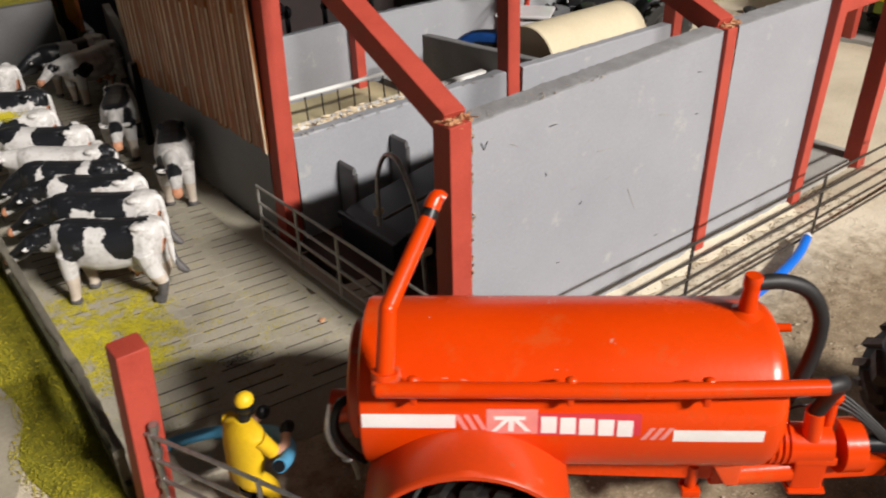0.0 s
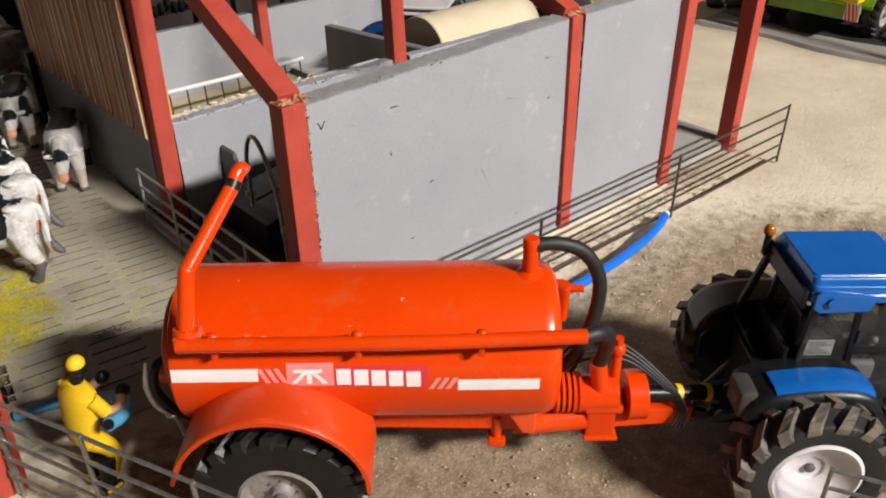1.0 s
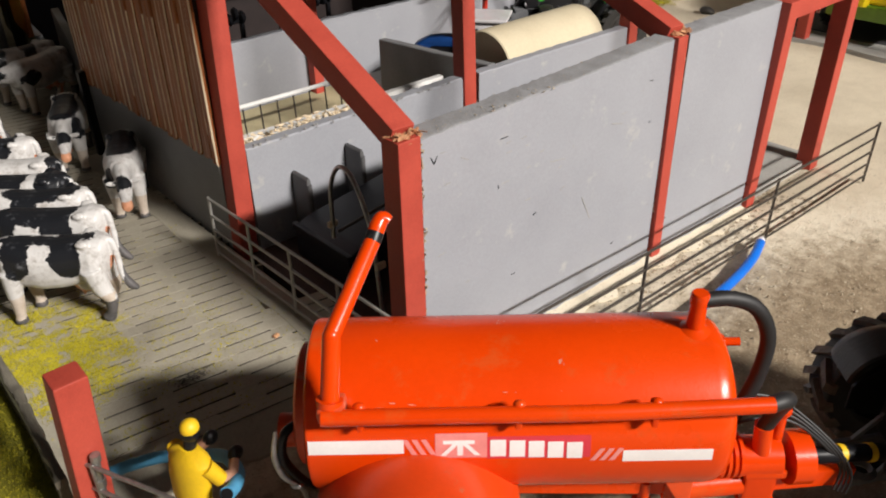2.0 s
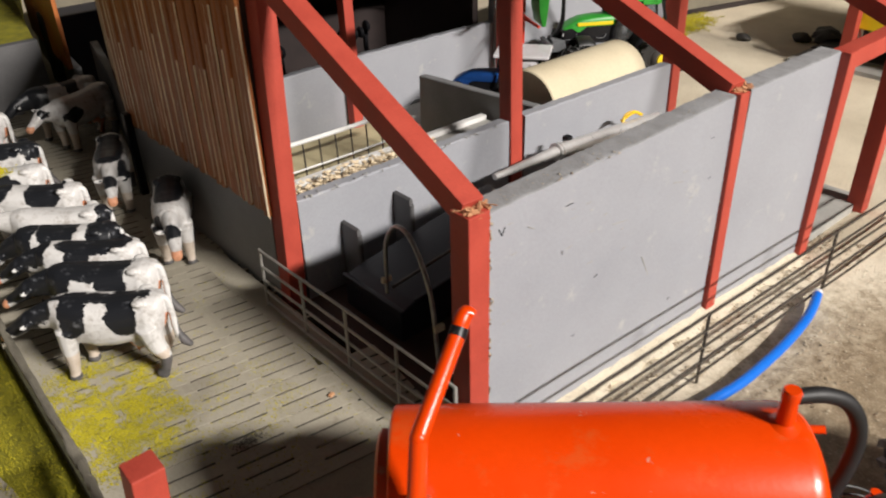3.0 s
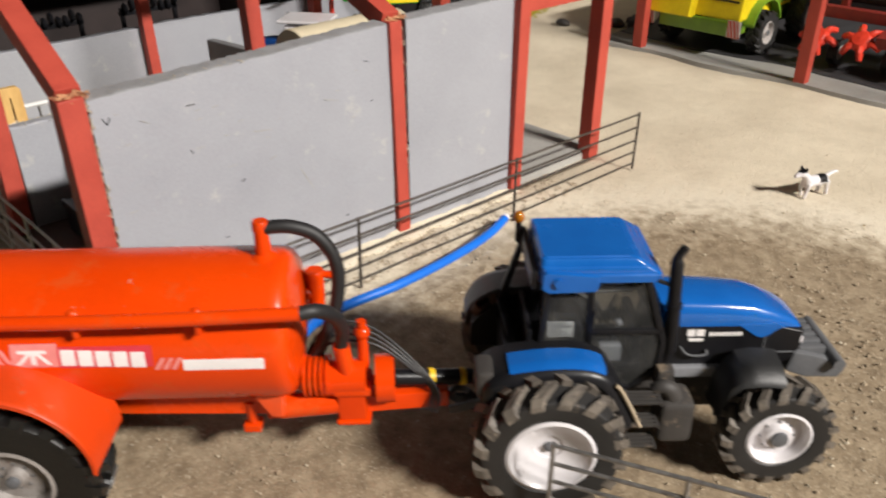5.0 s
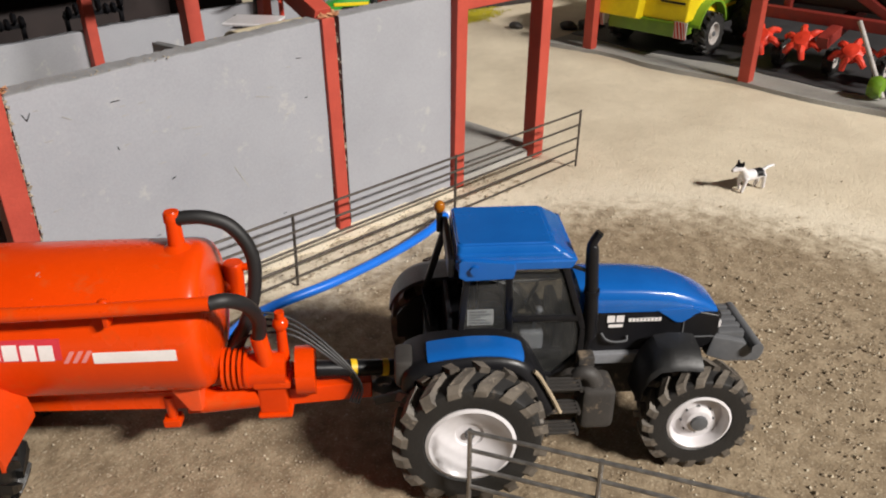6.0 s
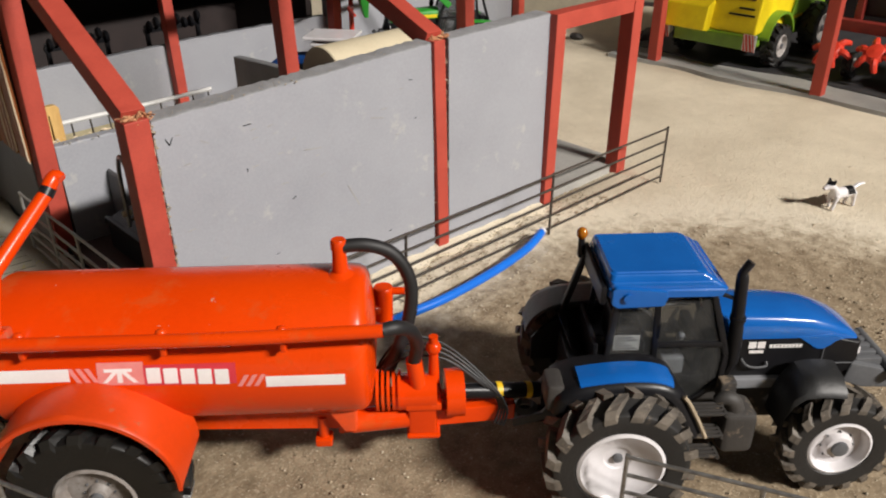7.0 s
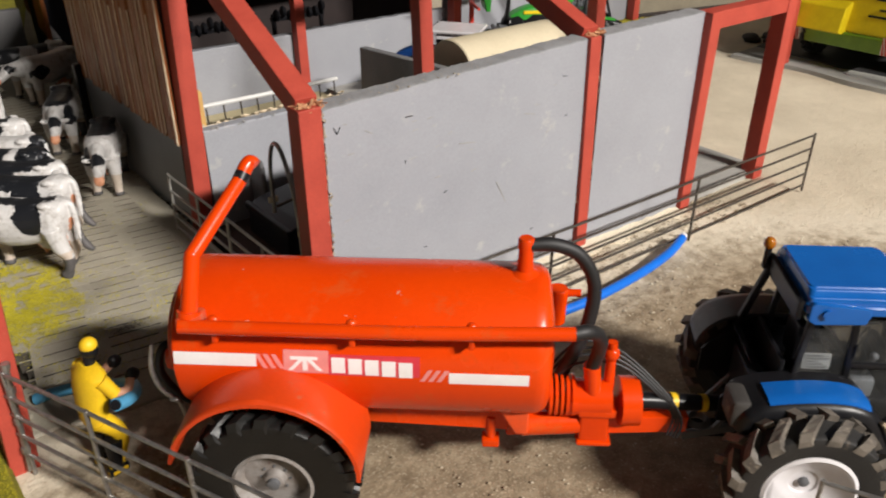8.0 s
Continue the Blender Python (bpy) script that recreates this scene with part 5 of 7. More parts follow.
# ---------------------------------------------------------------- slurry tanker
def tanker():
    A = radians(-42)
    dd = Vector((math.cos(A), math.sin(A), 0))
    nn = Vector((-dd.y, dd.x, 0))
    o = nn * 0.224
    T = thing("slurry_tanker", pose(o.x, o.y, Z0, 0, 0, -42), "glossy orange toy slurry tanker with white side stripe and black hoses", "tanker")
    dz = 0.0016 - Z0
    r, zc, x0, x1 = 0.0295, 0.0730 + dz, -0.0335, 0.1045
    xl = -0.0385
    bm = bmesh.new()
    prof = [(0.0004, x0 - 0.0008), (r * 0.55, x0 - 0.0008), (r * 0.94, x0 - 0.0004), (r * 0.985, x0 + 0.0003), (r, x0 + 0.0014)]
    prof += [(r, x0 + (x1 - x0) * k / 8) for k in range(1, 8)]
    prof += [(r, x1 - 0.0060), (r * 0.985, x1 - 0.0030), (r * 0.945, x1 - 0.0008), (r * 0.86, x1 + 0.0006), (r * 0.5, x1 + 0.0022), (0.0004, x1 + 0.0026)]
    lathe(bm, prof, 72, "X", Matrix.Translation((0, 0, zc)))
    body = part("tank", bm, M_ORANGE, T)

    def decal(name, u0, u1, za, zb, mat, skew=0.0, lift=0.00012, label="", parent=None):
        """A thin sticker that follows the barrel."""
        b = bmesh.new()
        rows = []
        n = 5
        for k in range(n + 1):
            z = za + (zb - za) * k / n - (zc - dz)
            a = math.asin(max(-1, min(1, z / r)))
            s = skew * (k / n - 0.5)
            ring = []
            for rr in (r + lift, r - 0.0003):
                ring += [(rr, u) for u in ((u0 + s, u1 + s) if rr > r else (u1 + s, u0 + s))]
            rows.append([(u, -q * math.cos(a), zc + q * math.sin(a)) for q, u in ring])
        loft(b, rows)
        return part(name, b, mat, parent or body, label)
    zs0, zs1 = 0.0768, 0.0816
    slope = 0.0
    decal("stripe", -0.0325, -0.0020, zs0, zs1, M_WHITE, label="white painted side stripe")
    decal("stripe", 0.0680, 0.0968, zs0 - 0.0048, zs1 - 0.0048 - 0.0003, M_WHITE, label="white painted side stripe")
    for k in range(3):
        decal("slash", -0.0010 + k * 0.0030, 0.0007 + k * 0.0030, zs0 - 0.0006, zs1, M_ROSE, -0.0030, label="slanting rose slash")
        decal("slash", 0.0590 + k * 0.0030, 0.0607 + k * 0.0030, zs0 - 0.0042, zs1 - 0.0042, M_ROSE, 0.0030, label="slanting rose slash")
    plate = decal("emblem", 0.0080, 0.0245, 0.0748, 0.0835, M_ROSE, label="rose emblem panel", lift=0.00010)
    decal("emblem_field", 0.0245, 0.0575, 0.0742, 0.0822, M_PINK, label="red name panel", lift=0.00010)
    for u, s in ((0.0115, 0.004), (0.0150, 0.0), (0.0185, -0.004)):
        decal("emblem_ray", u, u + 0.0018, 0.0758, 0.0800, M_WHITE, s, 0.00022)
    decal("emblem_ray", 0.0105, 0.0205, 0.0800, 0.0812, M_WHITE, 0, 0.00022)
    for k in range(5):
        u = 0.0255 + k * 0.0061
        decal("name_block", u, u + 0.0050, 0.0752 - k * 0.0003, 0.0812 - k * 0.0003, M_WHITE, 0.0, 0.00024)

    def bit(name, material, parent=T, label=""):
        return lambda b: part(name, b, material, parent, label)
    for k in range(9):
        u, z = rng.uniform(-0.02, 0.095), rng.uniform(0.0845, 0.0960)
        decal("scuff", u, u + rng.uniform(0.0006, 0.0022), z, z + rng.uniform(0.00015, 0.0004), M_SCUFF, rng.uniform(-0.002, 0.002), 0.00008)
    # filler pipe along the near side with its brackets
    zp = 0.0955 + dz
    bm = bmesh.new()
    tube(bm, [(-0.0262, -0.0330, zp + 0.0005), (0.020, -0.0318, zp - 0.0004), (0.060, -0.0322, zp), (0.1115, -0.0305, zp + 0.0004)], 0.0026, 14, 6)
    pipe = part("side_pipe", bm, M_ORANGE, T)
    for u in (-0.0150, 0.0340, 0.0760):
        bm = bmesh.new()
        box(bm, (u - 0.0011, -0.0318, zp - 0.0072), (u + 0.0011, -0.0262, zp + 0.0008), 0.0006)
        ball(bm, (u, -0.0300, zp + 0.0020), 0.0017, (1.2, 1, 0.8), 10)
        part("bracket", bm, M_ORANGE, pipe)
    bm = bmesh.new()
    box(bm, (-0.0276, -0.0335, zp - 0.0020), (-0.0192, -0.0240, zp + 0.0031), 0.0011)
    part("pipe_seat", bm, M_ORANGE_WORN, pipe, "worn chipped paint")
    bm = bmesh.new()
    rod(bm, (-0.0238, -0.0284, 0.0990 + dz), (-0.0226, -0.0205, 0.1170 + dz), 0.0030, 0.0029, 16)
    ball(bm, (-0.0226, -0.0200, 0.1172 + dz), 0.0029)
    rod(bm, (-0.0226, -0.0198, 0.1172 + dz), (-0.0104, 0.0075, 0.1355 + dz), 0.0028, 0.0027, 16)
    rod(bm, (-0.0240, -0.0290, 0.0975 + dz), (-0.0238, -0.0284, 0.0995 + dz), 0.0042, seg=16)
    spout = part("spout", bm, M_ORANGE, T)
    bm = bmesh.new()
    tube(bm, [(-0.0106, 0.0070, 0.1350 + dz), (-0.0094, 0.0095, 0.1380 + dz), (-0.0078, 0.0115, 0.1400 + dz), (-0.0056, 0.0110, 0.1390 + dz)], [0.0027, 0.0028, 0.0026, 0.0020], 14, 4)
    part("nozzle", bm, M_ORANGE, spout)
    bm = bmesh.new()
    rod(bm, (-0.0110, 0.0062, 0.1344 + dz), (-0.0100, 0.0084, 0.1366 + dz), 0.0029, seg=14)
    part("clamp", bm, M_BLACK, spout)
    # vent and top hose
    bm = bmesh.new()
    lathe(bm, [(0.0072, -0.0020), (0.0066, 0.0006), (0.0045, 0.0016), (0.0031, 0.0026), (0.0027, 0.0110), (0.0031, 0.0118), (0.0031, 0.0150), (0.0026, 0.0158), (0.0003, 0.0158)], 24, "Z", Matrix.Translation((0.0950, 0.0, 0.1010 + dz)))
    vent = part("vent", bm, M_ORANGE, T)
    bm = bmesh.new()
    lathe(bm, [(0.0070, -0.0022), (0.0079, -0.0016), (0.0078, -0.0002), (0.0069, 0.0002)], 28, "Z", Matrix.Translation((0.0950, 0.0, 0.1010 + dz)), closed=True)
    part("seal_ring", bm, M_RUBBER, vent, "dark oily seal")
    bm = bmesh.new()
    tube(bm, [(0.0965, 0, 0.1138 + dz), (0.1060, 0.001, 0.1135 + dz), (0.1155, 0.002, 0.1085 + dz), (0.1215, 0.002, 0.0965 + dz), (0.1205, 0.001, 0.0800 + dz), (0.1150, -0.001, 0.0650 + dz), (0.1080, -0.002, 0.0500 + dz)], 0.0027, 12, 6)
    part("hose", bm, M_RUBBER, T)
    bm = bmesh.new()
    tube(bm, [(0.1110, -0.0300, 0.0955 + dz), (0.1165, -0.0275, 0.0950 + dz), (0.1215, -0.0200, 0.0880 + dz), (0.1235, -0.0120, 0.0760 + dz), (0.1220, -0.0090, 0.0650 + dz)], 0.0027, 12, 6)
    part("hose", bm, M_RUBBER, T)
    # valve on the far front
    bm = bmesh.new()
    lathe(bm, [(0.0003, 0.0), (0.0030, 0.0), (0.0036, 0.0006), (0.0040, 0.0120), (0.0042, 0.0132), (0.0042, 0.0160), (0.0037, 0.0167), (0.0003, 0.0167)], 24, "Z", Matrix.Translation((0.1100, 0.0180, 0.0680 + dz)))
    rod(bm, (0.1100, 0.0180, 0.0825 + dz), (0.1190, 0.0165, 0.0835 + dz), 0.0016, seg=10)
    rod(bm, (0.1030, 0.0140, 0.0750 + dz), (0.1100, 0.0180, 0.0750 + dz), 0.0026, seg=10)
    part("valve", bm, M_ORANGE, T)
    # chassis and drawbar
    bm = bmesh.new()
    prism(bm, [(-0.030, 0.0460 + dz), (0.110, 0.0420 + dz), (0.110, 0.0330 + dz), (0.030, 0.0360 + dz), (-0.030, 0.0380 + dz)], -0.0100, -0.0070, 0.0006)
    prism(bm, [(-0.030, 0.0460 + dz), (0.110, 0.0420 + dz), (0.110, 0.0330 + dz), (0.030, 0.0360 + dz), (-0.030, 0.0380 + dz)], 0.0070, 0.0100, 0.0006)
    part("chassis", bm, M_ORANGE, T)
    bm = bmesh.new()
    prism(bm, [(0.0865, 0.0500 + dz), (0.0985, 0.0500 + dz), (0.0985, 0.0375 + dz), (0.0935, 0.0375 + dz)], -0.0165, 0.0165, 0.0008)
    part("cradle", bm, M_ORANGE_WORN, T, "dull worn orange cradle plate")
    bm = bmesh.new()
    beam(bm, (0.0900, -0.0070, 0.0355 + dz), (0.1640, 0.0005, 0.0340 + dz), 0.0075, 0.0085, 0.0010)
    beam(bm, (0.0900, 0.0110, 0.0355 + dz), (0.1500, 0.0040, 0.0340 + dz), 0.0060, 0.0075, 0.0010)
    rod(bm, (0.0960, -0.0090, 0.0370 + dz), (0.1190, -0.0065, 0.0370 + dz), 0.0052, seg=16)
    part("drawbar", bm, M_ORANGE, T)
    bm = bmesh.new()
    lathe(bm, [(0.0036, -0.0018), (0.0056, 0), (0.0036, 0.0018), (0.0024, 0)], 24, "Z", Matrix.Translation((0.1690, 0.0010, 0.0330 + dz)), closed=True)
    part("tow_eye", bm, M_GREYMETAL, T)
    bm = bmesh.new()
    rod(bm, (0.0840, -0.0090, 0.0290 + dz), (0.0840, -0.0090, 0.0400 + dz), 0.0022, seg=10)
    box(bm, (0.0805, -0.0125, 0.0262 + dz), (0.0875, -0.0060, 0.0300 + dz), 0.0008)
    part("jack", bm, M_ORANGE, T)
    # vacuum pump
    bm = bmesh.new()
    box(bm, (0.1190, -0.0118, 0.0300 + dz), (0.1310, 0.0010, 0.0490 + dz), 0.0016)
    rod(bm, (0.1130, -0.0060, 0.0490 + dz), (0.1310, -0.0060, 0.0490 + dz), 0.0075, seg=22)
    part("vacuum_pump", bm, M_ORANGE, T)
    for xa, ya, za, xb, zb in ((0.1180, -0.0132, 0.0440, 0.1330, 0.0478), (0.1184, -0.0128, 0.0290, 0.1322, 0.0312)):
        bm = bmesh.new()
        box(bm, (xa, ya, za + dz), (xb, 0.0010, zb + dz), 0.0009)
        part("pump_flange", bm, M_ORANGE, T)
    for k in range(5):
        bm = bmesh.new()
        rod(bm, (0.1065 + k * 0.0022, -0.0060, 0.0500 + dz), (0.1077 + k * 0.0022, -0.0060, 0.0500 + dz), 0.0085, seg=20)
        part("cooling_fin", bm, M_ORANGE, T)
    bm = bmesh.new()
    rod(bm, (0.1235, -0.0085, 0.0540 + dz), (0.1220, -0.0090, 0.0670 + dz), 0.0033, seg=14)
    part("pump_inlet", bm, M_ORANGE, T)
    bm = bmesh.new()
    rod(bm, (0.1300, -0.0040, 0.0520 + dz), (0.1300, -0.0040, 0.0700 + dz), 0.0024, 0.0019, 12)
    ball(bm, (0.1300, -0.0040, 0.0690 + dz), 0.0032)
    rod(bm, (0.1300, -0.0040, 0.0710 + dz), (0.1300, -0.0040, 0.0745 + dz), 0.0019, seg=10)
    part("relief_valve", bm, M_ORANGE, T)
    bm = bmesh.new()
    rod(bm, (0.1345, -0.0050, 0.0470 + dz), (0.1420, -0.0046, 0.0470 + dz), 0.0100, seg=26)
    part("pump_pulley", bm, M_ORANGE, T)
    bm = bmesh.new()
    rod(bm, (0.1420, -0.0045, 0.0470 + dz), (0.1820, 0.0035, 0.0400 + dz), 0.0034, seg=14)
    shaft = part("drive_shaft", bm, M_BLACK, T)
    for t in (0.34, 0.66):
        bm = bmesh.new()
        p, q = Vector((0.1420, -0.0045, 0.0470 + dz)), Vector((0.1820, 0.0035, 0.0400 + dz))
        rod(bm, p.lerp(q, t), p.lerp(q, t + 0.06), 0.0037, seg=14)
        part("yellow_band", bm, M_YELLOW, shaft, "yellow safety band")
    for k in range(4):
        bm = bmesh.new()
        y = -0.0045 + k * 0.0024
        tube(bm, [(0.1050, y, 0.0470 + dz), (0.1090, y, 0.0570 + dz + k * 0.0008), (0.1190, y + 0.001, 0.0640 + dz + k * 0.0016), (0.1340, y + 0.001, 0.0630 + dz + k * 0.0008), (0.1480 + k * 0.0012, y - 0.0020 * k, 0.0520 + dz), (0.1570 + k * 0.0010, y - 0.0032 * k, 0.0400 + dz), (0.1550 + k * 0.0012, y - 0.003 - 0.003 * k, 0.0320 + dz)], 0.00055, 7, 6)
        part("cable", bm, M_RUBBER, T)
    # rear door ring, lever
    bm = bmesh.new()
    lathe(bm, [(0.0205, x0 - 0.0006), (0.0212, x0 - 0.0012), (0.0212, x0 - 0.0042), (0.0195, x0 - 0.0052), (0.0004, x0 - 0.0054)], 40, "X", Matrix.Translation((0, 0, zc)))
    rod(bm, (x0 - 0.002, 0.004, zc - 0.017), (x0 - 0.016, 0.004, zc - 0.017), 0.0062, seg=18)
    part("rear_door", bm, M_ORANGE_WORN, T, "dull worn orange rear door")
    bm = bmesh.new()
    tube(bm, [(x0 - 0.0040, -0.0130, zc + 0.0030), (x0 - 0.0090, -0.0165, zc + 0.0010), (x0 - 0.0105, -0.0185, zc - 0.0080), (x0 - 0.0060, -0.0175, zc - 0.0190), (x0 - 0.0015, -0.0150, zc - 0.0260)], [0.0014, 0.0017, 0.0018, 0.0017, 0.0014], 10, 6)
    lever = part("valve_arm", bm, M_BLACK, T, "glossy black curved arm")
    bm = bmesh.new()
    tube(bm, [(x0 - 0.0112, -0.0195, zc + 0.0050), (x0 - 0.0128, -0.0205, zc - 0.0060), (x0 - 0.0108, -0.0200, zc - 0.0160), (x0 - 0.0058, -0.0180, zc - 0.0230), (x0 - 0.0045, -0.0170, zc - 0.0330)], [0.0006, 0.0010, 0.0009, 0.0011, 0.0007], 10, 6)
    ball(bm, (x0 - 0.0070, -0.0185, zc - 0.0215), 0.0018, (1.4, 1, 0.7), 10)
    part("valve_lever", bm, M_STEEL, lever, "thin bent steel lever")
    # mudguards and wheels
    for s in (-1, 1):
        bm = bmesh.new()
        rows = []
        n = 22
        for k in range(n + 1):
            t = k / n
            a = radians(168 - 163 * t)
            rr = 0.0395 - 0.0075 * t ** 1.6
            x, z = 0.0050 + rr * math.cos(a), 0.0382 + rr * math.sin(a)
            dx, dzz = -math.cos(a) * 0.0014, -math.sin(a) * 0.0014
            yo = -0.0480 if s < 0 else 0.0415
            yi = s * 0.0200
            rows.append([(x, yi, z + 0.0006), (x, yo * 0.97, z), (x, yo, z - 0.0012), (x + dx, yo, z - 0.0014 + dzz), (x + dx, yi, z + dzz)])
        loft(bm, rows)
        part("mudguard", bm, M_ORANGE_DULL, T, "dull scuffed orange mudguard")
    tm = (M_TYRE_BLACK, M_TYRE_BLACK, M_RIM_RUSTY, M_GREYMETAL)
    for y, o2 in ((-0.0360, -1), (0.0360, 1)):
        wheel("wheel", T, (0.0030, y, 0.0325), 0.0325, 0.0190, 0.0148, tm, 18, o2, 0.25, 0.24)
    bm = bmesh.new()
    rod(bm, (0.0030, -0.030, 0.0325), (0.0030, 0.030, 0.0325), 0.0050, seg=14)
    box(bm, (-0.004, -0.018, 0.028), (0.010, 0.018, 0.046), 0.001)
    part("axle", bm, M_BLACK, T)


tanker()

bm = bmesh.new()
tube(bm, [(0.262, 0.1560, 0.0155), (0.283, 0.1700, 0.0100), (0.310, 0.1755, 0.0068), (0.345, 0.1722, 0.0066), (0.390, 0.1730, 0.0068), (0.425, 0.1770, 0.0075), (0.4475, 0.1830, 0.0090)], 0.0029, 16, 8)
blue = tagged(part("blue_hose", bm, M_BLUEHOSE), "bright blue plastic hose curving over the yard floor", "hose")
bm = bmesh.new()
rod(bm, (0.4465, 0.1826, 0.0090), (0.4505, 0.1842, 0.0093), 0.0026, seg=12)
part("white_plug", bm, M_RIM, blue, "white end plug")


# ---------------------------------------------------------------- cows, dog, worker
def remeshed(bm, voxel, rounds, name):
    me = bpy.data.meshes.new(name)
    bm.to_mesh(me)
    bm.free()
    ob = new(name, me)
    r = ob.modifiers.new("remesh", "REMESH")
    r.mode, r.voxel_size = "VOXEL", voxel
    s = ob.modifiers.new("smooth", "SMOOTH")
    s.iterations, s.factor = rounds, 0.5
    out = bpy.data.meshes.new_from_object(ob.evaluated_get(bpy.context.evaluated_depsgraph_get()))
    bpy.data.objects.remove(ob)
    for p in out.polygons:
        p.use_smooth = True
    return out


def oval(x, w, h, z, n=16, y=0.0):
    return [(x, y + w * math.cos(2 * math.pi * k / n), z + h * math.sin(2 * math.pi * k / n)) for k in range(n)]


def trunk(x, w, top, bottom, n=20):
    """A cow's cross-section: a nearly flat back, full flanks and a rounded belly."""
    ring = []
    mid = bottom + (top - bottom) * 0.55
    for k in range(n):
        a = 2 * math.pi * k / n
        c, q = math.cos(a), math.sin(a)
        ring.append((x, w * math.copysign(abs(c) ** 0.75, c), mid + ((top - mid) * abs(q) ** 0.85 if q > 0 else -(mid - bottom) * abs(q) ** 0.95)))
    return ring


def cow_mesh(drop, turn, stride, name):
    """A standing toy cow, nose to +x; drop lowers the head, turn swings it."""
    bm = bmesh.new()
    loft(bm, [trunk(*r) for r in ((-0.0322, 0.0046, 0.0462, 0.0350), (-0.0304, 0.0086, 0.0480, 0.0280), (-0.0245, 0.0110, 0.0487, 0.0238), (-0.0170, 0.0108, 0.0476, 0.0215), (-0.0060, 0.0121, 0.0469, 0.0192), (0.0040, 0.0126, 0.0470, 0.0190), (0.0130, 0.0114, 0.0478, 0.0208), (0.0205, 0.0096, 0.0484, 0.0228), (0.0262, 0.0064, 0.0474, 0.0275))])
    for s in (-1, 1):
        ball(bm, (-0.0240, s * 0.0074, 0.0335), 0.0068, (0.95, 0.62, 1.40), 12)
        ball(bm, (0.0175, s * 0.0074, 0.0345), 0.0066, (0.85, 0.55, 1.35), 12)
        # hip bones
        ball(bm, (-0.0215, s * 0.0072, 0.0468), 0.0026, (1.5, 1, 0.8), 10)
    d, y = drop, turn
    loft(bm, [oval(0.0200, 0.0076, 0.0100, 0.0372), oval(0.0285, 0.0056, 0.0084, 0.0398 - d * 0.2, y=y * 0.2), oval(0.0360, 0.0046, 0.0066, 0.0420 - d * 0.6, y=y * 0.6), oval(0.0400, 0.0041, 0.0054, 0.0430 - d * 0.85, y=y * 0.85)])
    loft(bm, [oval(0.0372, 0.0030, 0.0032, 0.0447 - d * 0.8, y=y * 0.75), oval(0.0405, 0.0051, 0.0060, 0.0440 - d, y=y), oval(0.0450, 0.0045, 0.0054, 0.0414 - d * 1.05, y=y * 1.1), oval(0.0500, 0.0033, 0.0040, 0.0384 - d * 1.08, y=y * 1.2), oval(0.0542, 0.0036, 0.0035, 0.0360 - d * 1.1, y=y * 1.3), oval(0.0562, 0.0024, 0.0023, 0.0353 - d * 1.1, y=y * 1.33)])
    for s in (-1, 1):
        ball(bm, (0.0380, y * 0.9 + s * 0.0074, 0.0456 - d), 0.0030, (0.55, 1.35, 0.60), 10, rot=Euler((s * 0.25, 0, s * -0.3)).to_matrix().to_4x4())
        for x, k in ((0.0185, stride * s), (-0.0235, -stride * s)):
            hind = x < 0
            yy = s * 0.0076
            pts = [(x, yy, 0.0330), (x + k * 0.3 + (-0.0015 if hind else 0.0005), yy, 0.0205), (x + k * 0.6 + (-0.0042 if hind else 0), yy, 0.0135), (x + k + (-0.0020 if hind else 0), yy, 0.0052), (x + k + 0.0004, yy, 0.0008)]
            tube(bm, pts, [0.0068 if hind else 0.0058, 0.0052 if hind else 0.0044, 0.0036, 0.0028, 0.0038], 12, 4)
    ball(bm, (-0.0170, 0, 0.0205), 0.0066, (1.3, 1.0, 0.85), 12)
    for tx, ty in ((-0.0140, 0.003), (-0.0140, -0.003), (-0.0195, 0.003), (-0.0195, -0.003)):
        rod(bm, (tx, ty, 0.0170), (tx, ty, 0.0135), 0.0011, 0.0008, 8)
    tube(bm, [(-0.0300, 0, 0.0462), (-0.0338, 0, 0.0440), (-0.0352, 0.001, 0.0350), (-0.0362, 0.002, 0.0255), (-0.0395, 0.003, 0.0190), (-0.0432, 0.003, 0.0160)], [0.0021, 0.0020, 0.0018, 0.0019, 0.0026, 0.0013], 8, 5)
    me = remeshed(bm, 0.00060, 7, name)
    for p in me.polygons:
        c = p.center
        if c.x > 0.0520 and c.z < 0.0385 - d:
            p.material_index = 1
        elif c.z < 0.0235 and -0.0255 < c.x < -0.0085 and abs(c.y) < 0.0056:
            p.material_index = 1
        elif c.x < -0.0285 and abs(c.y) < 0.0030 and 0.024 < c.z < 0.037 and c.x > -0.0345:
            p.material_index = 1
        elif c.z < 0.0036 or c.x < -0.0372 or (c.z < 0.0135 and c.x < -0.012 and c.y > 0.001):
            p.material_index = 3
        elif c.z < 0.0180 and c.x > -0.032 and abs(c.y) > 0.002:
            p.material_index = 2
    return me


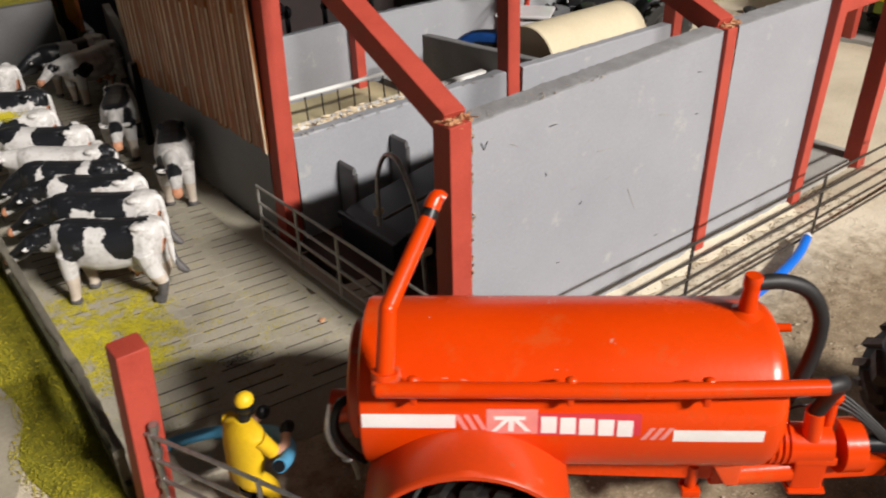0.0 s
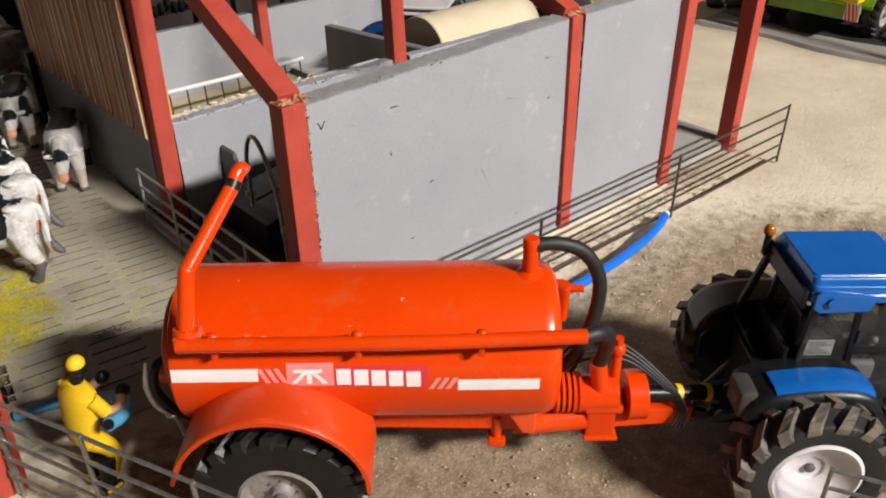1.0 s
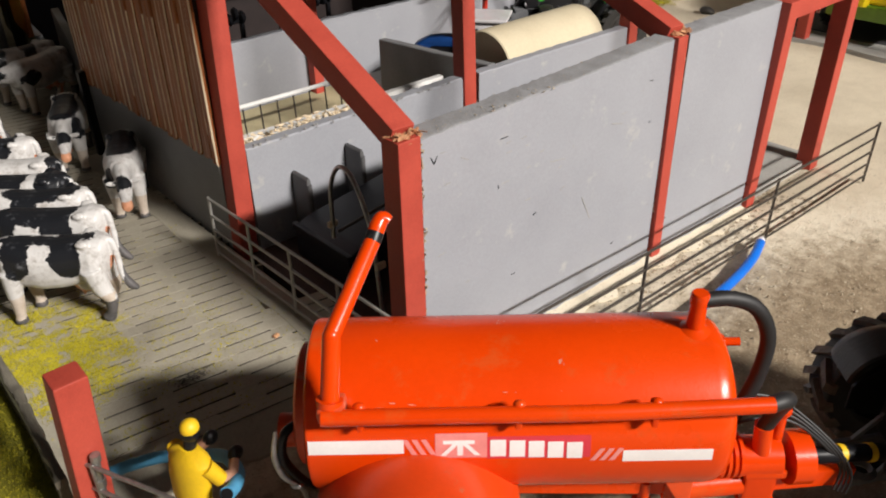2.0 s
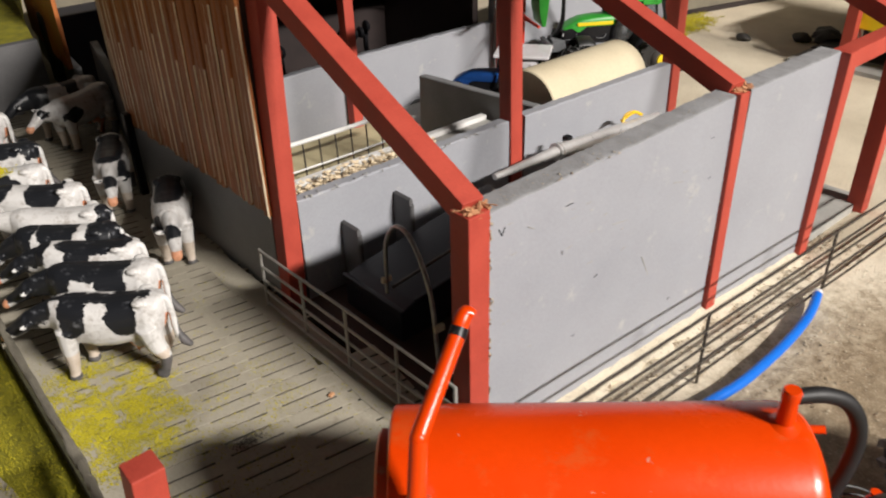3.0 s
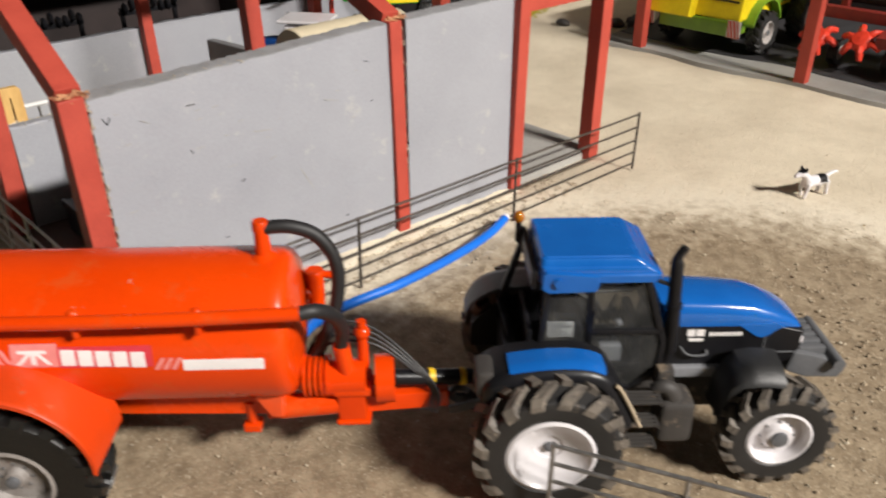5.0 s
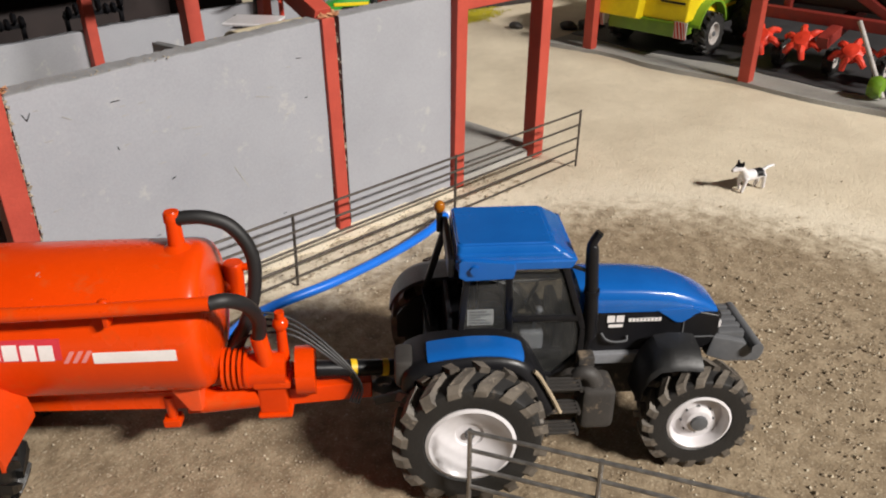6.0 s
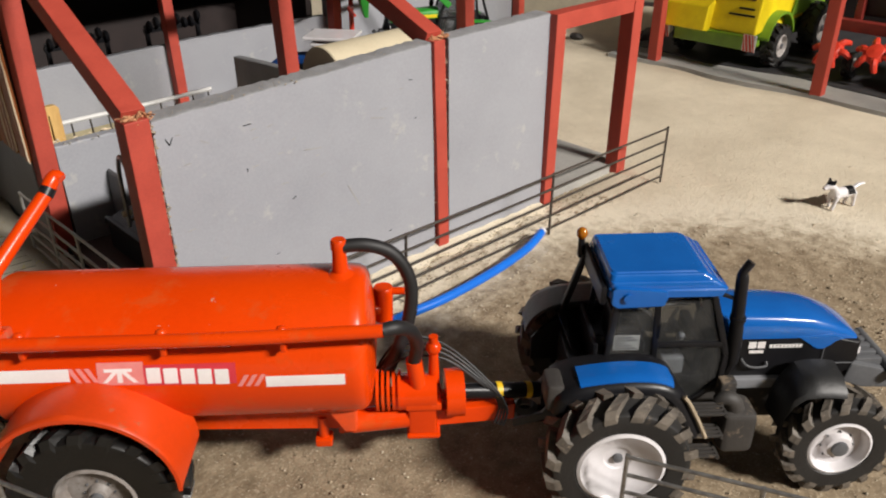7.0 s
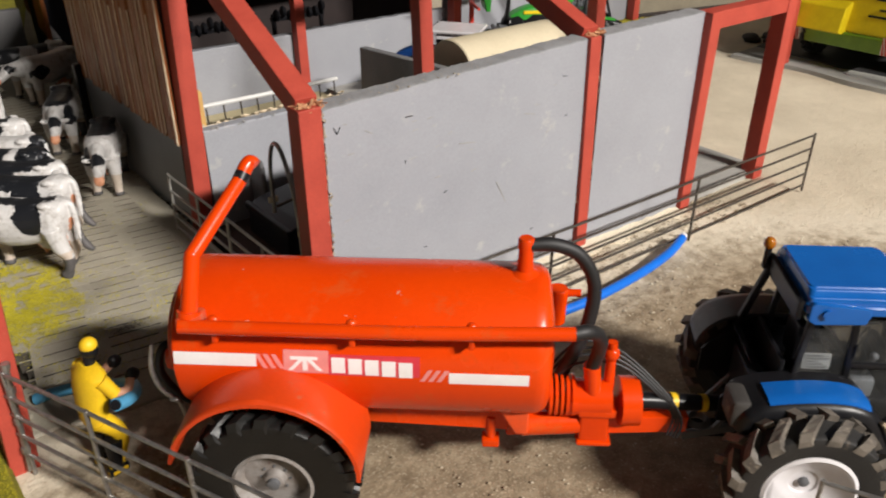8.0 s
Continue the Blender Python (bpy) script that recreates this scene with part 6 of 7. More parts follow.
def hide(patches):
    """White toy paint with brushed black patches: ellipsoids of centre and half-sizes, in the animal's own millimetres."""
    m, t, bs = nodes_of("painted_cow_hide")
    co = t.nodes.new("ShaderNodeTexCoord").outputs["Object"]
    wob = noise_node(t, 190, 5, 0.62, co)
    off = t.nodes.new("ShaderNodeVectorMath")
    off.operation = "MULTIPLY_ADD"
    t.links.new(wob.outputs["Color"], off.inputs[0])
    off.inputs[1].default_value, off.inputs[2].default_value = (0.0085, 0.0085, 0.0085), (-0.00425, -0.00425, -0.00425)
    at = t.nodes.new("ShaderNodeVectorMath")
    t.links.new(co, at.inputs[0])
    t.links.new(off.outputs[0], at.inputs[1])
    least = None
    for cx, cy, cz, rx, ry, rz in patches:
        sub = t.nodes.new("ShaderNodeVectorMath")
        sub.operation = "SUBTRACT"
        t.links.new(at.outputs[0], sub.inputs[0])
        sub.inputs[1].default_value = (cx / 1000, cy / 1000, cz / 1000)
        div = t.nodes.new("ShaderNodeVectorMath")
        div.operation = "MULTIPLY"
        t.links.new(sub.outputs[0], div.inputs[0])
        div.inputs[1].default_value = (1000 / rx, 1000 / ry, 1000 / rz)
        far = t.nodes.new("ShaderNodeVectorMath")
        far.operation = "LENGTH"
        t.links.new(div.outputs[0], far.inputs[0])
        if least is None:
            least = far.outputs["Value"]
        else:
            mn = t.nodes.new("ShaderNodeMath")
            mn.operation = "MINIMUM"
            t.links.new(least, mn.inputs[0])
            t.links.new(far.outputs["Value"], mn.inputs[1])
            least = mn.outputs[0]
    fine, worn = noise_node(t, 700, 3, 0.6, co), noise_node(t, 170, 6, 0.75, co)
    half = t.nodes.new("ShaderNodeMath")
    half.operation = "MULTIPLY"
    half.inputs[1].default_value = 0.5
    t.links.new(least, half.inputs[0])
    patch = ramp(t, half.outputs[0], [(0.492, (0, 0, 0)), (0.512, (1, 1, 1))]).outputs[0]
    white = ramp(t, worn.outputs[0], [(0.30, (0.38, 0.35, 0.32)), (0.50, (0.66, 0.645, 0.63))]).outputs[0]
    black = ramp(t, worn.outputs[0], [(0.58, (0.012, 0.013, 0.016)), (0.70, (0.16, 0.165, 0.18))]).outputs[0]
    t.links.new(mix(t, patch, black, white), bs.inputs["Base Color"])
    bs.inputs["Roughness"].default_value = 0.36
    bump(t, bs, fine.outputs[0], 0.3, 0.0003)
    return m


level, low, deep = cow_mesh(0.003, 0.0, 0.0010, "toy_cow"), cow_mesh(0.009, 0.0012, 0.0022, "toy_cow"), cow_mesh(0.014, -0.0010, -0.0015, "toy_cow")
HEAD = (44, 0, 38, 13, 12, 13)
herd = [(0.1025, 0.4140, 141, low, 0.99, "at the end of the row", [HEAD, (31, 0, 42, 8, 10, 8), (13, 4, 40, 8, 16, 12), (-12, 3, 40, 9, 16, 12), (0, 0, 50, 30, 7, 4.5)]),
        (0.1130, 0.4465, 141, low, 1.0, "feeding at the barrier", [HEAD, (24, 0, 42, 15, 16, 14), (2, 0, 50, 22, 13, 11), (-9, 4, 40, 9, 16, 13)]),
        (0.1165, 0.4785, 141, low, 0.98, "feeding at the timber barrier", [HEAD, (28, 0, 44, 10, 12, 10), (-6, 0, 51, 24, 11, 10), (2, 8, 41, 8, 8, 7)]),
        (0.1135, 0.5065, 142, deep, 1.0, "feeding at the timber barrier", [HEAD, (26, 0, 42, 13, 16, 16), (2, 0, 46, 12, 16, 14), (-25, 0, 46, 10, 14, 12)]),
        (0.1190, 0.5360, 142, level, 0.98, "with a white back, feeding", [(46, 0, 40, 9, 9, 9), (-31, 0, 46, 5, 8, 9)]),
        (0.1180, 0.5800, 141, low, 1.0, "feeding at the barrier", [(40, 0, 46, 8, 9, 6), (20, 2, 47, 8, 12, 8), (-10, 2, 45, 13, 16, 11)]),
        (0.1080, 0.6300, 150, deep, 0.98, "with fodder on its back", [(-6, 8, 36, 13, 10, 10), (36, 0, 40, 7, 8, 7), (20, 0, 50, 10, 9, 7)]),
        (0.1170, 0.6750, 143, low, 1.03, "nearly all black", [HEAD, (22, 0, 46, 18, 16, 13), (-8, 0, 48, 20, 16, 11), (-27, 0, 45, 8, 10, 12)]),
        (0.1200, 0.7650, 140, level, 1.0, "with one broad black band", [(6, 0, 44, 8, 18, 20), (44, 0, 42, 7, 9, 8)]),
        (0.2060, 0.7960, -178, low, 0.98, "black in front", [HEAD, (24, 0, 40, 16, 16, 18), (-10, 0, 44, 7, 16, 16)]),
        (0.2100, 0.7560, -156, level, 0.98, "with a black shoulder", [(41, 4, 43, 4, 4, 4), (41, -4, 43, 4, 4, 4), (15, 2, 34, 10, 16, 8), (38, 7, 46, 4, 4, 4)]),
        (0.1840, 0.6150, -114, low, 0.96, "walking down the slats", [(2, 0, 50, 28, 13, 10), (43, 0, 38, 5, 7, 5), (20, 8, 36, 7, 7, 9)]),
        (0.1845, 0.5120, -114, low, 0.94, "beside the dark wall", [(-6, 0, 50, 24, 13, 10), (42, 0, 38, 5, 6, 6), (24, -8, 34, 5, 6, 8)])]
for x, y, a, me, k, what, patches in herd:
    me = me.copy()
    for m in (hide(patches), M_PINKSKIN, M_LEG, M_HOOF):
        me.materials.append(m)
    ob = new("toy_cow", me)
    ob.matrix_basis = pose(x, y, ZS + 0.0002, 0, 0, a) @ Matrix.Diagonal((k * 1.03, k * 1.08, k * 1.02, 1))
    tagged(ob, "black and white painted toy cow " + what, "toy cow", "herd of toy cows")
spots = [(0.1080 + 0.010 * rng.gauss(0, 0.45), 0.6240 + 0.010 * rng.gauss(0, 0.5), ZS + 0.0478) for _ in range(420)]
grains("back_fodder", spots, [rng.uniform(0.0003, 0.0008) for _ in spots], M_FODDER, "yellow-green fodder crumbs lying on a cow's back", "fodder", flat=0.9)


def toy_dog():
    bm = bmesh.new()
    loft(bm, [oval(-0.0085, 0.0014, 0.0016, 0.0098), oval(-0.0065, 0.0028, 0.0030, 0.0092), oval(0.0, 0.0027, 0.0031, 0.0090), oval(0.0055, 0.0029, 0.0035, 0.0092), oval(0.0080, 0.0016, 0.0022, 0.0108)])
    tube(bm, [(0.0055, 0, 0.0105), (0.0090, 0, 0.0138), (0.0110, 0, 0.0150)], [0.0024, 0.0020, 0.0022], 10, 3)
    loft(bm, [oval(0.0092, 0.0018, 0.0020, 0.0152), oval(0.0115, 0.0022, 0.0023, 0.0150), oval(0.0140, 0.0013, 0.0014, 0.0141), oval(0.0160, 0.0009, 0.0009, 0.0136)])
    for s in (-1, 1):
        tube(bm, [(0.0060, s * 0.0017, 0.0085), (0.0068, s * 0.0018, 0.0045), (0.0070 + s * 0.0012, s * 0.0018, 0.0005)], [0.0016, 0.0010, 0.0009], 8, 3)
        tube(bm, [(-0.0065, s * 0.0018, 0.0090), (-0.0078, s * 0.0019, 0.0050), (-0.0070 - s * 0.0012, s * 0.0019, 0.0005)], [0.0020, 0.0011, 0.0009], 8, 3)
        ball(bm, (0.0102, s * 0.0016, 0.0172), 0.0011, (0.7, 0.7, 1.4), 8)
    tube(bm, [(-0.0080, 0, 0.0105), (-0.0115, 0, 0.0120), (-0.0155, 0.0008, 0.0128)], [0.0010, 0.0010, 0.0007], 8, 3)
    me = remeshed(bm, 0.00042, 2, "toy_dog")
    me.materials.append(M_RIM)
    me.materials.append(M_BLACK)
    for p in me.polygons:
        c = p.center
        if c.x < -0.001 and c.x > -0.0065 and c.z > 0.0085 or c.x > 0.0088 and c.z > 0.0158:
            p.material_index = 1
    ob = new("toy_dog", me)
    ob.matrix_basis = pose(0.6460, 0.0610, Z0, 0, 0, 158) @ Matrix.Diagonal((1.25, 1.55, 1.35, 1))
    tagged(ob, "small white toy sheepdog with black patches standing on the sand", "toy dog")


toy_dog()


def toy_worker():
    """A plain plastic figure in yellow, bending to a hose."""
    bm = bmesh.new()
    for s in (-1, 1):
        tube(bm, [(0.0, s * 0.0036, 0.0250), (0.0035 + 0.003 * (s < 0), s * 0.0046, 0.0150), (0.0015, s * 0.0050, 0.0030)], [0.0043, 0.0032, 0.0024], 12, 4, 0)
        box(bm, (-0.0022, s * 0.0050 - 0.0020, 0.0), (0.0062, s * 0.0050 + 0.0020, 0.0036), 0.0010, None, 2)
        rod(bm, (0.0018, s * 0.0050, 0.0030), (0.0030, s * 0.0047, 0.0150), 0.0028, 0.0037, 12, 2)
    loft(bm, [[(x + 0.0, y * 1.0, z) for x, y, z in ring] for ring in (
        [(0.0042 * math.cos(a), 0.0070 * math.sin(a), 0.0235) for a in (2 * math.pi * k / 16 for k in range(16))],
        [(0.0005 + 0.0052 * math.cos(a), 0.0082 * math.sin(a), 0.0290) for a in (2 * math.pi * k / 16 for k in range(16))],
        [(0.0014 + 0.0055 * math.cos(a), 0.0090 * math.sin(a), 0.0370) for a in (2 * math.pi * k / 16 for k in range(16))],
        [(0.0026 + 0.0050 * math.cos(a), 0.0094 * math.sin(a), 0.0430) for a in (2 * math.pi * k / 16 for k in range(16))],
        [(0.0034 + 0.0026 * math.cos(a), 0.0045 * math.sin(a), 0.0462) for a in (2 * math.pi * k / 16 for k in range(16))])], True, 0)
    rod(bm, (0.0036, 0, 0.0455), (0.0042, 0, 0.0490), 0.0022, seg=12, mat=2)
    ball(bm, (0.0050, 0, 0.0512), 0.0034, (1, 0.92, 1.05), 14, 2)
    ball(bm, (0.0050, 0, 0.0530), 0.0034, (1, 0.95, 0.85), 14, 0)
    for s in (-1, 1):
        tube(bm, [(0.0028, s * 0.0078, 0.0425), (0.0060, s * 0.0100, 0.0360)], [0.0029, 0.0026], 12, 3, 0)
        tube(bm, [(0.0060, s * 0.0100, 0.0362), (0.0110, s * 0.0095, 0.0345), (0.0145, s * 0.0070, 0.0370)], [0.0021, 0.0018, 0.0017], 10, 4, 1)
        ball(bm, (0.0158, s * 0.0065, 0.0378), 0.0026, (1.2, 0.9, 1), 10, 2)
    for f in bm.faces:
        f.smooth = True
    ob = part("toy_worker", bm, (M_YELLOW, M_SKIN, M_BLACK))
    ob.matrix_basis = pose(0.0833, 0.2168, Z0 + 0.0003, 0, 0, 12) @ Matrix.Diagonal((1.08, 1.08, 1.20, 1))
    tagged(ob, "yellow plastic toy worker figure with a helmet holding a pale hose", "toy figure")


toy_worker()
bm = bmesh.new()
tube(bm, [(0.0700, 0.2790, 0.0080), (0.0790, 0.2740, 0.0110), (0.0900, 0.2660, 0.0140), (0.1000, 0.2500, 0.0200), (0.1040, 0.2320, 0.0300), (0.1010, 0.2140, 0.0380), (0.0950, 0.2040, 0.0430), (0.0895, 0.1985, 0.0470)], 0.0027, 16, 8)
ph = tagged(part("pale_hose", bm, M_PALEHOSE), "pale blue plastic hose bent round the toy worker", "hose")
bm = bmesh.new()
rod(bm, (0.0896, 0.1986, 0.0469), (0.0892, 0.1981, 0.0473), 0.0022, seg=14)
part("bore", bm, M_BLACK, ph, "dark open bore")

# ---------------------------------------------------------------- things in the pen
def pen_things():
    bm = bmesh.new()
    tube(bm, [(0.2180, 0.2720, 0.0040), (0.2175, 0.2740, 0.0400), (0.2190, 0.2800, 0.0700), (0.2220, 0.2960, 0.0905), (0.2260, 0.3140, 0.0900), (0.2300, 0.3290, 0.0720), (0.2310, 0.3320, 0.0500), (0.2310, 0.3325, 0.0380)], 0.0013, 10, 8)
    hp = tagged(part("hoop", bm, M_STEEL), "bent brown-grey wire hoop standing on the dark pen floor", "hoop")
    for p in ((0.2310, 0.3325, 0.0470), (0.2180, 0.2725, 0.0520)):
        bm = bmesh.new()
        box(bm, (-0.0030, -0.0012, -0.0018), (0.0030, 0.0012, 0.0018), 0.0004, Matrix.Translation(p))
        part("clip", bm, M_CREAM, hp, "small pale clip")
    bm = bmesh.new()
    prism(bm, [(0.2350, 0.0036), (0.3500, 0.0036), (0.3500, 0.0400), (0.3440, 0.0420), (0.2450, 0.0280), (0.2350, 0.0240)], 0.3260, 0.3820, 0.0012)
    tr = tagged(part("navy_trough", bm, M_NAVY), "dark navy sloping trough in the pen shade", "trough")
    bm = bmesh.new()
    box(bm, (0.2340, 0.3245, 0.0215), (0.2375, 0.3835, 0.0262), 0.0008)
    part("front_lip", bm, M_NAVY, tr)
    bm = bmesh.new()
    beam(bm, (0.2450, 0.3250, 0.0290), (0.3440, 0.3250, 0.0430), 0.0030, 0.0030, 0.0006)
    part("side_lip", bm, M_NAVY, tr)
    bm = bmesh.new()
    rod(bm, (0.2300, 0.3260, 0.0450), (0.3400, 0.3240, 0.0620), 0.0010, seg=8)
    rod(bm, (0.3400, 0.3240, 0.0620), (0.3400, 0.3240, 0.0300), 0.0010, seg=8)
    tagged(part("trough_bar", bm, M_STEEL_DARK), "thin dark bar leaning over the trough", "bar")
    for x, z in ((0.2500, 0.0400), (0.2920, 0.0460)):
        bm = bmesh.new()
        prism(bm, [(-0.0016, -0.0365), (0.0018, -0.0365), (0.0018, 0.0085), (0.0004, 0.0110), (-0.0012, 0.0090)], -0.0170, -0.0004, 0.0006)
        rod(bm, (0.0002, -0.0172, -0.036), (0.0002, -0.0172, 0.006), 0.0017, seg=8)
        ob = part("cubicle_stub", bm, M_SLATE)
        ob.matrix_basis = pose(x, 0.4015, z)
        tagged(ob, "dark grey upright stub standing against the inner wall", "stub", "stubs on the inner wall")
    tip, mid, end = Vector((0.3550, 0.3720, 0.0550)), Vector((0.4190, 0.3730, 0.0535)), Vector((0.5440, 0.3740, 0.0435))
    bm = bmesh.new()
    rod(bm, tip, mid, 0.0022, 0.0044, 18)
    pp = tagged(part("silver_pipe", bm, M_CHROME), "silver tapered pipe with a collar lying along the pen", "pipe")
    bm = bmesh.new()
    rod(bm, mid, end, 0.0058, 0.0060, 20)
    part("wide_end", bm, M_CHROME, pp)
    for k in (-0.010, 0.012):
        bm = bmesh.new()
        rod(bm, mid + (end - mid) * k, mid + (end - mid) * (k + 0.016), 0.0066, seg=20)
        part("collar", bm, M_CHROME, pp)
    for k in (0.0, 0.85):
        bm = bmesh.new()
        c = mid.lerp(end, k)
        rod(bm, (c.x, c.y, 0.0036), (c.x, c.y, c.z - 0.004), 0.0016, seg=8)
        part("leg", bm, M_STEEL_DARK, pp)
    bm = bmesh.new()
    c = mid.lerp(end, 0.12)
    box(bm, (c.x - 0.003, c.y, c.z + 0.0040), (c.x + 0.003, c.y + 0.006, c.z + 0.0085), 0.0012)
    part("bracket", bm, M_BLACK, pp)
    bm = bmesh.new()
    c = mid.lerp(end, 0.76)
    tube(bm, [c + Vector(q) for q in ((-0.012, 0.004, 0.003), (-0.006, 0.006, 0.009), (0.002, 0.004, 0.0105), (0.010, 0.002, 0.0065))], 0.0013, 8, 5)
    tube(bm, [c + Vector(q) for q in ((-0.010, 0.007, 0.005), (-0.003, 0.003, 0.0105), (0.006, 0.005, 0.0085))], 0.0012, 8, 5)
    part("yellow_cord", bm, M_YELLOW, pp, "twist of yellow cord")


pen_things()

bm = bmesh.new()
lathe(bm, [(0.0004, 0.0), (0.0292, 0.0), (0.0300, 0.0010), (0.0300, 0.1180), (0.0292, 0.1190), (0.0004, 0.1190)], 64, "X", Matrix.Translation((0.4620, 0.4425, 0.0575)))
roll = tagged(part("cream_drum", bm, M_CREAM), "large cream cylinder lying behind the grey inner wall", "drum")
for x in (0.470, 0.550):
    bm = bmesh.new()
    box(bm, (x + 0.008, 0.424, 0.0042), (x + 0.020, 0.462, 0.0290), 0.0010)
    part("chock", bm, M_PANEL_DARK, roll)

st = tractor(pose(0.5110, 0.5220, 0.0042, 0, 0, 126) @ Matrix.Diagonal((0.70, 0.78, 0.72, 1)), "dark blue toy tractor with a white cab roof behind the partition", M_DEEPBLUE, M_RIM_DULL, M_RIM, False)
bm = bmesh.new()
box(bm, (-0.0640, -0.0245, 0.0985), (0.0060, 0.0245, 0.1030), 0.0016)
part("roof_cap", bm, M_RIM, st, "white roof cap")
gt = tractor(pose(0.7030, 0.5460, Z0, 0, 0, 148) @ Matrix.Scale(0.92, 4), "green toy tractor with small yellow wheel hubs and a front loader", M_GREEN, M_DUST, M_GREEN, False, M_YELLOW_MACHINE)
for s in (-1, 1):
    bm = bmesh.new()
    beam(bm, (-0.010, s * 0.021, 0.080), (0.040, s * 0.021, 0.128), 0.004, 0.007, 0.0008)
    beam(bm, (0.040, s * 0.021, 0.128), (0.094, s * 0.012 + 0.022, 0.112), 0.004, 0.006, 0.0008)
    part("loader_arm", bm, M_GREEN, gt)
    bm = bmesh.new()
    box(bm, (0.004, s * 0.0134 - 0.0006, 0.0655), (0.046, s * 0.0134 + 0.0006, 0.0695), 0.0004)
    part("bonnet_stripe", bm, M_YELLOW_MACHINE, gt, "yellow bonnet stripe")
bm = bmesh.new()
prism(bm, [(0.088, 0.116), (0.102, 0.116), (0.100, 0.092), (0.097, 0.076), (0.092, 0.076), (0.091, 0.092)], 0.008, 0.044, 0.001)
part("loader_head", bm, M_GREEN, gt)
bm = bmesh.new()
tube(bm, [(0.067, 0.0215, 0.112), (0.067, 0.0215, 0.078), (0.067, 0.006, 0.060), (0.067, -0.0107, 0.048), (0.064, -0.0160, 0.056)], [0.0018, 0.0026, 0.0030, 0.0034, 0.0026], 8, 4)
part("hook", bm, M_BLACK, gt)


def dark_shed():
    S = thing("store_shed", pose(0.40, 0.70, 0), "dark brown store shed behind the cattle shed", "shed")
    inv = Matrix.Translation((-0.40, -0.70, 0))
    # the roof is out of view, added to keep the store dark
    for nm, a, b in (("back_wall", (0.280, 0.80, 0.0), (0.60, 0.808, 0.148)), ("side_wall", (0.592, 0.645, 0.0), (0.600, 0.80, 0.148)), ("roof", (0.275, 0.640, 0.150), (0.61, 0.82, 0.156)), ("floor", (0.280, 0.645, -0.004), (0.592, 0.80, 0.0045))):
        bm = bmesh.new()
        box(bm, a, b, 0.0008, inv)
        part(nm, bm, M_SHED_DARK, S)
    for p, q in (((0.44, 0.775, 0.140), (0.60, 0.70, 0.104)), ((0.545, 0.70, 0.150), (0.545, 0.70, 0.10)), ((0.44, 0.775, 0.139), (0.44, 0.775, 0.150))):
        bm = bmesh.new()
        beam(bm, p, q, 0.002, 0.002, 0.0003, 0)
        bmesh.ops.transform(bm, matrix=inv, verts=bm.verts[:])
        part("brace", bm, M_GREYMETAL, S)


dark_shed()


def dark_implement(x, y, n, label):
    T = thing("roller_harrow", pose(x, y, 0.0045) @ Matrix.Scale(0.78, 4), label, "farm implement", "dark implements in the store")
    bm = bmesh.new()
    beam(bm, (-0.04, 0, 0.085), (0.04, 0, 0.085), 0.005, 0.006, 0.0006)
    for s in (-1, 1):
        beam(bm, (s * 0.036, 0, 0.0), (s * 0.036, 0, 0.092), 0.005, 0.005, 0.0006)
    part("frame", bm, M_BLACK, T)
    for k in range(n):
        a = -0.034 + 0.068 * k / (n - 1)
        bm = bmesh.new()
        lathe(bm, [(0.0003, -0.0022), (0.006, -0.0022), (0.0075, 0), (0.006, 0.0022), (0.0003, 0.0022)], 16, "X", Matrix.Translation((a, -0.006, 0.0915 + 0.004 * math.sin(k * 2))))
        part("disc", bm, M_BLACK, T)


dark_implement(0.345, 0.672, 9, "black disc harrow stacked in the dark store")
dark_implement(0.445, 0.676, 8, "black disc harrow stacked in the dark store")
bm = bmesh.new()
tube(bm, [(0.520, 0.640, 0.144), (0.530, 0.632, 0.118), (0.545, 0.628, 0.105), (0.560, 0.630, 0.118), (0.552, 0.638, 0.144)], 0.0006, 6, 6)
wire = tagged(part("wire_loop", bm, M_STEEL_BRIGHT), "thin pale wire loop hanging from the store roof", "wire")
bm = bmesh.new()
rod(bm, (0.520, 0.640, 0.143), (0.520, 0.642, 0.151), 0.0006, seg=6)
rod(bm, (0.552, 0.638, 0.143), (0.552, 0.642, 0.151), 0.0006, seg=6)
part("hanger", bm, M_STEEL_BRIGHT, wire)
bm = bmesh.new()
rod(bm, (0.6180, 0.5980, Z0), (0.6180, 0.5960, 0.125), 0.0028, seg=8)
rack = tagged(part("red_rack", bm, M_IMPRED), "red forked metal rack standing before the back wall", "rack")
for z, dx, dy in ((0.083, -0.044, -0.062), (0.099, -0.060, -0.030)):
    bm = bmesh.new()
    tube(bm, [(0.6180, 0.5965, z - 0.006), (0.6180 + dx * 0.45, 0.5965 + dy * 0.35, z - 0.003), (0.6180 + dx, 0.5965 + dy, z)], [0.0024, 0.0022, 0.0014], 8, 4)
    part("prong", bm, M_IMPRED, rack)


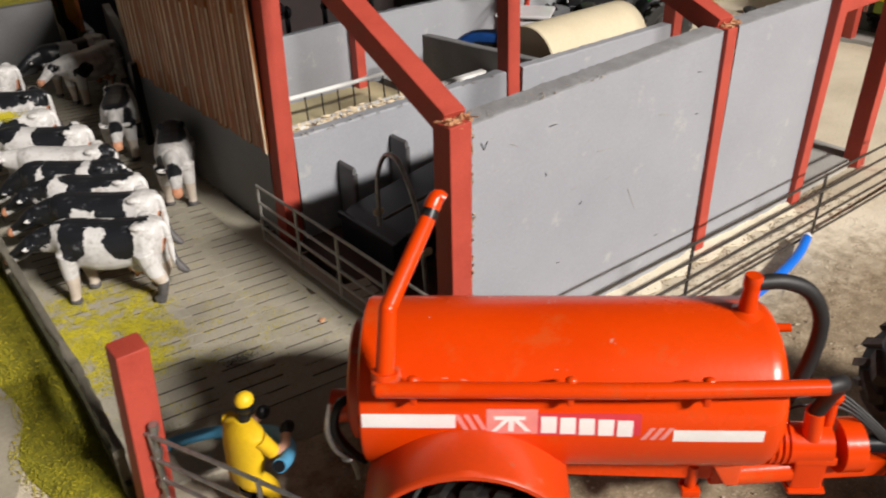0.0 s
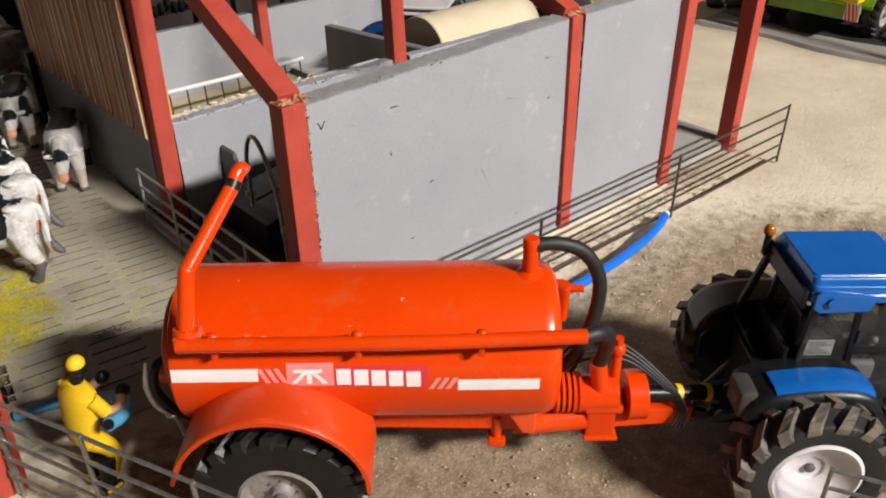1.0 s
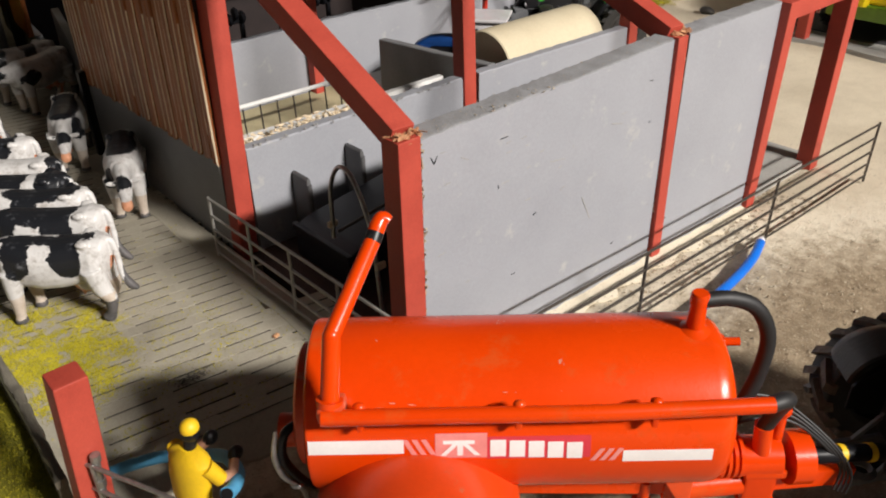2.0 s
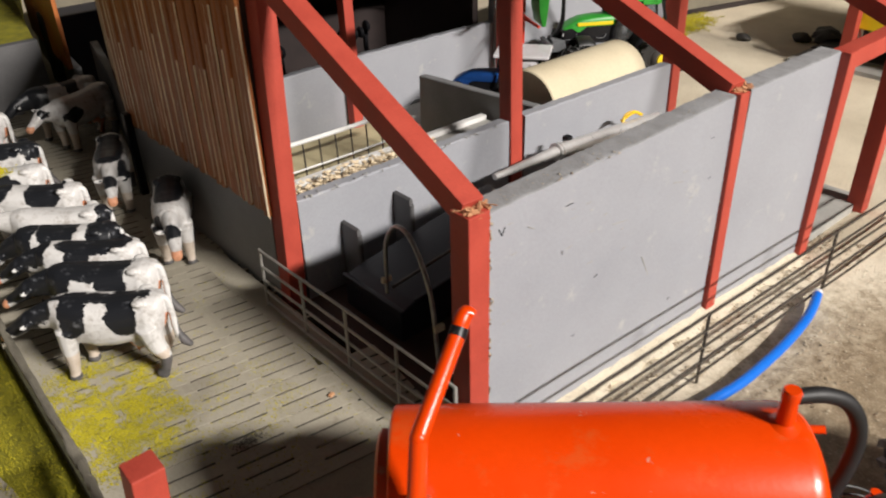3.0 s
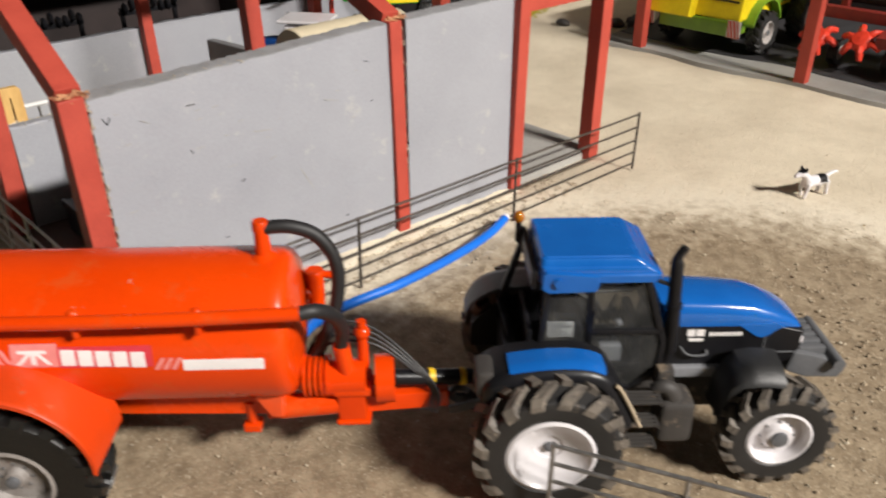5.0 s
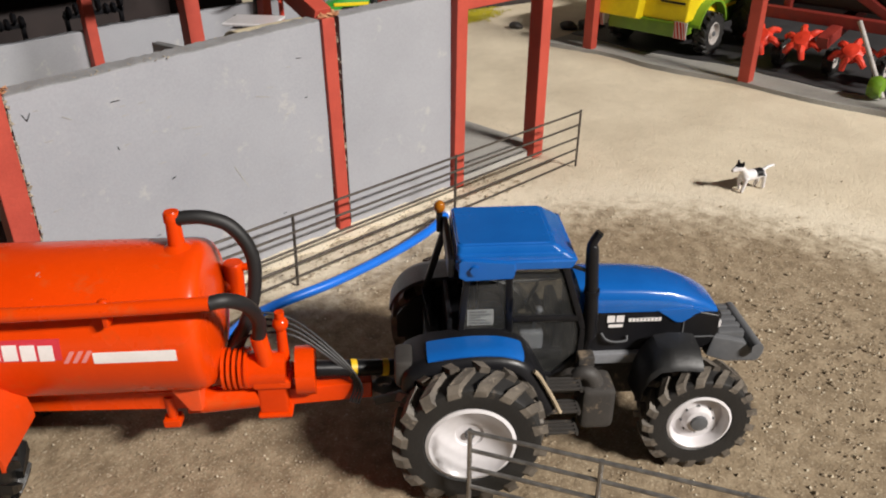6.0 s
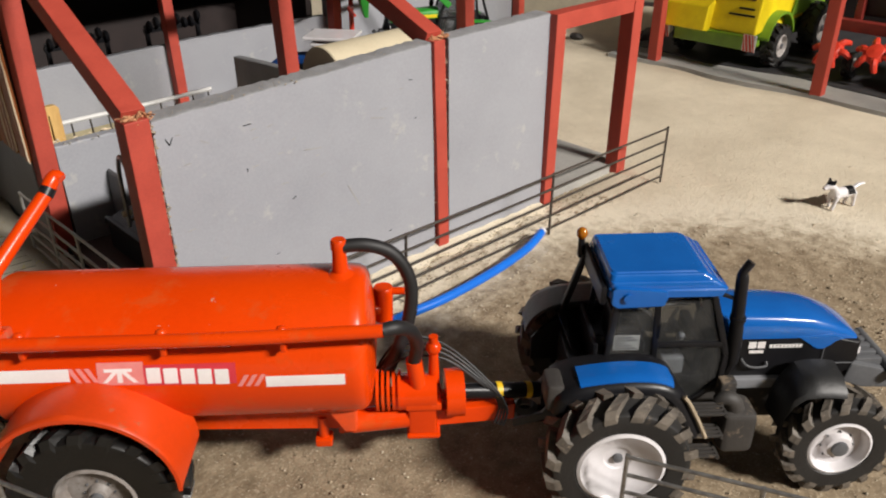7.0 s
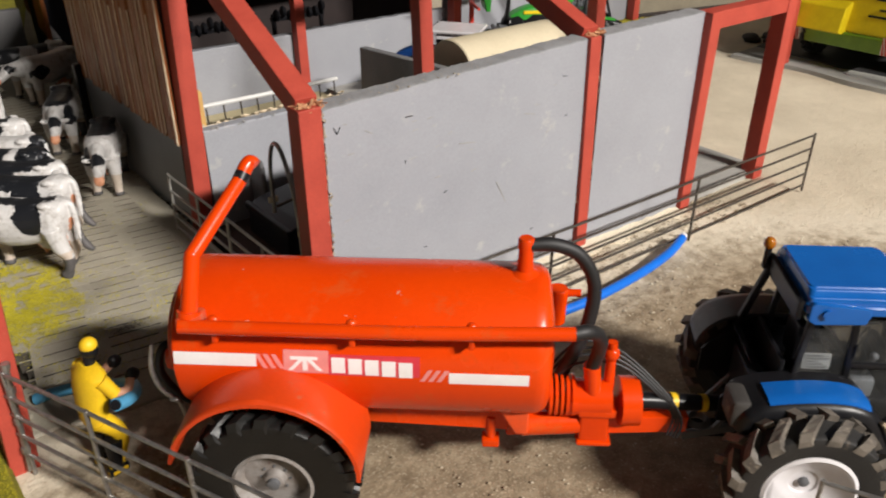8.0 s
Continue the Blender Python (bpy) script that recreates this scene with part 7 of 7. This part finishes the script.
# ---------------------------------------------------------------- machines in the open shed
def harvester():
    H = thing("forage_harvester", pose(0.969, 0.3195, 0.0068), "yellow and green toy forage harvester parked in the open shed", "toy harvester")

    def put(nm, bm, m, label="", parent=H):
        return part(nm, bm, m, parent, label)
    bm = bmesh.new()
    prism(bm, [(-0.052, 0.040), (0.125, 0.046), (0.125, 0.118), (-0.010, 0.122), (-0.040, 0.098)], -0.050, 0.050, 0.003)
    put("body", bm, M_YELLOW_MACHINE)
    bm = bmesh.new()
    prism(bm, [(-0.056, 0.024), (0.120, 0.024), (0.120, 0.046), (-0.056, 0.040)], -0.046, 0.046, 0.002)
    put("lower_hull", bm, M_LIME)
    bm = bmesh.new()
    prism(bm, [(-0.066, 0.040), (-0.050, 0.036), (-0.040, 0.060), (-0.046, 0.072), (-0.060, 0.066)], 0.004, 0.060, 0.002)
    put("rear_hatch", bm, M_YELLOW_MACHINE)
    for k in range(5):
        bm = bmesh.new()
        box(bm, (-0.010, -0.012, -0.0008), (0.0, 0.022, 0.0008), 0.0003, pose(-0.0375 + k * 0.0045, 0, 0.0900 + k * 0.0050, 0, 0, 0))
        put("louvre", bm, M_BLACK)
    for y, z, ln in ((-0.030, 0.060, 0.030), (-0.034, 0.067, 0.018), (-0.030, 0.077, 0.024), (0.020, 0.078, 0.016)):
        bm = bmesh.new()
        k = (z - 0.040) / 0.058
        box(bm, (-0.0530 + 0.012 * k, y - ln / 2, z - 0.0011), (-0.0505 + 0.012 * k, y + ln / 2, z + 0.0011), 0.0003)
        put("print_bar", bm, M_BLACK)
    for s, y in ((-1, -0.0560), (1, 0.0500)):
        bm = bmesh.new()
        box(bm, (-0.0600, y, 0.0250), (-0.0580, y + 0.0150, 0.0430), 0.0004)
        pl = put("warning_plate", bm, M_RIM, "red and white striped warning plate")
        for k in range(4):
            bm = bmesh.new()
            lo = y + k * 0.0040 - 0.001
            a = max(lo, y)
            b = min(lo + 0.0022, y + 0.0150)
            prism(bm, [(a, 0.0250), (b, 0.0250), (min(b + 0.004, y + 0.015), 0.0430), (min(a + 0.004, y + 0.0148), 0.0430)], -0.0604, -0.0600, 0, Matrix(((0, 1, 0, 0), (1, 0, 0, 0), (0, 0, 1, 0), (0, 0, 0, 1))))
            put("red_band", bm, M_IMPRED, "", pl)
    for s in (-1, 1):
        bm = bmesh.new()
        rows = []
        for k in range(11):
            a = radians(165 - 150 * k / 10)
            x, z = -0.006 + 0.033 * math.cos(a), 0.028 + 0.034 * math.sin(a)
            rows.append([(x, s * 0.047, z), (x, s * 0.060, z), (x * 0.97 - 0.0002, s * 0.060, z - 0.003), (x * 0.97 - 0.0002, s * 0.047, z - 0.003)])
        loft(bm, rows)
        put("wheel_arch", bm, M_LIME)
        wheel("rear_wheel", H, (-0.006, s * 0.0560, 0.0240), 0.0240, 0.0160, 0.0120, (M_TYRE, M_TYRE, M_RIM_DULL, M_GREYMETAL), 16, s, 0.3, 0.36)
        wheel("front_wheel", H, (0.088, s * 0.0600, 0.0300), 0.0300, 0.0200, 0.0160, (M_TYRE, M_TYRE, M_RIM_DULL, M_GREYMETAL), 16, s, 0.3, 0.36)
    bm = bmesh.new()
    prism(bm, [(0.030, 0.050), (0.120, 0.050), (0.125, 0.112), (0.050, 0.112)], -0.053, -0.0505, 0.0008)
    put("side_panel", bm, M_LIME)
    bm = bmesh.new()
    box(bm, (0.110, -0.040, 0.060), (0.160, 0.040, 0.150), 0.004)
    put("cab", bm, M_BLACK)


harvester()


M_DARKRED = surface("dull_dark_red_paint", (0.22, 0.022, 0.014), (0.12, 0.012, 0.010), 0.55, 80, 600, 0.25, relief=0.15)


def red_implement():
    R = thing("red_tedder", pose(0.972, 0.150, 0.0068), "red toy hay tedder with folded rotors in the open shed", "farm implement")
    bm = bmesh.new()
    beam(bm, (0.020, -0.100, 0.052), (0.020, 0.070, 0.052), 0.012, 0.012, 0.001)
    beam(bm, (-0.02, -0.015, 0.036), (0.08, -0.015, 0.056), 0.012, 0.012, 0.001)
    part("frame", bm, M_DARKRED, R)
    bm = bmesh.new()
    box(bm, (0.035, -0.085, 0.060), (0.075, 0.045, 0.118), 0.003)
    part("hopper", bm, M_SHED_DARK, R, "dark brown hopper box")
    for y0, z0, y1, z1 in ((-0.085, 0.056, -0.085, 0.122), (0.045, 0.056, 0.045, 0.122), (-0.090, 0.118, 0.050, 0.118), (-0.060, 0.060, 0.015, 0.100)):
        bm = bmesh.new()
        beam(bm, (0.030, y0, z0), (0.030, y1, z1), 0.008, 0.009, 0.0012)
        part("arm", bm, M_DARKRED, R)
    for y, z, tilt in ((-0.088, 0.040, -52), (-0.044, 0.030, -38), (0.006, 0.034, -46), (0.050, 0.030, -40)):
        rot = new("rotor")
        rot.parent = R
        rot.empty_display_size = 0.005
        rot.matrix_basis = pose(-0.014, y, z, 0, tilt, 0)
        bm = bmesh.new()
        lathe(bm, [(0.0003, -0.004), (0.010, -0.004), (0.012, 0.001), (0.008, 0.006), (0.0003, 0.007)], 24, "Z")
        part("disc", bm, M_IMPRED, rot)
        for k in range(6):
            a = 2 * math.pi * k / 6 + y * 50
            bm = bmesh.new()
            c, q = math.cos(a), math.sin(a)
            tube(bm, [(0.008 * c, 0.008 * q, 0.001), (0.014 * c, 0.014 * q, 0.002), (0.020 * c, 0.020 * q, -0.004)], [0.0042, 0.0036, 0.0030], 8, 3)
            part("tine_arm", bm, M_IMPRED, rot)
    for y in (-0.070, -0.020, 0.035):
        wheel("wheel", R, (0.006, y, 0.0140), 0.0140, 0.0100, 0.0070, (M_TYRE, M_TYRE, M_RIM_DULL, M_GREYMETAL), 12, -1, 0.3, 0.36)
    bm = bmesh.new()
    rod(bm, (-0.050, -0.092, 0.002), (-0.016, -0.045, 0.062), 0.0024, seg=10)
    part("stand", bm, M_RIM_DULL, R, "pale grey stand leg")
    bm = bmesh.new()
    lathe(bm, [(0.0003, -0.006), (0.009, -0.006), (0.011, -0.002), (0.011, 0.002), (0.009, 0.006), (0.0003, 0.006)], 24, "Y", Matrix.Translation((-0.050, -0.084, 0.0112)))
    part("gauge_wheel", bm, M_LIME, R, "small green and yellow gauge wheel")


red_implement()

# rough verge and clods at the far end of the yard
for p, q in (((0.9480, 0.6460), (1.1600, 0.5900)), ((1.1620, 0.5900), (1.2700, 0.4400))):
    bm = bmesh.new()
    jag_board(bm, p, q, 0.006, 0.150, 0.150, 0.008, 0.0004, 12)
    tagged(part("end_wall", bm, M_ENDWALL), "dull grey-brown board wall closing the far yard", "wall", kind="structure")
    bm = bmesh.new()
    beam(bm, (p[0], p[1] - 0.0030, 0.0035), (q[0], q[1] - 0.0030, 0.0035), 0.0060, 0.0070, 0.0008)
    tagged(part("trim", bm, M_SHED_DARK), "dark strip along the foot of the far wall", "trim", kind="structure")
spots = []
while len(spots) < 5000:
    x, y = rng.uniform(0.82, 1.02), rng.uniform(0.52, 0.66)
    d = math.hypot((x - 0.925) / 0.075, (y - 0.612) / 0.038)
    if y < 0.646 - (x - 0.948) * 0.26 and rng.random() < 1.1 - d + 0.3 * noise.noise(Vector((x * 70, y * 70, 5))):
        spots.append((x, y, Z0 + 0.0004))
grains("verge_tufts", spots, [rng.uniform(0.0005, 0.0013) for _ in spots], M_MOSS, "yellow-green flock tufts along the far verge", "grass", flat=0.8)
for x, y, s in ((0.972, 0.462, 0.011), (0.990, 0.440, 0.016), (1.015, 0.452, 0.012), (0.927, 0.514, 0.009)):
    bm = bmesh.new()
    v = bmesh.ops.create_icosphere(bm, subdivisions=3, radius=s)["verts"]
    for w in v:
        w.co *= 1 + 0.35 * noise.noise(w.co * 110)
        w.co.z *= 0.6
    ob = part("clod", bm, M_DUST)
    ob.matrix_basis = pose(x, y, Z0 + s * 0.35)
    tagged(ob, "dark lump of earth lying on the far yard", "clod", "lumps of earth")

# ---------------------------------------------------------------- loose grit, flock, slatted floor
def yard_spots(count, rim):
    """Spots over the trodden ring, or along its pale border."""
    out = []
    while len(out) < count:
        x, y = rng.uniform(0.08, 0.80), rng.uniform(-0.16, 0.222)
        d = min(math.hypot(x - 0.385, y + 0.045), math.hypot(x - 0.16, y - 0.01) + 0.02)
        edge = abs(d - 0.225 - 0.02 * noise.noise(Vector((x * 18, y * 18, 2))))
        clump = 0.55 + noise.noise(Vector((x * 45, y * 45, 7)))
        chance = max(0.05, 1.0 - edge / 0.035) if rim else (0.9 if d < 0.235 else 0.06)
        if rng.random() < chance * clump:
            out.append((x, y, Z0 + 0.0001))
    return out


spots = yard_spots(9000, False)
grains("grit", spots, [0.00018 + 0.0007 * rng.random() ** 6 for _ in spots], M_STONE, "loose brown grit on the trodden dirt", "grit", flat=0.8)
spots = yard_spots(6000, False)
grains("pale_grit", spots, [0.00018 + 0.0005 * rng.random() ** 5 for _ in spots], M_PALEGRIT, "pale sand grains on the trodden dirt", "grit", flat=0.8)
spots = [(0.47 + rng.gauss(0, 0.055), -0.055 + rng.gauss(0, 0.060), Z0 + 0.0001) for _ in range(700)]
grains("small_stones", spots, [0.00045 + 0.0010 * rng.random() ** 3 for _ in spots], M_STONE, "small brown stones and lumps of dry dirt", "stones", flat=0.9)
spots = [(0.45 + rng.gauss(0, 0.065), -0.045 + rng.gauss(0, 0.065), Z0 + 0.0001) for _ in range(450)]
grains("pale_stones", spots, [0.00040 + 0.0008 * rng.random() ** 3 for _ in spots], M_PALEGRIT, "small pale stones on the trodden dirt", "stones", flat=0.9)
spots = yard_spots(2400, True)
grains("border_grit", spots, [0.00020 + 0.0007 * rng.random() ** 4 for _ in spots], M_PALEGRIT, "pale crumbs along the border of the dirt ring", "grit", flat=0.7)
spots = [(x, 0.232 - (x - 0.213) * 0.037 - rng.random() ** 1.5 * 0.035, Z0 + 0.0002) for x in (rng.uniform(0.20, 0.54) for _ in range(1300))]
grains("wood_chips", spots, [rng.uniform(0.0004, 0.0012) for _ in spots], M_STONE, "pale crumbs and chips along the foot of the wall", "chips", flat=0.5)
bm = bmesh.new()
rows = []
for i in range(41):
    x = 0.19 + 0.31 * i / 40
    y0 = 0.2335 - (x - 0.213) * 0.037
    w = 0.011 + 0.003 * math.sin(i * 1.7) + rng.uniform(-0.001, 0.001)
    rows.append([(x, y0, -0.003), (x, y0, 0.0052 + rng.uniform(-0.001, 0.001)), (x, y0 - w * 0.4, 0.0038 + rng.uniform(-0.0006, 0.0006)), (x, y0 - w, 0.0020), (x, y0 - w, -0.003)])
loft(bm, rows)
tagged(part("wall_footing", bm, M_GROUND), "crumbly grey and tan mortar footing along the wall", "footing", kind="structure")

spots = [(x, 0.2327 - (x - 0.213) * 0.037 + 0.0135 * rng.random(), 0.1345 + (x - 0.213) * 0.0400) for x in (0.214 + 0.17 * rng.random() ** 1.3 for _ in range(170))]
grains("wall_grit", spots, [0.00022 + 0.00035 * rng.random() ** 2 for _ in spots], M_CHIP, "dark and pale grit stuck along the top of the wall", "grit", flat=0.5)
def fodder_spots(count, reach, thin):
    """Spots of a clumpy heap near the barrier, thinning out over the slats."""
    out = []
    while len(out) < count:
        x, y = rng.uniform(0.060, 0.195), rng.uniform(0.27, 0.47)
        d = math.hypot((x - 0.080) / 0.042, (y - 0.380) / 0.055) / reach
        e = math.hypot((x - 0.110) / 0.075, (y - 0.335) / 0.060)
        clump = noise.noise(Vector((x * 60, y * 60, 1))) + 0.6 * noise.noise(Vector((x * 190, y * 190, 4)))
        if rng.random() < max(thin * max(0.15, 1.4 - e), 1.1 - d) * (0.42 + clump):
            out.append((x, y, ZS + 0.0003))
    return out


spots = fodder_spots(15000, 1.0, 0.030)
grains("flock_scatter", spots, [rng.uniform(0.00020, 0.00048) for _ in spots], M_FODDER, "yellow-green flock fodder scattered over the slats", "fodder", flat=0.9)
spots = fodder_spots(9000, 1.05, 0.045)
grains("olive_scatter", spots, [rng.uniform(0.00018, 0.00042) for _ in spots], M_MOSS_STRIP, "darker olive flock mixed into the scattered fodder", "fodder", flat=0.9)
spots = [(0.126 + rng.gauss(0, 0.0045), 0.3135 + rng.gauss(0, 0.0025), ZS + 0.0004) for _ in range(300)]
grains("muck", spots, [rng.uniform(0.0002, 0.0006) for _ in spots], M_SLIT, "small black smear of muck on the slats", "muck", flat=0.5)
bm = bmesh.new()
box(bm, (-0.0018, -0.0010, 0), (0.0018, 0.0012, 0.0014), 0.0004)
ob = part("orange_crumb", bm, M_RAW)
ob.matrix_basis = pose(0.1760, 0.3130, ZS, 0, 0, 20)
tagged(ob, "tiny orange paint flake lying on the slats", "flake")


def slatted_floor():
    F = thing("slatted_floor", pose(0.13, 0.60, 0), "worn concrete slatted floor with rows of narrow slots", "floor", kind="structure")
    inv = Matrix.Translation((-0.13, -0.60, 0))
    bm = bmesh.new()
    pts = [(0.046, 0.272), (0.205, 0.245), (0.205, 0.41), (0.203, 0.62), (0.2700, 0.885), (0.066, 0.885)]
    loft(bm, [[(x, y, -0.012) for x, y in pts], [(x, y, ZS - 0.0080) for x, y in pts]])
    bmesh.ops.transform(bm, matrix=inv, verts=bm.verts[:])
    part("slab", bm, M_SLIT, F, "dark brown base under the slots")
    ca, sa = math.cos(radians(-8)), math.sin(radians(-8))
    PA, PB, L, G = 0.0345, 0.0094, 0.0272, 0.0012
    half = (PB - G) / 2

    def inside(x, y):
        xl = float(np.interp(y, [0.25, 0.32, 0.60, 0.95], [0.057, 0.0615, 0.069, 0.077]))
        xr = float(np.interp(y, [0.25, 0.41, 0.62, 0.885], [0.200, 0.203, 0.207, 0.268]))
        yf = 0.290 - (x - 0.05) * 0.20
        return xl < x < xr and yf < y < 0.882
    def bar():
        b = bmesh.new()
        a = PA / 2
        e = 0.00012
        loft(b, [[(-a, -half, -0.0076), (-a, -half, -e), (-a, -half + e, 0), (-a, half - e, 0), (-a, half, -e), (-a, half, -0.0076)], [(a, -half, -0.0076), (a, -half, -e), (a, -half + e, 0), (a, half - e, 0), (a, half, -e), (a, half, -0.0076)]])
        me = bpy.data.meshes.new("slat")
        bmesh.ops.recalc_face_normals(b, faces=b.faces[:])
        b.to_mesh(me)
        b.free()
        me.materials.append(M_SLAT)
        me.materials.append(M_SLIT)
        # slot walls take the dark tone: the slots' shade is coloured in
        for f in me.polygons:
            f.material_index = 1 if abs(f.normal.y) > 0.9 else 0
        return me
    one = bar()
    many = []
    rest = bmesh.new()
    for j in range(-10, 120):
        for i in range(-8, 14):
            a0, b0 = i * PA + 0.0105, j * PB + 0.21
            x, y = a0 * ca - b0 * sa - 0.030, a0 * sa + b0 * ca
            if inside(x, y):
                many.append((y, x, i, j))
            # solid bridges across the slot at the ends of each slat, and clogged slots
            xb, yb = (a0 - PA / 2) * ca - (b0 + PB / 2) * sa - 0.030, (a0 - PA / 2) * sa + (b0 + PB / 2) * ca
            if inside(xb, yb):
                w = (PA - L) / 2 * rng.uniform(0.75, 1.7)
                box(rest, (-w, -G * 0.56, -0.0072), (w, G * 0.56, -0.00012), 0, pose(xb, yb, ZS, 0, 0, -8))
            if inside(xb, yb) and rng.random() < 0.24:
                w = rng.uniform(0.004, 0.016)
                xo, yo = xb + rng.uniform(0.006, 0.02) * ca, yb + 0.013 * sa
                box(rest, (-w, -G * 0.54, -0.0072), (w, G * 0.54, -0.0003), 0, pose(xo, yo, ZS, 0, 0, -8))
    many.sort()
    near = [q for q in many if q[0] < 0.72][:300]
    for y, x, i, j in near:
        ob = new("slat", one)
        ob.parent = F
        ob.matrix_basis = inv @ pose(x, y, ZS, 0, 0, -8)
    for y, x, i, j in many[len(near):]:
        box(rest, (-PA / 2, -half, -0.0074), (PA / 2, half, 0), 0, pose(x, y, ZS, 0, 0, -8))
    # sides and undersides coloured dark, as shade within the slots
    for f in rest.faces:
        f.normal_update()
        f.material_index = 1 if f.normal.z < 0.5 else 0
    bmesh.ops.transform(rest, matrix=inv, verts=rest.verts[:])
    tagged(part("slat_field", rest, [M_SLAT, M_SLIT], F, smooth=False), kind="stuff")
    bm = bmesh.new()
    rows = []
    for k in range(25):
        y = 0.235 + 0.385 * k / 24
        xi = 0.1870 + 0.0012 * math.sin(k * 1.3)
        rows.append([(xi, y, -0.006), (xi, y, ZS + 0.0003), (0.2045, y, ZS + 0.0003), (0.2045, y, -0.006)])
    loft(bm, rows)
    rows = []
    for k in range(25):
        x = 0.046 + 0.158 * k / 24
        y = 0.293 - (x - 0.05) * 0.20 + 0.0012 * math.sin(k * 1.9)
        rows.append([(x, y - 0.034, -0.004), (x, y - 0.030, Z0 + 0.0006), (x, y - 0.012, ZS - 0.0012), (x, y + 0.003, ZS - 0.0002), (x, y + 0.003, -0.004)])
    loft(bm, rows)
    rows = []
    for k in range(25):
        y = 0.27 + 0.615 * k / 24
        x = float(np.interp(y, [0.25, 0.32, 0.60, 0.95], [0.0550, 0.0595, 0.067, 0.075]))
        rows.append([(x - 0.005, y, -0.004), (x - 0.005, y, ZS), (x + 0.010, y, ZS + 0.0001), (x + 0.010, y, -0.004)])
    loft(bm, rows)
    bmesh.ops.transform(bm, matrix=inv, verts=bm.verts[:])
    part("margin", bm, M_SLAT, F)


slatted_floor()
